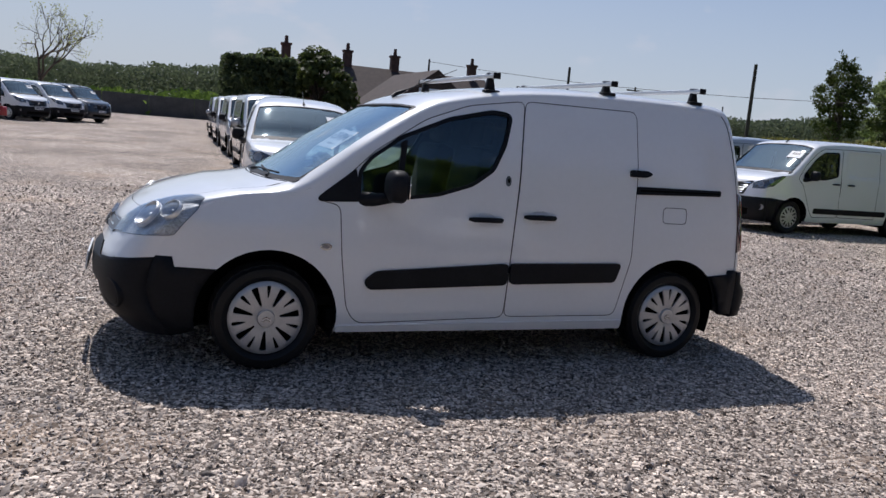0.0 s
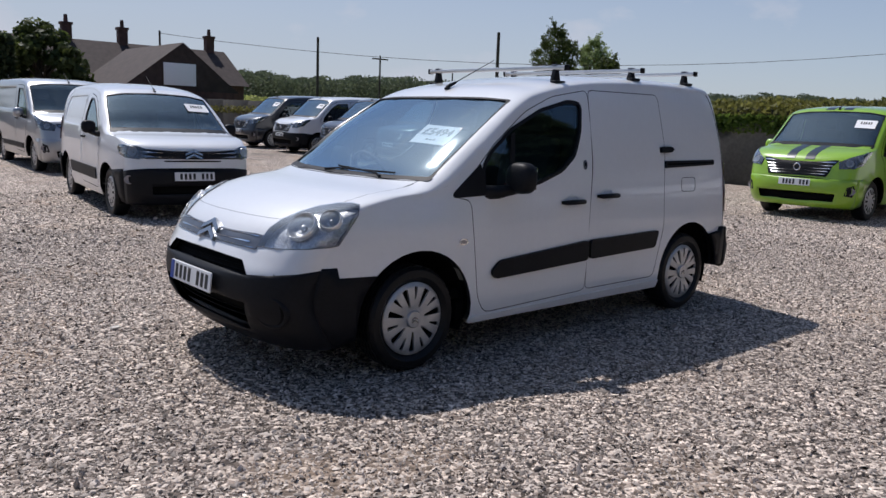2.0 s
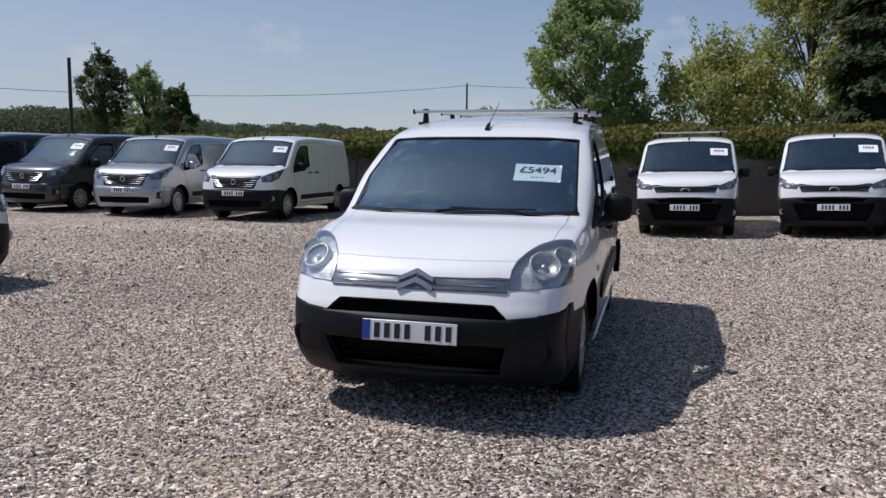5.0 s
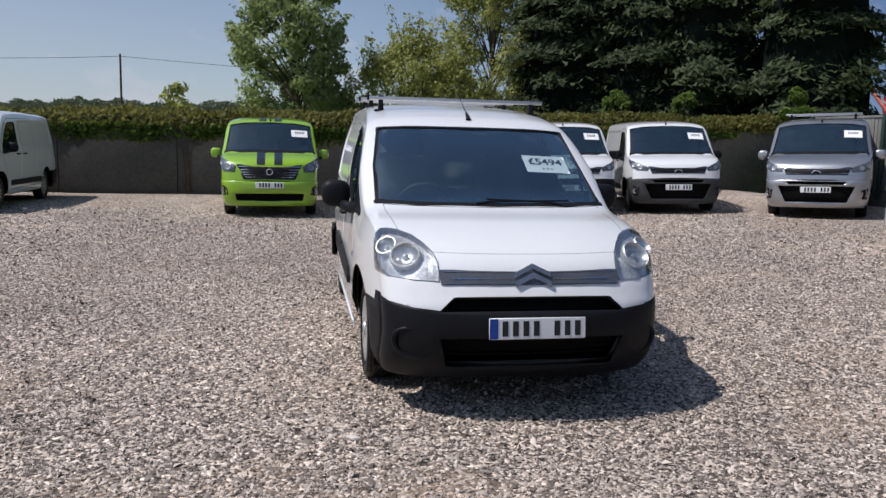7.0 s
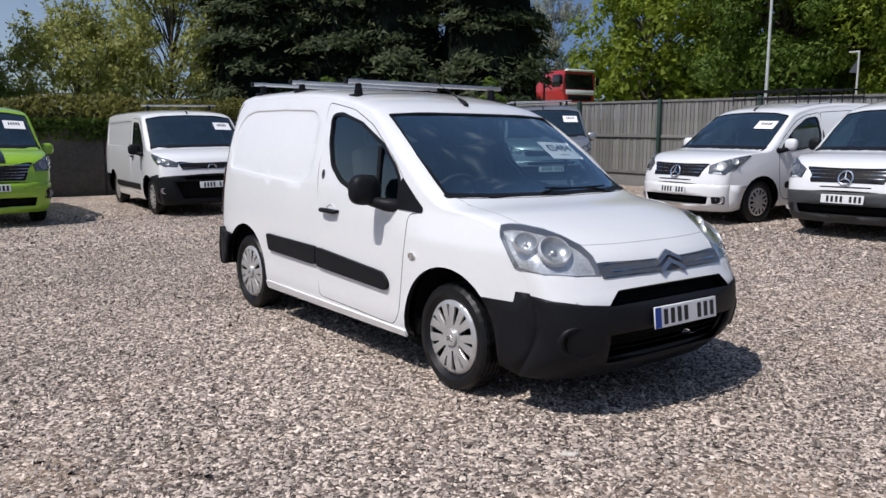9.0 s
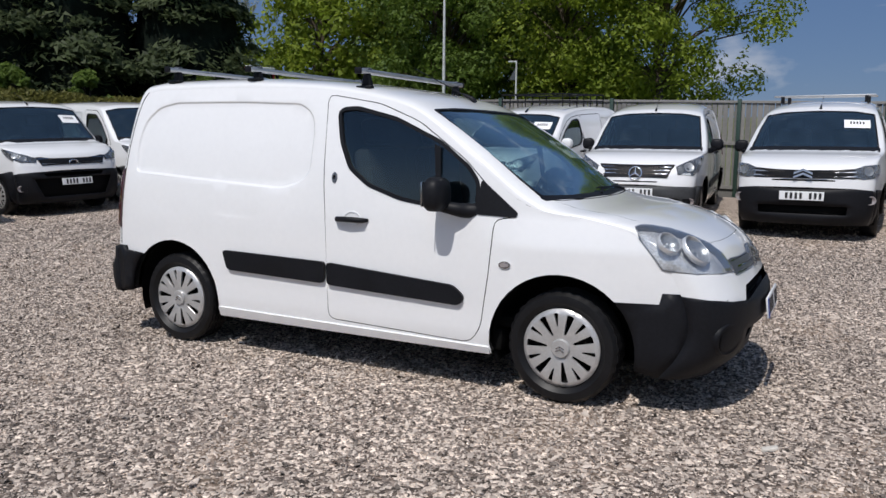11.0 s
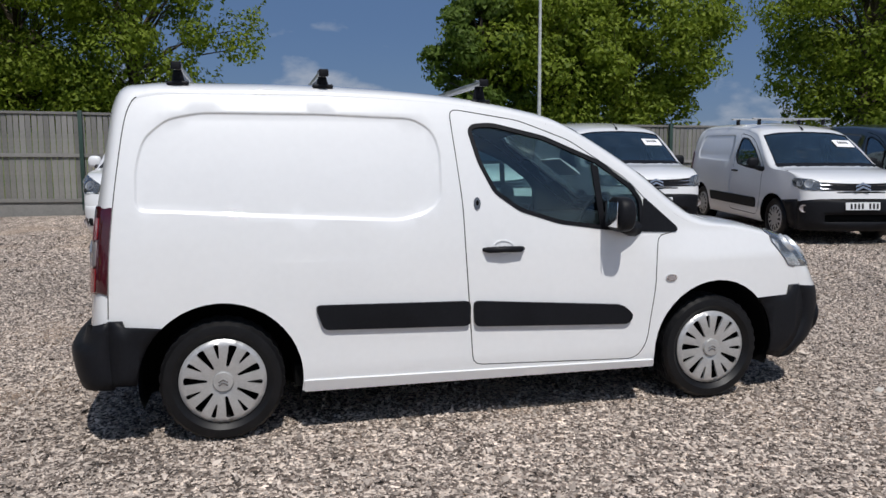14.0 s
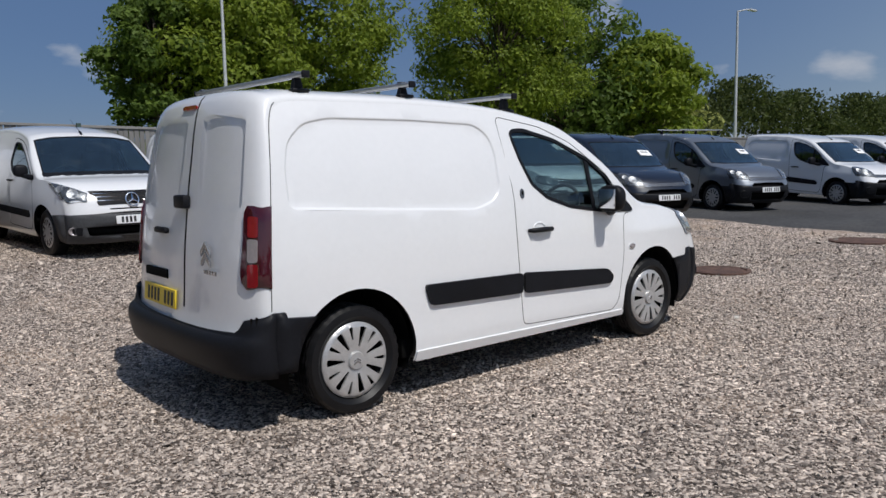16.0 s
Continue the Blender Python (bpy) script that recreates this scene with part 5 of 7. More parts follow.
SLAT = mat("slat_chrome", (0.50, 0.51, 0.53), 0.25, 0.85, var=0.05)
SMALL = dict(MAIN)
SMALL.update(
    centre=[(2.20, .21), (2.27, .33), (2.285, .46), (2.28, .60), (2.265, .70), (2.245, .82), (2.20, .95), (2.03, 1.03), (1.76, 1.085), (1.34, 1.15), (.94, 1.42),
            (.52, 1.66), (.27, 1.73), (-.2, 1.785), (-.8, 1.81), (-1.4, 1.80), (-1.78, 1.77), (-1.97, 1.69), (-2.05, 1.48), (-2.09, 1.10), (-2.11, .70), (-2.12, .58), (-2.06, .25)],
    edge=None, power=POWER, pinch=0, ws_dip=(.03, -.06), hood_dip=0, hub=1.39, r=.32, arch=.385, hub_y=.87, cap=.205, plate_blue=False,
    widths=[(.18, .83), (.30, .88), (.45, .90), (.60, .908), (.75, .908), (.90, .90), (1.05, .885), (1.2, .86), (1.35, .825), (1.5, .775), (1.62, .72), (1.75, .64)],
    door=scaled([(-.15, 1.62), (-.12, .34), (.84, .33), (.95, .45), (.98, 1.03), (1.06, 1.05), (.80, 1.29), (.46, 1.50), (.2, 1.58)]),
    window=scaled([(-.06, 1.55), (.20, 1.53), (.56, 1.37), (.90, 1.12), (.90, 1.06), (.5, 1.07), (.05, 1.12), (-.06, 1.25)], .06),
    slide=scaled([(-.17, 1.62), (-.14, .34), (-.90, .34), (-1.02, .75), (-1.05, 1.64)]),
    emboss=scaled([(-1.72, 1.16), (-1.70, 1.58), (-.32, 1.60), (-.26, 1.14)], .12), emboss_both=True,
    fb_line=[(1.5, .62), (1.9, .66), (2.3, .68)], b_line=[(3.9, .5), (3.75, .8), (3.6, 1.0)], rs=20.6, hood=(6.2, 8.72, .72, .66),
    ws=(9.08, 10.95, .72, .72), slot=(4.6, 4.75, .30, .30), intake=(1.2, 2.0, .45, .45), strips=[(4.85, 5.75, .52, PLASTIC), (5.0, 5.16, .52, SLAT), (5.4, 5.56, .52, SLAT)],
    head=[(4.95, .50), (5.75, .50), (6.05, .62), (6.1, .85), (6.05, 1.02), (5.7, 1.09), (5.1, 1.06), (4.85, .85), (4.8, .62)], bulbs=[((5.5, .70), .06), ((5.5, .90), .05)],
    fog=[(2.6, .80, .045, False)], plate=2.9, mirror=(.86, 1.10), mirror_big=.9, belt=1.06, card=(10.2, .42), card_text="", card_size=(.32, .20),
    mould=[scaled([(-.95, .60), (.85, .60), (.85, .44), (-.9, .44)], .05)], handles=[(.12, 1.0, -.06, 1.0, (1, -1)), (-.22, 1.0, -.40, 1.0, (1,))], trims=[])
COMPACT = dict(SMALL)
COMPACT.update(
    centre=[(2.16, .21), (2.25, .33), (2.26, .46), (2.25, .58), (2.22, .70), (2.17, .82), (2.07, .93), (1.90, 1.01), (1.66, 1.06), (1.28, 1.12), (.90, 1.40),
            (.50, 1.65), (.25, 1.72), (-.2, 1.78), (-.8, 1.81), (-1.4, 1.80), (-1.72, 1.77), (-1.90, 1.69), (-1.97, 1.48), (-2.01, 1.10), (-2.03, .70), (-2.04, .58), (-1.98, .25)],
    hub=1.35, strips=[(4.2, 5.75, .36, .44, PLASTIC), (4.62, 4.72, .36, CHROME), (5.0, 5.10, .38, CHROME), (5.38, 5.46, .40, CHROME)], slot=(3.7, 3.85, .25, .25),
    b_line=[(3.3, .5), (3.3, .8), (3.4, 1.0)], fb_line=[(1.5, .57), (1.85, .60), (2.3, .62)], intake=(1.0, 1.85, .55, .52), pods=[[(1.1, .62), (1.1, .88), (1.7, .90), (1.95, .86), (1.85, .60)]], fog=[(1.5, .76, .045, False)], plate=2.55, bumper=PLASTIC_GREY,
    head=[(4.6, .50), (5.5, .46), (6.1, .60), (6.7, .82), (6.9, 1.0), (6.7, 1.06), (5.6, 1.07), (4.8, 1.0), (4.5, .80)], bulbs=[((5.4, .66), .07), ((6.0, .86), .05)],
    emboss=scaled([(-1.66, 1.16), (-1.64, 1.55), (-1.0, 1.58), (-.98, 1.14)], .1), mould=[scaled([(-.95, .62), (.85, .60), (.85, .50), (-.9, .52)], .04)])
MID = dict(SMALL)
MID.update(
    centre=[(2.40, .22), (2.48, .36), (2.495, .50), (2.485, .66), (2.46, .78), (2.43, .90), (2.36, 1.03), (2.20, 1.12), (1.98, 1.18), (1.72, 1.25), (1.36, 1.55),
            (1.02, 1.83), (.76, 1.90), (.2, 1.94), (-.6, 1.955), (-1.6, 1.95), (-2.1, 1.935), (-2.30, 1.88), (-2.40, 1.6), (-2.46, 1.15), (-2.48, .72), (-2.49, .60), (-2.42, .27)],
    widths=[(.18, .86), (.30, .92), (.45, .945), (.65, .955), (.85, .955), (1.05, .945), (1.2, .93), (1.4, .90), (1.6, .875), (1.75, .845), (1.9, .79)],
    ft=(1.3, 1.0, .09), rt=(-1.9, .6, .03), hub=1.55, r=.335, arch=.40, hub_y=.90, sill=.26, cap=.215,
    door=scaled([(.28, 1.78), (.30, .38), (1.0, .36), (1.12, .50), (1.36, 1.0), (1.50, 1.12), (1.30, 1.40), (1.0, 1.66), (.8, 1.76)]),
    window=scaled([(.38, 1.70), (.80, 1.68), (1.05, 1.52), (1.36, 1.20), (1.34, 1.12), (.75, 1.14), (.40, 1.22)], .06),
    slide=scaled([(.26, 1.78), (.28, .38), (-.80, .38), (-.85, 1.80)]), emboss=scaled([(-2.2, 1.25), (-2.15, 1.72), (.15, 1.74), (.15, 1.22)], .12), emboss_both=True,
    fb_line=[(1.7, .66), (2.1, .70), (2.5, .72)], b_line=[(3.3, .5), (3.4, .8), (3.5, 1.0)], rs=20.6, ws=(9.06, 10.95, .75, .74), hood=(6.3, 8.72, .72, .68),
    slot=(3.7, 3.85, .3, .3), intake=(.8, 1.75, .52, .5), strips=[(3.55, 5.72, .36, .48, PLASTIC), (3.85, 3.97, .34, SLAT), (4.22, 4.34, .37, SLAT), (4.59, 4.71, .40, SLAT), (4.96, 5.08, .42, SLAT), (5.36, 5.52, .45, CHROME)],
    head=[(4.70, .52), (5.5, .49), (6.05, .62), (6.6, .80), (7.15, .93), (7.2, 1.01), (6.8, 1.07), (5.9, 1.10), (5.1, 1.04), (4.75, .80)], bulbs=[((5.35, .66), .060), ((5.9, .88), .05)],
    fog=[(2.1, .80, .045, False)], pods=[[(1.6, .66), (1.5, .86), (2.3, .92), (2.75, .86), (2.5, .70)]], plate=2.75, mirror=(1.20, 1.14), mirror_big=1.0, belt=1.16, cab=(.36, 1.66), card=(10.2, .45),
    mould=[scaled([(-1.1, .55), (1.0, .55), (1.0, .44), (-1.1, .44)], .03)], handles=[(.55, 1.06, .37, 1.06, (1, -1)), (.12, 1.06, -.06, 1.06, (1,))], trims=[])
WINGED = dict(MID)
WINGED.update(
    slot=(3.05, 3.5, .36, .40), intake=(.8, 2.85, .54, .42), plate=2.45, b_line=[(3.75, .5), (3.7, .8), (3.6, 1.0)], fb_line=[(1.7, .70), (2.1, .76), (2.5, .77)],
    strips=[(4.55, 5.60, .40, .46, PLASTIC), (4.72, 4.80, .40, SLAT), (5.34, 5.44, .44, CHROME)], pods=[[(1.3, .70), (1.3, .90), (2.4, .94), (2.7, .88), (2.4, .66)]], fog=[(1.9, .80, .042, False)],
    head=[(4.95, .48), (5.45, .45), (5.9, .60), (6.5, .85), (6.75, 1.0), (6.5, 1.07), (5.7, 1.08), (5.15, .94), (4.98, .72)], bulbs=[((5.45, .64), .045), ((5.75, .82), .045)])


def recolour(ob, pairs):
    for o in ob.children_recursive:
        for sl in o.material_slots:
            if sl.material in pairs:
                new_m = pairs[sl.material]
                sl.link = "OBJECT"
                sl.material = new_m


def parked(front_x, front_y, heading, nose):
    a = radians(heading)
    x, y = front_x - nose * math.cos(a), front_y - nose * math.sin(a)
    dx, dy = math.cos(a) * 1.4, math.sin(a) * 1.4
    z1, z0 = float(yard_z(x + dx, y + dy)), float(yard_z(x - dx, y - dy))
    lx, ly = -math.sin(a) * .8, math.cos(a) * .8
    s1, s0 = float(yard_z(x + lx, y + ly)), float(yard_z(x - lx, y - ly))
    return Matrix.Translation((x, y, (z1 + z0 + s1 + s0) / 4 - .006)) @ Matrix.Rotation(a, 4, "Z") @ Matrix.Rotation(-math.atan2(z1 - z0, 2.8), 4, "Y") @ Matrix.Rotation(math.atan2(s1 - s0, 1.6), 4, "X")


def body_mirrors(van_copy, paint_m):
    for o in van_copy.children_recursive:
        if o.name.startswith("mirror_housing"):
            o.material_slots[0].link = "OBJECT"
            o.material_slots[0].material = paint_m


PRIVACY = mat("privacy_glass", (0.008, 0.009, 0.011), 0.05, var=0.1, coat=0.5)
small, _ = build_van("parked_van", SMALL, WHITE, parked(-.18, -5.65, 84, 2.285), "white compact van with black lower bumper, parked on gravel", "parked vans")
chevrons(small, (2.262, 0, .86), .22, .12, SLAT)
VANS_WITH_BARS = []
for fx, fy, hd in ((2.15, 6.2, -93), (4.85, 6.12, -96), (7.38, 4.75, -100)):
    c = copy_thing(small, parked(fx, fy, hd, 2.285))
    if fx < 3 or fx > 7:
        c["label"] = "white compact van with roof bars, parked by the fence"
        VANS_WITH_BARS.append(c)
compact, _ = build_van("parked_van", COMPACT, WHITE, parked(-.05, 6.5, -86, 2.26), "white compact van with unpainted grey bumper, parked by the fence", "parked vans")
V, F = lathe([(.078, 0), (.088, .014), (.098, 0)], 28)
bdg = link("badge", [(2.205 + b - c * .35, a, .79 + c) for a, b, c in V], F, CHROME, compact, True, "round chrome badge")
for k in range(3):
    q = math.pi / 2 + k * 2 * math.pi / 3
    tube_part("badge_arm", [(2.212, 0, .79), (2.212 - .03 * math.sin(q), .085 * math.cos(q), .79 + .085 * math.sin(q))], [.016, .005], CHROME, bdg, 6)
bn = copy_thing(compact, parked(-2.65, 6.55, -97, 2.26))
bn["label"] = "white compact van with black roof rack, parked by the fence"
recolour(bn, {PLASTIC_GREY: WHITE})
body_mirrors(bn, WHITE)
for o in list(compact.children_recursive):
    if o.name.startswith(("card_bar", "price_card")):
        bpy.data.objects.remove(o)



def roof_bars(parent, xs, z, half=.68, material=ALU):
    """Cross bars on black feet."""
    for x in xs:
        b = box_part("cross_bar", (x, 0, z), (.05, 2 * half, .03), material, parent, .008)
        for sg in (1, -1):
            box_part("bar_foot", (x, sg * (half - .12), z - .05), (.06, .05, .10), PLASTIC, b, .01)


def roof_rack(parent, x0, x1, z, half=.60):
    """Black tubular rack with a low rail all round."""
    rk = new("roof_rack")
    rk.parent = parent
    for zz in (z, z + .12):
        tube_part("rail", [(x0, -half, zz), (x1, -half, zz), (x1, half, zz), (x0, half, zz), (x0, -half, zz)], .014, PLASTIC, rk, 6)
    for k in range(7):
        x = x0 + (x1 - x0) * k / 6
        tube_part("cross_bar", [(x, -half, z), (x, half, z)], .012, PLASTIC, rk, 6)
        for sg in (1, -1):
            tube_part("upright", [(x, sg * half, z - .10), (x, sg * half, z + .12)], .010, PLASTIC, rk, 6)


roof_rack(bn, -1.5, .25, 1.86)
for c in VANS_WITH_BARS:
    roof_bars(c, (.1, -.7), 1.87)

older = dict(MAIN)
older.update(card_text="", plate_blue=False)
dark_b, _ = build_van("parked_van", older, DARK, parked(9.35, 4.35, -106, 2.3), "dark blue compact van parked on the asphalt strip", "parked vans")
for fx, fy, hd, pm, lb in ((13.3, 4.35, -106, GREY, "grey compact van with roof bars parked on the asphalt strip"), (17.15, 3.2, -106, WHITE, "white compact van parked on the asphalt strip"),
                           (21.1, 3.0, -106, WHITE, "white compact van parked on the asphalt strip")):
    c = copy_thing(dark_b, parked(fx, fy, hd, 2.3))
    recolour(c, {DARK: pm})
    c["label"] = lb
    if pm is GREY:
        roof_bars(c, (.0, -.8), 1.87)

mid, mid_shell = build_van("parked_van", MID, WHITE, parked(-9.2, -7.75, 2, 2.495), "white medium van with black lower bumper, parked along the wall", "parked vans")
V, F = lathe([(.045, 0), (.055, .012), (.062, 0)], 24)
link("badge", [(2.47 + b, a, .87 + c) for a, b, c in V], F, CHROME, mid, True, "round chrome badge")
winged, _ = build_van("parked_van", WINGED, WHITE, parked(-8.9, 1.75, -4, 2.495), "white medium van with black bumper, parked along the wall", "parked vans")
V, F = lathe([(.052, 0), (.062, .012), (.070, 0)], 24)
link("badge", [(2.44 + b, a * 1.25, .865 + c) for a, b, c in V], F, CHROME, winged, True, "oval chrome badge")
for fx, fy, hd, pm, lb, bp in ((-8.85, -1.76, 1, GREEN, "lime green medium van with two black bonnet stripes", GREEN),
                               (-9.2, -10.6, 5, SILVER, "silver medium van parked along the wall", SILVER),
                               (-9.2, -13.4, -2, BLACKP, "black medium van parked along the wall", BLACKP),
                               (-9.2, -16.4, -2, DARK, "dark blue medium van parked along the wall", DARK),
                               (-9.2, -19.4, -2, WHITE, "white medium van parked along the wall", PLASTIC),
                               (-9.2, -22.4, -2, DARK, "dark blue medium van parked along the wall", DARK),
                               (-8.95, 4.27, -10, WHITE, "white medium van with black bumper, parked along the wall", PLASTIC),
                               (-8.62, 6.38, -15, WHITE, "white medium van with grey bumper, parked along the wall", PLASTIC_GREY),
                               (-7.05, 8.35, -38, SILVER, "silver medium van parked in the yard corner", SILVER),
                               (-1.1, -12.8, 88, SILVER, "silver medium van parked in a line on gravel", SILVER),
                               (-1.35, -19.0, 88, WHITE, "white medium van parked in a line on gravel", PLASTIC),
                               (-1.6, -25.2, 88, WHITE, "white medium van parked in a line on gravel", PLASTIC),
                               (-1.9, -31.4, 88, SILVER, "silver medium van parked in a line on gravel", PLASTIC),
                               (6.5, -36.9, 140, WHITE, "white medium van parked at the far end", PLASTIC),
                               (5.1, -39.0, 140, WHITE, "white medium van parked at the far end", PLASTIC),
                               (3.9, -41.0, 140, DARK, "dark blue medium van parked at the far end", DARK)):
    c = copy_thing(winged if fx > -9 and fy > 3 else mid, parked(fx, fy, hd, 2.495))
    recolour(c, {WHITE: pm})
    for o in c.children:
        if o.name.startswith(("front_bumper", "rear_bumper")) and bp is not PLASTIC:
            o.material_slots[0].link = "OBJECT"
            o.material_slots[0].material = bp
    c["label"] = lb
    if pm in (GREEN, SILVER):
        body_mirrors(c, pm)
    if fy == 8.35:
        roof_bars(c, (.5, -.5), 2.02, .72)
    if pm is GREEN:
        patch_side(mid_shell, "side_window", scaled([(.14, 1.66), (.14, 1.20), (-.52, 1.20), (-.52, 1.66)], .06), 1, PRIVACY, c, .006, .2)
        for a0 in (.06, .22):
            q = np.array([(s, -a0 - .11) for s in np.linspace(5.75, 8.93, 14)] + [(s, -a0) for s in np.linspace(8.93, 5.75, 14)])
            for sgn in (1, -1):
                if a0 == .06:
                    patch_ribbon(mid_shell, "bonnet_stripe", q * (1, sgn), BLACKP, c, .004, .2)
        q = np.array([(s, -.17) for s in np.linspace(11.1, 16.5, 20)] + [(s, -.06) for s in np.linspace(16.5, 11.1, 20)])
        for sgn in (1, -1):
            patch_ribbon(mid_shell, "roof_stripe", q * (1, sgn), BLACKP, c, .004, .2)

roof_bars(winged, (.45,), 2.02, .72)

# ---- walls, fence, plants, distance ----
CONCRETE = mat("concrete", (0.085, 0.080, 0.072), 0.9, var=0.13, scale=1.1, bump=0.4, bump_scale=40)
BOARD = mat("weathered_board", (0.13, 0.126, 0.118), 0.85, var=0.15, scale=3, objrand=0.5, bump=0.4, bump_scale=25, color2=(0.28, 0.272, 0.258))
POST_G = mat("green_post", (0.022, 0.05, 0.038), 0.5, var=0.1)
BARK = mat("bark", (0.09, 0.07, 0.05), 0.9, var=0.3, scale=6, bump=0.6, bump_scale=30)
POLE_W = mat("pole_wood", (0.07, 0.055, 0.045), 0.9, var=0.2)
BRICK = mat("brick", (0.10, 0.05, 0.04), 0.9, var=0.2, scale=3)
TILE_R = mat("roof_tile", (0.048, 0.032, 0.028), 0.85, var=0.2, scale=3, bump=0.5, bump_scale=12)
GALV = mat("galvanised", (0.58, 0.59, 0.60), 0.5, 0.3, var=0.1)


def leaf_mat(name, c1, c2):
    m = mat(name, c1, 0.6, var=0.2, scale=0.6, island=0.5, color2=c2, spec=0.3)
    b = m.node_tree.nodes["Principled BSDF"]
    tr = m.node_tree.nodes.new("ShaderNodeBsdfTranslucent")
    mx = m.node_tree.nodes.new("ShaderNodeMixShader")
    mx.inputs["Fac"].default_value = 0.5
    src = b.inputs["Base Color"].links[0].from_socket
    m.node_tree.links.new(src, tr.inputs["Color"])
    m.node_tree.links.new(b.outputs["BSDF"], mx.inputs[1])
    m.node_tree.links.new(tr.outputs["BSDF"], mx.inputs[2])
    m.node_tree.links.new(mx.outputs["Shader"], m.node_tree.nodes["Material Output"].inputs["Surface"])
    return m


LEAF = leaf_mat("leaf_green", (0.055, 0.10, 0.016), (0.19, 0.27, 0.05))
LEAF_M = leaf_mat("leaf_mid_green", (0.18, 0.24, 0.09), (0.40, 0.47, 0.19))
LEAF_P = leaf_mat("pale_blossom_leaf", (0.22, 0.24, 0.17), (0.55, 0.56, 0.47))
LEAF_Y = leaf_mat("leaf_yellow_green", (0.11, 0.17, 0.016), (0.33, 0.40, 0.05))
LEAF_O = leaf_mat("leaf_olive", (0.20, 0.215, 0.06), (0.50, 0.52, 0.17))
LEAF_D = leaf_mat("needle_dark", (0.014, 0.028, 0.014), (0.13, 0.165, 0.07))
# near black, for the shade painted inside the conifer crowns
NEEDLE_SHADE = mat("needle_shade", (0.006, 0.010, 0.007), 0.95, var=0.4, scale=3, spec=0.1)
LEAF_B = leaf_mat("bush_leaf", (0.03, 0.05, 0.013), (0.12, 0.145, 0.04))
# distance haze is put into this paler, greyer, low-contrast leaf colour
LEAF_HAZED = leaf_mat("hazed_leaf", (0.10, 0.125, 0.07), (0.17, 0.195, 0.115))
LEAF_H = leaf_mat("hedge_leaf", (0.075, 0.08, 0.02), (0.30, 0.285, 0.08))


def leaves(points, size, seed, flat=0.0, aspect=1.6, out=None):
    """Small pointed leaves at the points; with out they lie across that direction, as leaves do on the outside of a clump."""
    r = np.random.default_rng(seed)
    n = len(points)
    d = r.normal(size=(n, 3))
    d[:, 2] = d[:, 2] * (1 - flat) - .25
    d /= np.linalg.norm(d, axis=1)[:, None]
    u = np.cross(d, r.normal(size=(n, 3)))
    u /= np.linalg.norm(u, axis=1)[:, None] + 1e-9
    if out is not None:
        nn = np.asarray(out) + r.normal(size=(n, 3)) * .42 + np.array([0, 0, .25])
        nn /= np.linalg.norm(nn, axis=1)[:, None] + 1e-9
        d = np.cross(nn, d)
        d /= np.linalg.norm(d, axis=1)[:, None] + 1e-9
        u = np.cross(nn, d)
    s = size * r.uniform(.6, 1.4, n)[:, None]
    a, b = d * s * aspect, u * s
    P = np.asarray(points)
    V = np.stack([P - a * .45 + b * .55, P - a * .45 - b * .55, P + a * .6], 1).reshape(-1, 3)
    i = np.arange(n)[:, None] * 3
    return V, np.hstack([i, i + 1, i + 2])


def mesh_np(name, V, Q, material, parent=None):
    me = bpy.data.meshes.new(name)
    k = Q.shape[1]
    me.vertices.add(len(V))
    me.vertices.foreach_set("co", V.reshape(-1))
    me.loops.add(Q.size)
    me.loops.foreach_set("vertex_index", Q.reshape(-1).astype(np.int32))
    me.polygons.add(len(Q))
    me.polygons.foreach_set("loop_start", np.arange(0, Q.size, k, dtype=np.int32))
    me.polygons.foreach_set("loop_total", np.full(len(Q), k, dtype=np.int32))
    me.update(calc_edges=True)
    me.materials.append(material)
    ob = new(name, me)
    if parent is not None:
        ob.parent = parent
    return ob


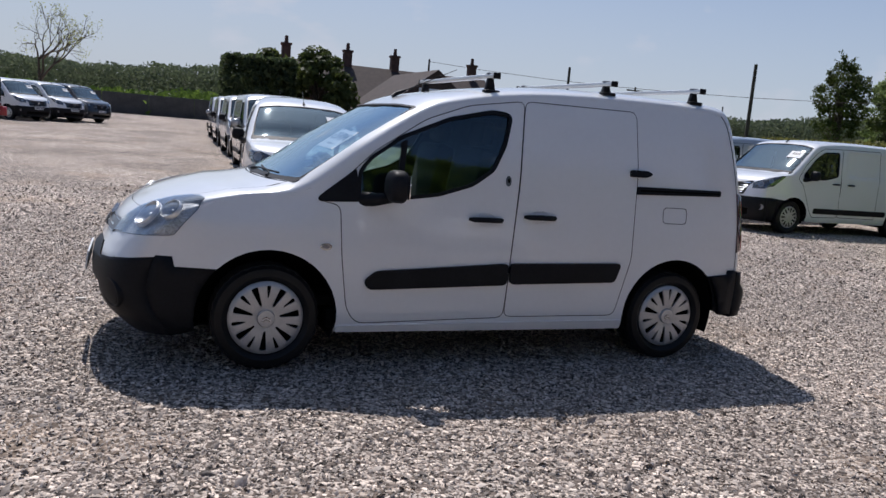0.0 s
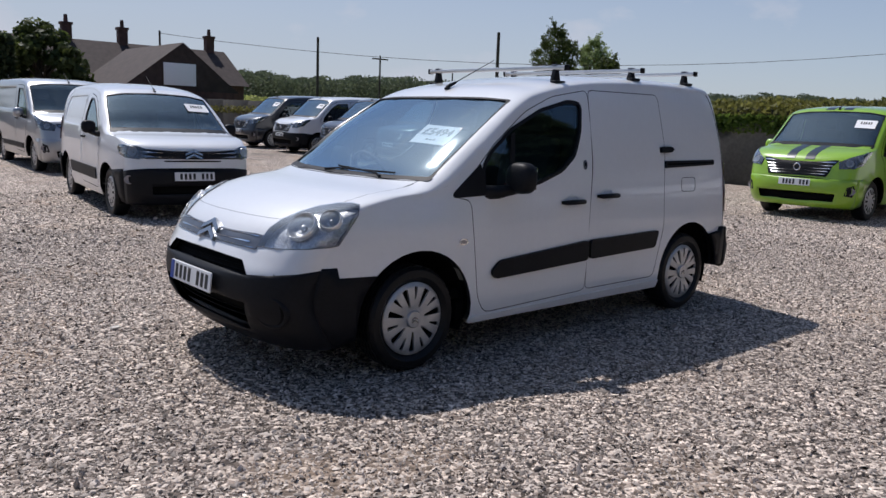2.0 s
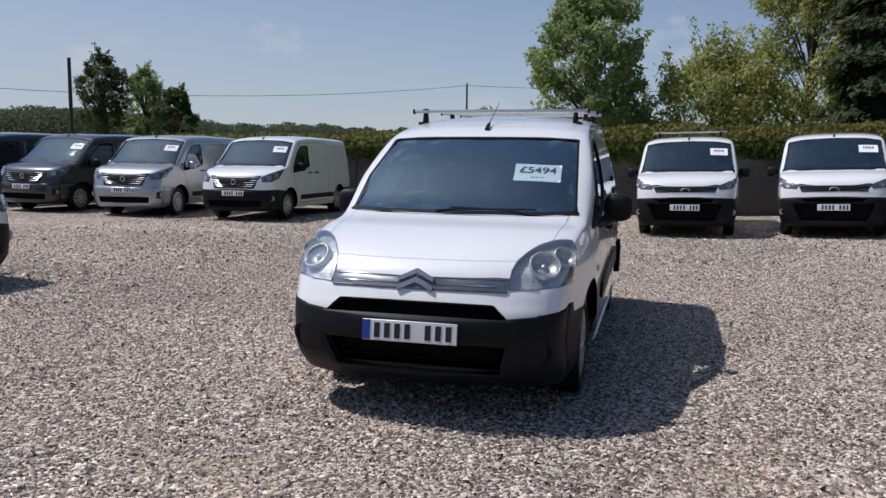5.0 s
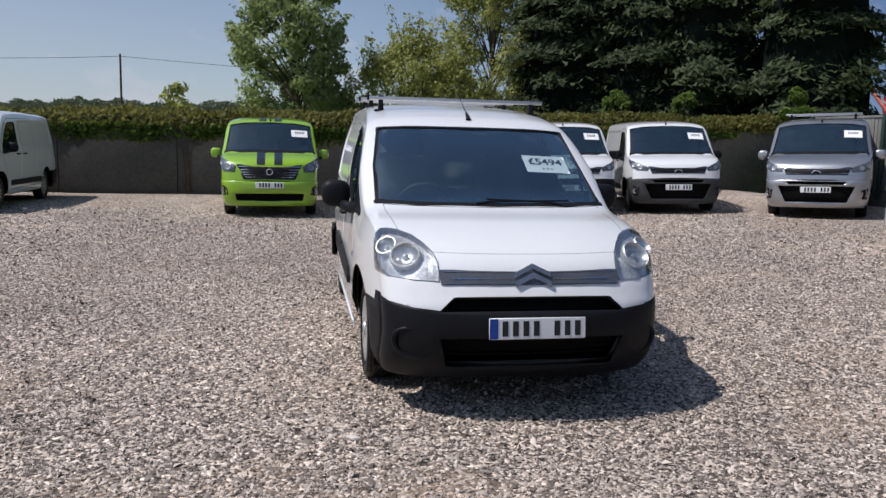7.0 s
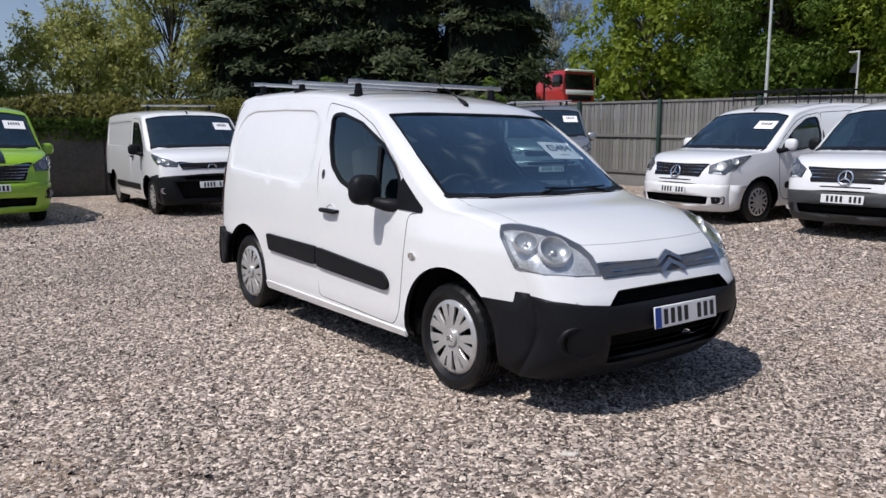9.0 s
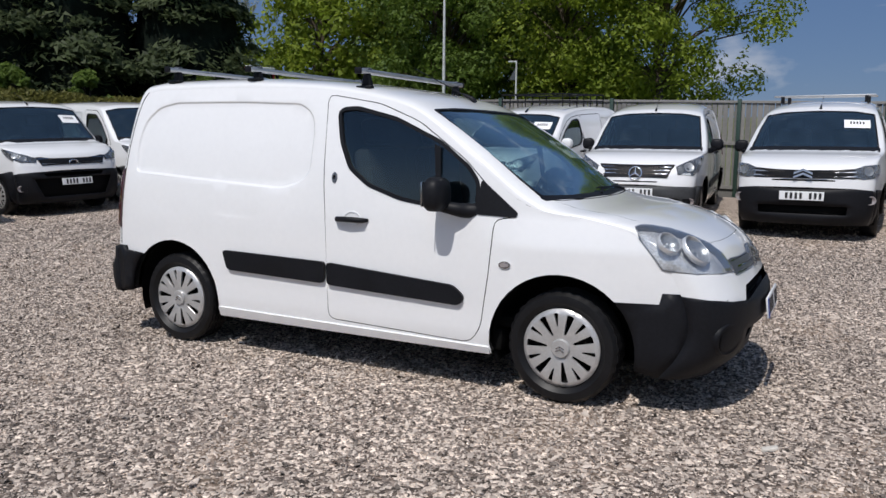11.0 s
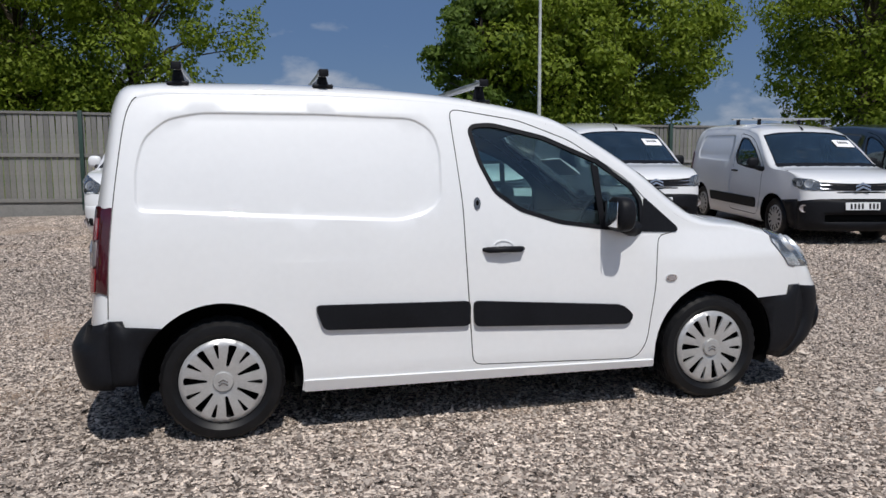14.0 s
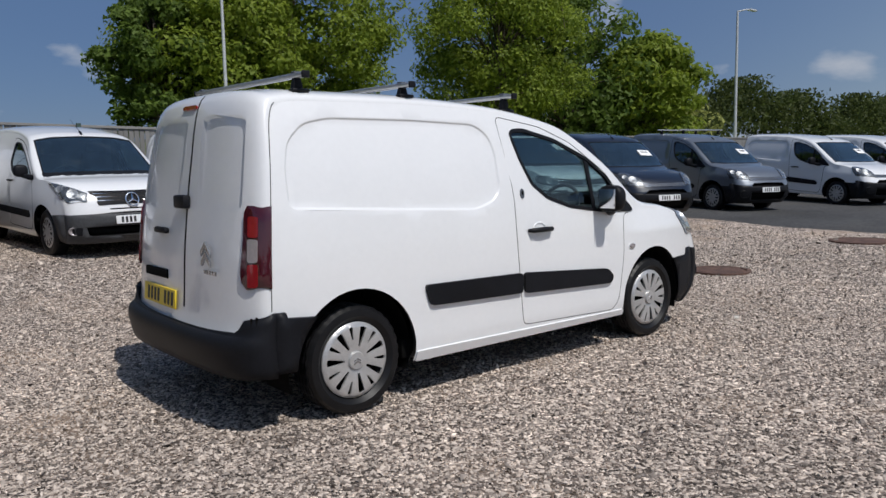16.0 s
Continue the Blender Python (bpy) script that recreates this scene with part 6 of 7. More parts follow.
def tree(x, y, h, w, seed, material, label, trunk=0.35, n=9000, leaf=.16, bare=0.18, clumps=70, z0=None, sprays=0):
    """Tapered trunk, forking limbs and a crown of leaf clumps with gaps."""
    r = np.random.default_rng(seed)
    base = float(gz(x, y)) if z0 is None else z0
    root = thing("tree", pose(x, y, base - .1), label, "tree")
    V, F = tube([(0, 0, 0), (.05 * w * r.normal(), .05 * w * r.normal(), h * .35), (.1 * w * r.normal(), .1 * w * r.normal(), h * .82)], [trunk, trunk * .7, trunk * .15], 9)
    chunks = [(np.array(V), F)]
    cen = []
    for k in range(clumps):
        t = r.uniform(0, 1)
        zz = bare * h + (1 - bare) * h * (t ** .85)
        prof = math.sin(math.pi * min(1, (t * .86 + .13)) ** 1.0) ** .6
        rad = w * .5 * prof * math.sqrt(r.uniform(.15, 1))
        ang = r.uniform(0, 2 * math.pi)
        cen.append((rad * math.cos(ang), rad * math.sin(ang), zz))
    cen = np.array(cen)
    for c in cen[: clumps // 2]:
        s = np.array([0, 0, max(.2 * h, c[2] * .62)])
        V, F = tube([s, (s + c) / 2 + (0, 0, .04 * h), c], [trunk * .3, trunk * .16, trunk * .05], 5, False)
        chunks.append((np.array([tuple(v) for v in V]), F))
    tips = []
    for k in range(sprays):
        # thin shoots that stand out of the crown and break its outline
        c = cen[r.integers(0, len(cen))]
        d = np.array([c[0] / w, c[1] / w, .75]) + r.normal(size=3) * .22
        e = c + d / np.linalg.norm(d) * w * r.uniform(.14, .30)
        V, F = tube([c, (c + e) / 2 + r.normal(size=3) * .04, e], [.02, .012, .004], 3, False)
        chunks.append((np.array([tuple(v) for v in V]), F))
        u = r.uniform(.25, 1, 34)[:, None]
        tips.append(c + (e - c) * u + r.normal(size=(34, 3)) * .10)
    link("trunk", *join(chunks), BARK, root)
    cr = w * .5 * .27 * r.uniform(.6, 1.3, len(cen))
    idx = r.integers(0, len(cen), n)
    g = r.normal(size=(n, 3))
    g /= np.linalg.norm(g, axis=1)[:, None]
    pts = cen[idx] + g * (cr[idx] * r.uniform(.35, 1.05, n) ** .6)[:, None] * np.array([1, 1, .72])
    if tips:
        tips = np.vstack(tips)
        pts, g = np.vstack([pts, tips]), np.vstack([g, r.normal(size=tips.shape) * .6])
    V, Q = leaves(pts, leaf * 1.16, seed + 1, out=g)
    mesh_np("crown", V, Q, material, root)
    return root


def foliage_band(name, pts_fn, n, size, material, label, category, seed, core=None, kind="structure"):
    r = np.random.default_rng(seed)
    P = pts_fn(r, n)
    V, Q = leaves(P, size, seed + 1)
    ob = mesh_np(name, V, Q, material)
    return tagged(ob, label, category, kind=kind)


# concrete wall behind the vans, in panels between posts
WX = -15.45


def wall_run(name, p0, p1, height, panel, material, label, posts=True, thick=.12, base=-.1, sink=0):
    p0, p1 = Vector(p0), Vector(p1)
    d = (p1 - p0)
    L = d.length
    d.normalize()
    nn = max(1, round(L / panel))
    root = thing(name, Matrix.Translation((p0.x, p0.y, 0)) @ Matrix.Rotation(math.atan2(d.y, d.x), 4, "Z"), label, "wall", kind="structure")
    k0 = None
    for i in range(nn):
        c = p0 + d * ((i + .5) * L / nn)
        z = float(gz(c.x, c.y)) + base
        if k0 is None:
            k0 = box_part("panel", (0, 0, 0), (L / nn - .02, thick, height - base), material, root, .01)
            ob = k0
        else:
            ob = new("panel", k0.data)
            ob.parent = root
        ob.location = ((i + .5) * L / nn, 0, z + (height - base) / 2)
    return root


wall_run("wall_west", (WX, -60, 0), (WX, 13.2, 0), 1.72, 2.9, CONCRETE, "grey concrete yard wall in cast panels")
wall_run("wall_south", (-15, -74, 0), (46, -74, 0), 1.9, 4, CONCRETE, "grey concrete wall at the far end")


def hedge_pts(r, n):
    y = r.uniform(-60, 13.5, n)
    t = r.uniform(size=n)
    lump = .14 * np.sin(y * 1.3) * np.sin(y * .37 + 1) + .06 * np.sin(y * 4.1)
    a = r.uniform(0, 2 * np.pi, n)
    rad = np.sqrt(r.uniform(.5, 1, n))
    return np.stack([WX - .55 + .72 * rad * np.cos(a), y, 1.92 + (.42 + lump * .5) * rad * np.sin(a) + .02 * np.clip(y, -20, 13)], 1)


foliage_band("hedge", hedge_pts, 70000, .08, LEAF_H, "clipped ragged green hedge along the top of the wall", "hedge", 21)
# added filler box; the shade within the hedge is put into its dark colour
box = box_part("hedge_core", (WX - .65, -23.3, 1.0), (.7, 73, 2.0), mat("hedge_shade", (0.03, 0.03, 0.015), 0.95, var=.3, scale=5), None, .1)
tagged(box, "solid core filling the hedge, its inner shade painted as a dark colour", "hedge", kind="structure")



def ivy_pts(r, n):
    """Clumps of ivy that hang over the face of the wall."""
    yc = r.uniform(-22, 12, 46)
    hang = r.uniform(.12, .6, 46)
    k = r.integers(0, 46, n)
    y = yc[k] + r.normal(size=n) * .32
    drop = hang[k] * r.uniform(0, 1, n) ** 1.3
    return np.stack([WX + .08 + r.uniform(0, .10, n), y, 1.80 - drop + .02 * np.clip(y, 0, 13)], 1)


def ivy_stems(y):
    """Bare old ivy stems up the wall."""
    root = thing("ivy_stem", pose(WX + .09, y, 0), "bare forked old ivy stem on the wall", "ivy")
    for k, (dy, tp) in enumerate(((-.05, -.35), (.03, .10), (.08, .40))):
        tube_part("stem", [(0, dy * .6, 0), (.02, dy, .6), (.02, dy * 1.6, 1.1), (.03, tp, 1.65)], [.03, .026, .022, .012], BARK, root, 6)


ivy_stems(-4.14)
foliage_band("ivy", ivy_pts, 9000, .075, LEAF, "dark green ivy hanging over the top of the wall", "ivy", 23)

# board fence with steel posts
FY = 11.6


def fence_z(x):
    """Height of the fence's foot: it steps down gently along the yard."""
    return float(gz(0, FY)) + float(np.interp(x, [-12, -3, 3, 22], [.22, .13, .0, -.08]))


def board_fence(x0, x1):
    root = thing("fence", pose(x0, FY, 0), "weathered grey board fence with dark green steel posts", "fence", kind="structure")
    bm = bmesh.new()
    add_box(bm, (0, 0, 0), (.092, .018, 1.72), .003, seg=1)
    first = part("board", bm, BOARD, root, smooth=False)
    n = int((x1 - x0) / .105)
    rr = np.random.default_rng(3)
    rest = []
    for i in range(n):
        x = (i + .5) * .105
        z = fence_z(x0 + x) + .92 + rr.normal() * .004
        if i < 290:
            ob = first if i == 0 else new("board", first.data)
            ob.parent = root
            ob.location = (x, rr.normal() * .003, z)
            ob.rotation_euler = (0, rr.normal() * .004, 0)
        else:
            rest.append((x, z))
    bm = bmesh.new()
    for x, z in rest:
        add_box(bm, (x, 0, z), (.092, .018, 1.72))
    ob = part("board_run", bm, BOARD, root, smooth=False)
    tagged(ob, kind="stuff")
    pb = None
    bay = 2.5
    for i in range(int((x1 - x0) / bay)):
        xa = i * bay + .2
        za, zb = fence_z(x0 + xa), fence_z(x0 + xa + bay)
        for nm, dz, dy, sz in (("gravel_board", -.06, .0, (bay, .03, .36)), ("fence_rail", .14, -.03, (bay, .035, .07)), ("fence_rail", 1.0, -.03, (bay, .035, .07)), ("capping", 1.80, 0, (bay, .07, .05))):
            bm = bmesh.new()
            add_box(bm, (xa + bay / 2, dy, (za + zb) / 2 + dz), sz, .004, None, 1)
            for v in bm.verts:
                v.co.z += (v.co.x - xa - bay / 2) * (zb - za) / bay
            part(nm, bm, BOARD, root, smooth=False)
        if pb is None:
            pb = box_part("post", (0, 0, 0), (.075, .07, 1.9), POST_G, root, .006)
            ob = pb
        else:
            ob = new("post", pb.data)
            ob.parent = root
        ob.location = (xa, -.085, za + .90)
    return root


board_fence(-12.0, 60.0)

# trees behind the wall and the fence
tree(-24.8, -1.3, 7.9, 4.7, 31, LEAF_M, "broad green leafy tree behind the wall", n=21000, leaf=.085, clumps=95, sprays=90, trunk=.17)
tree(-25.5, 3.2, 5.5, 5.0, 32, LEAF_O, "loose olive green shrub tree behind the hedge", n=15000, leaf=.072, bare=.03, clumps=110, sprays=170, trunk=.10)
tree(-25.0, 6.4, 8.4, 5.6, 33, LEAF_O, "loose olive green shrub tree behind the hedge", n=19000, leaf=.075, bare=.03, clumps=120, sprays=170, trunk=.11)


tree(-14.3, 12.7, 3.2, 1.5, 35, LEAF, "green shrub in the corner of wall and fence", trunk=.05, n=7000, leaf=.075, bare=.02, clumps=40)
for sx, sy, sh_ in ((-16.4, 8.2, 3.0), (-16.3, 10.4, 3.0)):
    tree(sx, sy, sh_, 1.3, 36 + int(sy), LEAF, "leafy green shrub behind the hedge", trunk=.05, n=5000, leaf=.08, bare=.05, clumps=36)


def conifer(x, y, h, w, seed):
    r = np.random.default_rng(seed)
    root = thing("conifer", pose(x, y, -.1), "tall dense dark conifer behind the wall", "conifer", "row of conifers")
    V, F = tube([(0, 0, 0), (0, 0, h * .5), (0, 0, h)], [.3, .18, .03], 8)
    link("trunk", V, F, BARK, root)
    # added solid core: its colour gives the shade seen between the fronds
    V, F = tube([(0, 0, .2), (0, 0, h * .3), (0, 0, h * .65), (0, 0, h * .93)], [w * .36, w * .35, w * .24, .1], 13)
    link("inner_foliage", V, F, NEEDLE_SHADE, root)
    pts, outs = [], []
    for k in range(170):
        t = r.uniform(0, 1) ** 1.1
        z = h * (.02 + .96 * t)
        R = (w * .5 * (1 - t ** 2.2) + .2) * r.uniform(.8, 1.12)
        a = r.uniform(0, 2 * math.pi)
        m = 175
        s = r.uniform(.5, 1, m) ** .7
        wide = .10 + .50 * np.sqrt(np.clip(1 - s, 0, 1)) + .12 * s
        side = r.normal(size=m) * wide
        c, d = math.cos(a), math.sin(a)
        p = np.stack([c * R * s - d * side, d * R * s + c * side, z - .30 * s ** 2 * R - .25 * np.abs(side) + r.normal(size=m) * .09], 1)
        pts.append(p)
        outs.append(np.tile([c * .8, d * .8, .7], (m, 1)))
    V, Q = leaves(np.vstack(pts), .10, seed + 1, .4, 2.4, out=np.vstack(outs))
    mesh_np("crown", V, Q, LEAF_D, root)


for k, (x, y) in enumerate(((-22.3, 8.8), (-21.2, 11.0), (-19.8, 12.8), (-17.5, 15.4))):
    conifer(x, y, 12.5 + (k % 2), 5.4 if k < 3 else 5.0, 40 + k)

row = [(-29.8, 40, 12, 10), (-24, 41, 13.5, 11), (-19.2, 38, 12.4, 10.8), (-12.6, 40.5, 13.6, 12), (-6.6, 38.7, 13.6, 11.4),
       (13.4, 32, 9.2, 9.0), (17.6, 33, 11.2, 10), (31.0, 31, 11.5, 10.5), (38.5, 33, 11.8, 11), (45, 30, 8, 8)]
for k, (x, y, h, w) in enumerate(row):
    tree(x, y, h, w, 60 + k, LEAF if k in (2, 8) else LEAF_Y, "tall bright green leafy roadside tree", trunk=.3, z0=1.7, n=44000 if -20 < x < 32 else 14000, leaf=.115 if -20 < x < 32 else .2, bare=.10, clumps=130, sprays=60 if -20 < x < 32 else 0)
tree(-38.2, 39.0, 10.5, 5.4, 84, LEAF_P, "pale grey-green tree in blossom behind the truck", trunk=.14, z0=2.2, n=9000, leaf=.085, bare=.12, clumps=80, sprays=150)
tree(9.6, 31.0, 7.2, 5.2, 80, LEAF, "olive green roadside tree", z0=2.0, n=14000, leaf=.12, bare=.08, clumps=90)
tree(52, 34, 7.5, 9, 81, LEAF_O, "blossoming pale tree beyond the fence", n=5000, leaf=.22, bare=.05)


def bushes(x0, x1, y, h, n, seed, material, label):
    def f(r, n):
        x = r.uniform(x0, x1, n)
        hh = h * (.7 + .3 * np.sin(x * .31 + seed) * np.sin(x * .113)) * r.uniform(.1, 1, n) ** .5
        return np.stack([x, y + r.normal(size=n) * 1.4, hh + 1.4], 1)
    return foliage_band("bushes", f, n, .26, material, label, "bushes", seed, kind="stuff")


bushes(-60, 60, 27.5, 1.1, 14000, 90, LEAF, "low green bank of bushes beyond the fence")
bushes(-33, -8, 50, 10.0, 16000, 92, LEAF, "green thicket behind the roadside trees")
bushes(40, 130, 40, 9.0, 34000, 91, LEAF_B, "dull green distant bushes and trees")


def woods(name, p0, p1, h, n, seed, size, material=LEAF_O, depth=8):
    p0, p1 = np.array(p0, float), np.array(p1, float)

    def f(r, n):
        t = r.uniform(size=n)
        L = np.linalg.norm(p1 - p0)
        s = t * L
        hh = h * (.78 + .10 * np.sin(s * .021 + seed) + .05 * np.sin(s * .083 + seed * 2) + .035 * np.sin(s * .31) + .03 * np.sin(s * .77))
        P = p0 + (p1 - p0) * t[:, None]
        nrm = np.array([-(p1 - p0)[1], (p1 - p0)[0]]) / L
        P = P + nrm * (r.normal(size=n) * depth)[:, None]
        g = np.clip((np.hypot(P[:, 0], P[:, 1]) - 90) * .012, 0, 8)
        return np.stack([P[:, 0], P[:, 1], g + hh * r.uniform(0, 1, n) ** .6], 1)
    # an uneven core closes the gaps low in the wood
    P = f(np.random.default_rng(seed), n)
    face = np.stack([-P[:, 0], -P[:, 1], np.full(n, 0.0)], 1)
    V, Q = leaves(P, size, seed + 1, out=face / np.linalg.norm(face, axis=1)[:, None])
    L = np.linalg.norm(p1 - p0)
    m = int(L / (size * 2.2))
    r = np.random.default_rng(seed + 2)
    back = np.array([-(p1 - p0)[1], (p1 - p0)[0]]) / L
    side = np.sign(np.dot(back, (p0 + p1) / 2))
    W = []
    for i in range(m):
        s0, s1 = L * i / m, L * (i + 1.3) / m
        top = h * (.70 + .10 * math.sin(s0 * .021 + seed) + .05 * math.sin(s0 * .083 + seed * 2) + .05 * r.uniform(-1, 1))
        q = back * side * depth * r.uniform(.3, .9)
        a, b = p0 + (p1 - p0) * s0 / L + q, p0 + (p1 - p0) * s1 / L + q
        g = float(np.clip((np.hypot(*a) - 90) * .012, 0, 8))
        W += [(a[0], a[1], g - 1), (b[0], b[1], g - 1), (b[0], b[1], g + top * r.uniform(.85, 1)), (a[0], a[1], g + top)]
    W = np.array(W)
    k = len(V) + np.arange(m)[:, None] * 4
    ob = mesh_np(name, np.vstack([V, W]), np.vstack([Q, np.hstack([k, k + 1, k + 2]), np.hstack([k, k + 2, k + 3])]), material)
    return tagged(ob, "distant green woods on the horizon", "woods", kind="stuff")


woods("far_woods", (-420, 60), (-330, -300), 19, 60000, 101, .55, LEAF_HAZED)
woods("far_woods", (-340, -240), (-90, -330), 21, 60000, 102, .6, LEAF_HAZED)
woods("far_woods", (-110, -330), (120, -380), 19, 36000, 107, .6, LEAF_HAZED)
woods("far_woods", (-160, -90), (-60, -190), 5, 14000, 103, .5)
woods("scrub", (-30, -80), (60, -95), 4.6, 24000, 104, .27, LEAF, 4)
woods("scrub", (-70, -75), (-32, -62), 2.4, 8000, 105, .26, LEAF_O, 3)
woods("scrub", (-120, 10), (-70, -90), 3.6, 14000, 106, .35, LEAF_O, 6)

# poles and wires


def pole(x, y, top, r=.11, arm=False):
    root = thing("utility_pole", pose(x, y, -.1), "dark wooden utility pole", "utility pole")
    tube_part("mast", [(0, 0, 0), (0, 0, top)], [r, r * .75], POLE_W, root, 8)
    if arm:
        box_part("crossarm", (0, 0, top - .25), (1.4, .1, .1), POLE_W, root, .01)
    return root


pole(-24.2, -41, 6.5)
pole(-27.0, -27.1, 6.3)
pole(-66.2, -16.3, 8.6)
pole(-31.5, -44.0, 6.0, .08, True)
pole(-55.6, -62.9, 6.8, .10)


def wire(a, b, sag):
    a, b = Vector(a), Vector(b)
    pts = [a.lerp(b, t) + Vector((0, 0, -sag * 4 * t * (1 - t))) for t in np.linspace(0, 1, 13)]
    tagged(tube_part("overhead_wire", pts, .018, POLE_W, None, 4), "thin black overhead wire between poles", "wire")


wire((-66.2, -16.3, 8.3), (-20.7, -58.7, 7.3), 1.9)
pole(-20.7, -58.7, 7.6)
wire((-66.2, -16.3, 8.3), (-75, 40, 8.3), .6)


def lamp_post(x, y, h, arm):
    root = thing("street_lamp", pose(x, y, 0), "tall galvanised street lamp beyond the fence", "street lamp", "street lamps")
    tube_part("mast", [(0, 0, 0), (0, 0, h - .5), (0, 0, h)], [.10, .06, .05], GALV, root, 8)
    tube_part("arm", [(0, 0, h - .05), (arm * .6, 0, h + .12), (arm, 0, h + .18)], .04, GALV, root, 6)
    box_part("lamp_head", (arm * 1.25, 0, h + .18), (.7, .22, .10), GALV, root, .03)


lamp_post(-15.75, 30.9, 9.6, 1.2)
lamp_post(10.7, 26.5, 9.0, 1.2)
lamp_post(35.6, 17.8, 8.95, 1.2)

# house with chimneys


def house():
    root = thing("house", pose(-16, -55, .3), "brick house with dark tiled roof and four chimneys", "house")
    W, D, E, R = 16.5, 7.0, 3.2, 5.7
    bm = bmesh.new()
    add_box(bm, (0, 0, E / 2), (W, D, E))
    part("wall", bm, BRICK, root, smooth=False)
    V = [(-W / 2 - .3, -D / 2 - .4, E - .2), (W / 2 + .3, -D / 2 - .4, E - .2), (W / 2 + .3, D / 2 + .4, E - .2), (-W / 2 - .3, D / 2 + .4, E - .2), (-W / 2 - .1, 0, R), (W / 2 + .1, 0, R)]
    link("roof", V, [(0, 1, 5, 4), (2, 3, 4, 5), (0, 4, 3), (1, 2, 5), (0, 3, 2, 1)], TILE_R, root, False)
    for x in (-7.1, -.5, 3.3, 8.0):
        bm = bmesh.new()
        add_box(bm, (x, 0, R + .1), (.62, .55, 1.8))
        add_box(bm, (x, 0, R + 1.0), (.76, .68, .16))
        ch = part("chimney", bm, BRICK, root, smooth=False)
        tube_part("chimney_pot", [(x, 0, R + 1.05), (x, 0, R + 1.6)], [.16, .12], BRICK, ch, 8)
    # wing with a gable and a sign
    wing = new("wing")
    wing.parent = root
    wing.location = (1.2, 10.0, 0)
    w, d, e, rr = 7.0, 9, 2.4, 4.9
    bm = bmesh.new()
    add_box(bm, (0, 0, e / 2), (w - .6, d, e))
    part("wing_wall", bm, BRICK, wing, smooth=False)
    V = [(-w / 2, -d / 2, e - .2), (w / 2, -d / 2, e - .2), (w / 2, d / 2, e - .2), (-w / 2, d / 2, e - .2), (0, -d / 2, rr), (0, d / 2 + .2, rr)]
    link("wing_roof", V, [(1, 2, 5, 4), (3, 0, 4, 5), (2, 3, 5), (0, 1, 4)], TILE_R, wing, False)
    box_part("sign_board", (.2, d / 2 + .12, 3.1), (1.9, .06, 1.25), PAPER, wing, .01, label="white sign board on the gable")


def bare_tree(x, y, h, seed):
    """Leafless tree: a short trunk that forks again and again into fine twigs, with a few first leaves."""
    r = np.random.default_rng(seed)
    root = thing("tree", pose(x, y, float(gz(x, y)) - .1), "bare spreading spring tree with fine twigs", "tree")
    chunks, tips = [], []

    def grow(p, d, length, rad, level):
        mid = p + d * length * .5 + r.normal(size=3) * length * .04
        end = p + d * length
        V, F = tube([p, mid, end], [rad, rad * .85, rad * .62], 5 if level < 3 else 3, False)
        chunks.append((np.array([tuple(v) for v in V]), F))
        if level == 6:
            tips.append(end)
            return
        for k in range(3 if level in (0, 1, 3) else 2):
            q = d * 1.0 + r.normal(size=3) * (.52 if level else .45) + np.array([0, 0, .12])
            grow(end, q / np.linalg.norm(q), length * r.uniform(.66, .86), rad * .62, level + 1)
    grow(np.array([0.0, 0, 0]), np.array([0, 0, 1.0]), h * .26, .17, 0)
    link("trunk", *join(chunks), BARK, root)
    T = np.array(tips)
    V, Q = leaves(T[r.integers(0, len(T), 900)] + r.normal(size=(900, 3)) * .18, .07, seed)
    mesh_np("leaves", V, Q, LEAF_O, root)
    return root


house()
tree(-8.4, -44.5, 5.4, 4.2, 110, LEAF_B, "dusty olive garden tree before the house", n=6000, leaf=.18, bare=.05)
tree(-5.6, -46.5, 5.2, 4.2, 111, LEAF_B, "dusty olive garden tree before the house", n=6000, leaf=.18, bare=.05)


def block_hedge():
    def f(r, n):
        p = r.uniform(-1, 1, (n, 3))
        k = r.integers(0, 3, n)
        p[np.arange(n), k] = np.sign(p[np.arange(n), k]) * r.uniform(.9, 1.03, n)
        return p * np.array([2.0, 1.6, 2.45]) + np.array([-4.6, -44.5, 2.45])
    return foliage_band("conifer_hedge", f, 9000, .2, LEAF_D, "tall square-clipped dark conifer hedge", "hedge", 121)


block_hedge()
bare_tree(8.35, -54.5, 8.2, 130)
tree(-57.5, -49.5, 10.2, 4.6, 131, LEAF_B, "dark pine with a flat crown", n=9000, leaf=.11, bare=.35, clumps=110, sprays=50, trunk=.2)
tree(-61.5, -47.8, 9.4, 4.0, 132, LEAF_M, "round green tree in the field", n=11000, leaf=.11, bare=.12, clumps=120, sprays=50, trunk=.2)
tree(-43.7, -32.4, 6.0, 3.0, 133, LEAF_B, "dark ivy-grown bush behind the wall", n=8000, leaf=.09, bare=.05, clumps=80, sprays=40, trunk=.15)
tree(-26.5, -6.0, 3.6, 2.4, 134, LEAF_O, "thin young bush behind the hedge", n=900, leaf=.12, bare=.1, clumps=25, trunk=.06)

# asphalt strip
ag = grid("asphalt_strip", np.array([10.4, 10.9, 14, 20, 30, 45]), np.linspace(-20, 11.4, 160), lambda X, Y: gz(X, Y) + .014, ASPHALT, "dark worn asphalt beside the gravel", "asphalt")
for v in ag.data.vertices:
    if v.co.x < 10.6:
        v.co.x += .16 * math.sin(v.co.y * 1.1) + .10 * math.sin(v.co.y * 3.7 + 1) + .06 * math.sin(v.co.y * 9.1)
        v.co.z -= .03

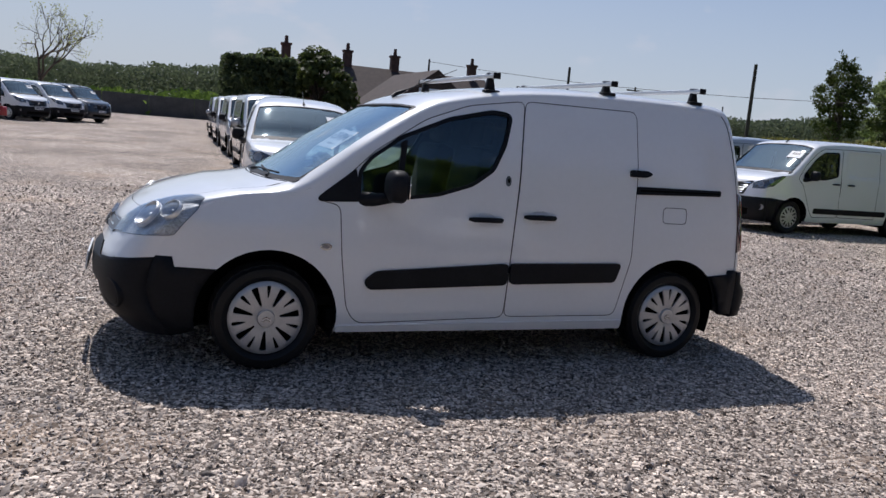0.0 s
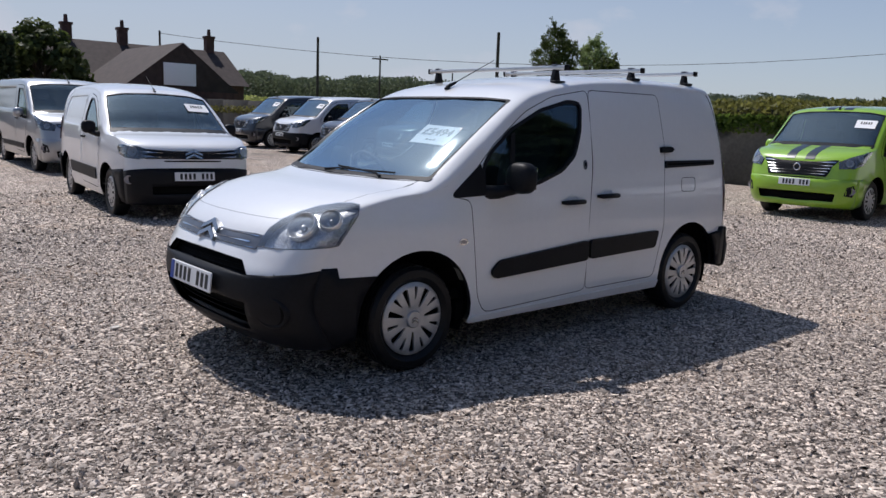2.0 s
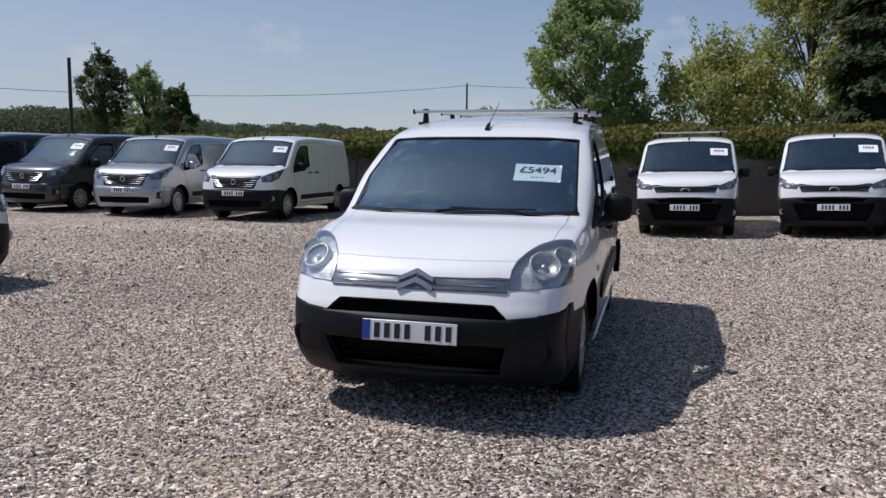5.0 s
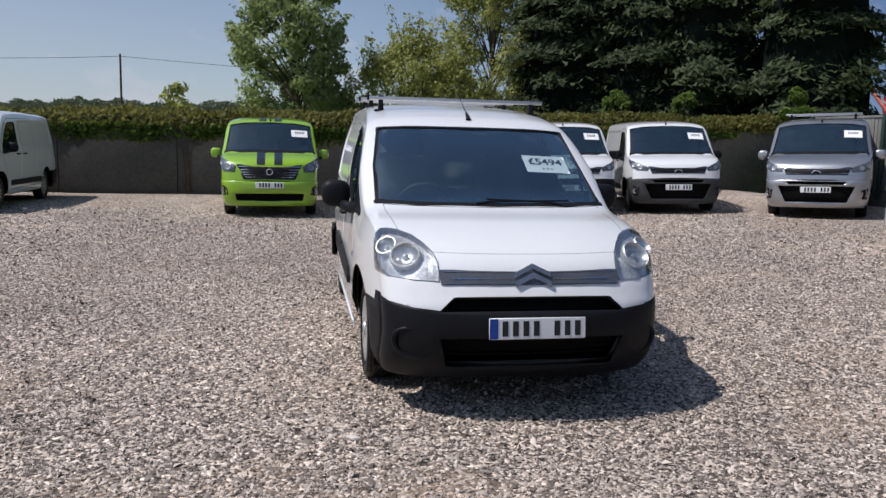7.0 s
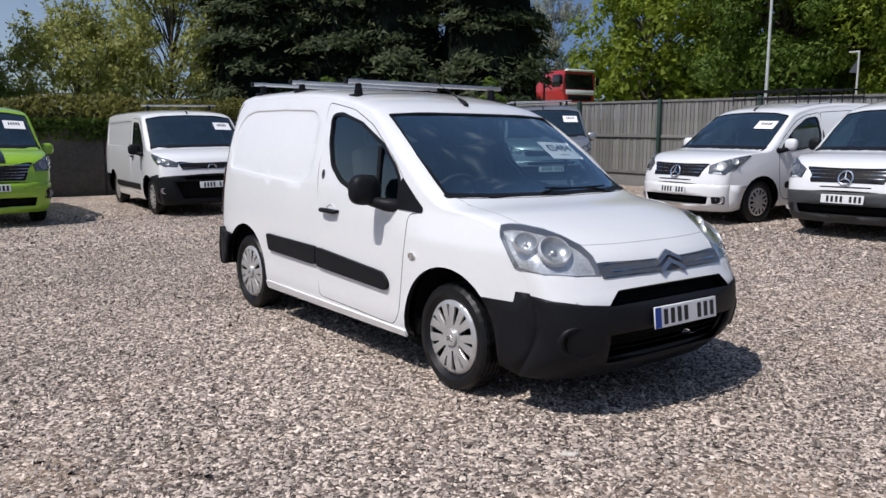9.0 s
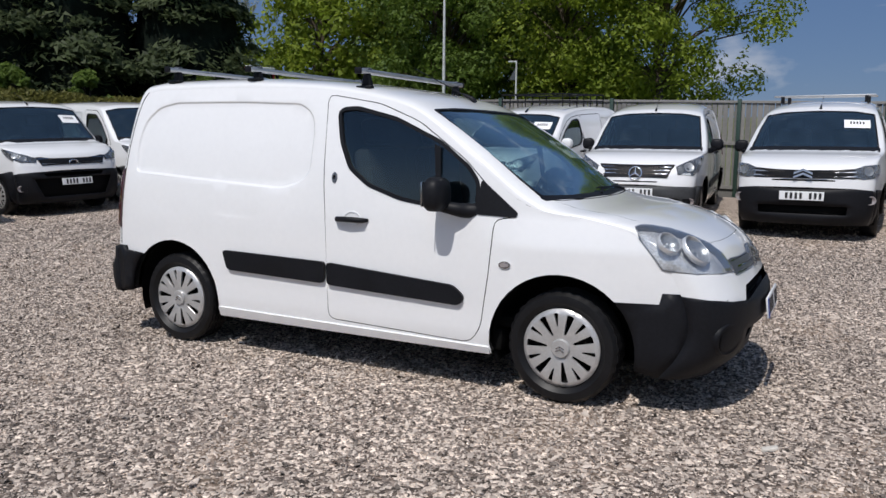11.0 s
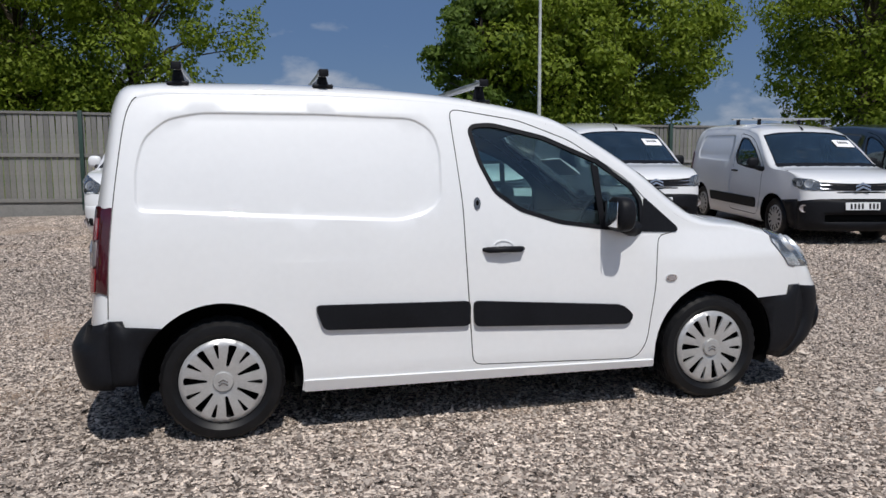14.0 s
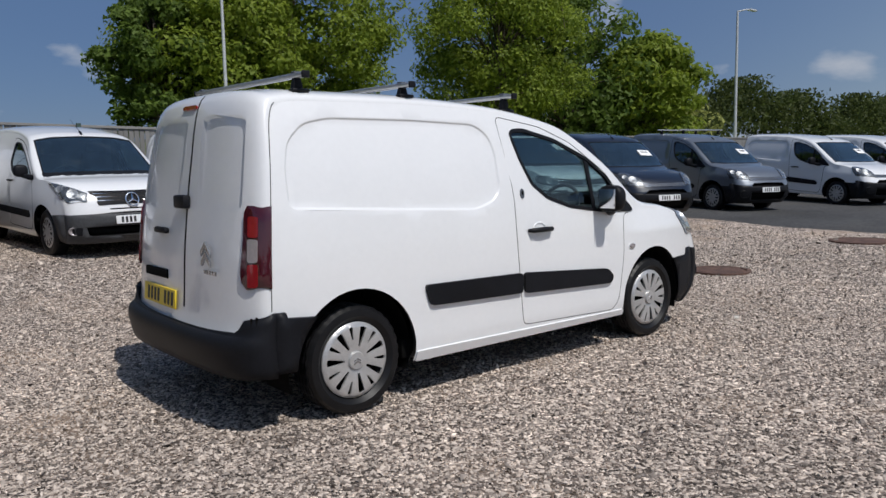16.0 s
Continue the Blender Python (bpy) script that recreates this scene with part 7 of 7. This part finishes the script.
# bank with the road beyond the fence


def bank_z(X, Y):
    return .2 + 1.75 * np.clip((Y - 12.5) / 10, 0, 1.3) ** 1.1 + .06 * np.sin(X * .7) * np.sin(Y)


bank_x = np.concatenate([np.arange(-60, 140, 4.0)])
bank_y = np.array([12.2, 15, 18, 20, 22, 24, 40, 60])
grid("grass_bank", bank_x, bank_y, bank_z, GRASS_M, "grassy bank rising beyond the fence", "bank")


def red_truck(x, y, z, heading):
    root = thing("truck", pose(x, y, z, 0, 0, heading), "red skip loader truck with folded lifting arms beyond the fence", "truck")
    bm = bmesh.new()
    add_box(bm, (2.75, 0, 1.85), (1.9, 2.3, 2.1), .10)
    for v in bm.verts:
        if v.co.x > 3.2 and v.co.z > 1.9:
            v.co.x -= (v.co.z - 1.9) * .16
    part("cab", bm, RED, root)
    bm = bmesh.new()
    add_box(bm, (3.66, 0, 2.28), (.06, 2.05, .95), .02)
    for v in bm.verts:
        v.co.x -= (v.co.z - 1.9) * .16
    part("windscreen", bm, PRIVACY, root)
    box_part("sun_visor", (3.62, 0, 2.88), (.34, 2.1, .12), PAPER, root, .03, label="white sun visor")
    box_part("front_panel", (3.72, 0, 1.62), (.06, 2.1, .26), PAPER, root, .02, label="white front panel")
    box_part("front_grille", (3.72, 0, 1.28), (.05, 1.7, .30), PLASTIC, root, .02)
    box_part("bumper", (3.70, 0, .82), (.24, 2.35, .40), PAPER, root, .05, label="white bumper")
    for sg in (1, -1):
        box_part("cab_window", (2.95, sg * 1.14, 2.30), (.80, .05, .72), PRIVACY, root, .02)
        box_part("corner_trim", (3.58, sg * 1.12, 2.05), (.10, .10, 1.2), RED, root, .02)
        box_part("step", (2.75, sg * 1.10, .72), (1.0, .16, .30), PLASTIC, root, .02)
        box_part("mirror", (3.62, sg * 1.38, 2.30), (.10, .22, .50), PLASTIC, root, .03)
        tube_part("mirror_arm", [(3.45, sg * 1.12, 2.62), (3.60, sg * 1.36, 2.56)], .02, PLASTIC, root, 6)
        tube_part("lifting_arm", [(-.3, sg * 1.05, 1.15), (-1.0, sg * 1.05, 1.5), (-2.2, sg * 1.05, 2.4), (-2.7, sg * 1.05, 3.0)], [.15, .15, .12, .10], RUST_RED, root, 8)
        tube_part("ram", [(.6, sg * 1.05, 1.3), (-1.5, sg * 1.05, 1.95)], .07, ALU, root, 8)
        tube_part("frame_post", [(1.55, sg * .95, .9), (1.55, sg * .95, 2.95)], .09, PLASTIC, root, 8)
        box_part("side_rail", (-1.5, sg * 1.10, 1.12), (5.0, .10, .16), RUST_RED, root, .02)
        box_part("mudguard", (-1.6, sg * 1.02, 1.02), (2.4, .40, .06), RUST_RED, root, .02)
    box_part("chassis", (0, 0, .85), (7.2, 1.0, .3), PLASTIC, root, .02)
    box_part("skip", (-.3, 0, 1.75), (2.7, 1.75, 1.0), RED, root, .10)
    box_part("tool_box", (1.25, 0, 1.75), (.5, 2.1, 1.3), RED, root, .05)
    box_part("bed", (-1.6, 0, 1.1), (4.6, 2.1, .14), RUST_RED, root, .03)
    tube_part("hanging_chain", [(-2.7, -1.0, 3.0), (-1.6, -.9, 2.3), (-.9, -.8, 2.25)], .03, ALU, root, 6)
    for wx in (2.7, -1.1, -2.3):
        for sg in (1, -1):
            wheel(root, wx, sg * 1.0, .5, STRIP, False, .28, cap_r=.26)


def road_sign(x, y, z):
    """Post with a short arm and the grey back of a triangular sign."""
    root = thing("road_sign", pose(x, y, 1.0), "galvanised post with the grey back of a hanging sign", "road sign")
    tube_part("post", [(0, 0, 0), (0, 0, z - 1.0)], .05, GALV, root, 8)
    box_part("arm", (-.22, 0, z - 1.03), (.46, .08, .07), GALV, root, .01)
    V = [(-.04, dy, z - 1.35) for dy in (-.01, .01)] + [(-.04, dy, z - 2.0) for dy in (-.01, .01)] + [(-.40, dy, z - 1.95) for dy in (-.01, .01)]
    link("sign_plate", V, [(0, 2, 4), (1, 5, 3), (0, 1, 3, 2), (2, 3, 5, 4), (4, 5, 1, 0)], STRIP, root, False)


road_sign(-13.1, 34.0, 5.5)
red_truck(-31.4, 31.6, float(bank_z(-31.4, 31.6)) - .03, -7)


# tipper at the far end
def tipper(x, y, heading):
    root = thing("tipper_truck", pose(x, y, float(gz(x, y)), 0, 0, heading), "grey tipper truck with dark tail posts at the far end", "truck")
    box_part("chassis", (0, 0, .62), (5.2, .9, .22), PLASTIC, root, .02)
    box_part("bed", (-.9, 0, .86), (3.4, 2.0, .10), PLASTIC_GREY, root, .01)
    for sg in (1, -1):
        box_part("bed_side", (-.9, sg * .98, 1.35), (3.3, .06, .85), SILVER, root, .01)
        box_part("tail_post", (-2.6, sg * .98, 1.35), (.12, .10, 1.0), PLASTIC, root, .01)
        for wx in (1.6, -1.6):
            wheel(root, wx, sg * .85, .34, STRIP, False, .2, cap_r=.18)
    box_part("headboard", (.80, 0, 1.45), (.06, 1.9, 1.1), PLASTIC_GREY, root, .01)
    box_part("cab", (1.75, 0, 1.35), (1.5, 1.85, 1.5), WHITE, root, .18)
    box_part("rear_light", (-2.66, .8, .72), (.05, .3, .16), LENS_RED, root, .01)
    box_part("rear_light", (-2.66, -.8, .72), (.05, .3, .16), LENS_RED, root, .01)
    box_part("tow_hitch", (-2.75, 0, .45), (.3, .25, .4), RED, root, .03)


tipper(10.4, -34.2, 8)

# manhole covers
RUST = mat("rusty_iron", (0.10, 0.055, 0.04), 0.8, var=0.3, scale=10, bump=0.4, bump_scale=60)


def manhole(x, y, r):
    z = float(yard_z(x, y))
    root = thing("manhole_cover", pose(x, y, z), "round rusty iron manhole cover in the gravel", "manhole cover")
    V, F = lathe([(r, -.02), (r, .022), (r - .05, .026), (r - .055, .014), (r - .07, .014), (r - .075, .024), (.001, .024)], 32)
    link("cover", [(a, c, b) for a, b, c in V], F, RUST, root, True, "", 30)
    return root


manhole(4.85, .62, .36)
manhole(9.15, .7, .48)


def pale_stone(x, y, rot):
    root = thing("stone_slab", pose(x, y, 0, 0, 0, rot), "flat pale chip of stone lying on the gravel", "stone")
    bm = bmesh.new()
    vs = add_box(bm, (0, 0, .008), (.075, .038, .018), .005)
    for k, v in enumerate(vs):
        v.co.x += .012 * math.sin(v.co.y * 90 + 1)
        v.co.z += .004 * math.sin(v.co.x * 60)
    part("chip", bm, mat("pale_stone", (0.62, 0.58, 0.52), 0.8, var=0.1, scale=30, bump=0.3, bump_scale=90), root)


pale_stone(2.42, -.96, 30)
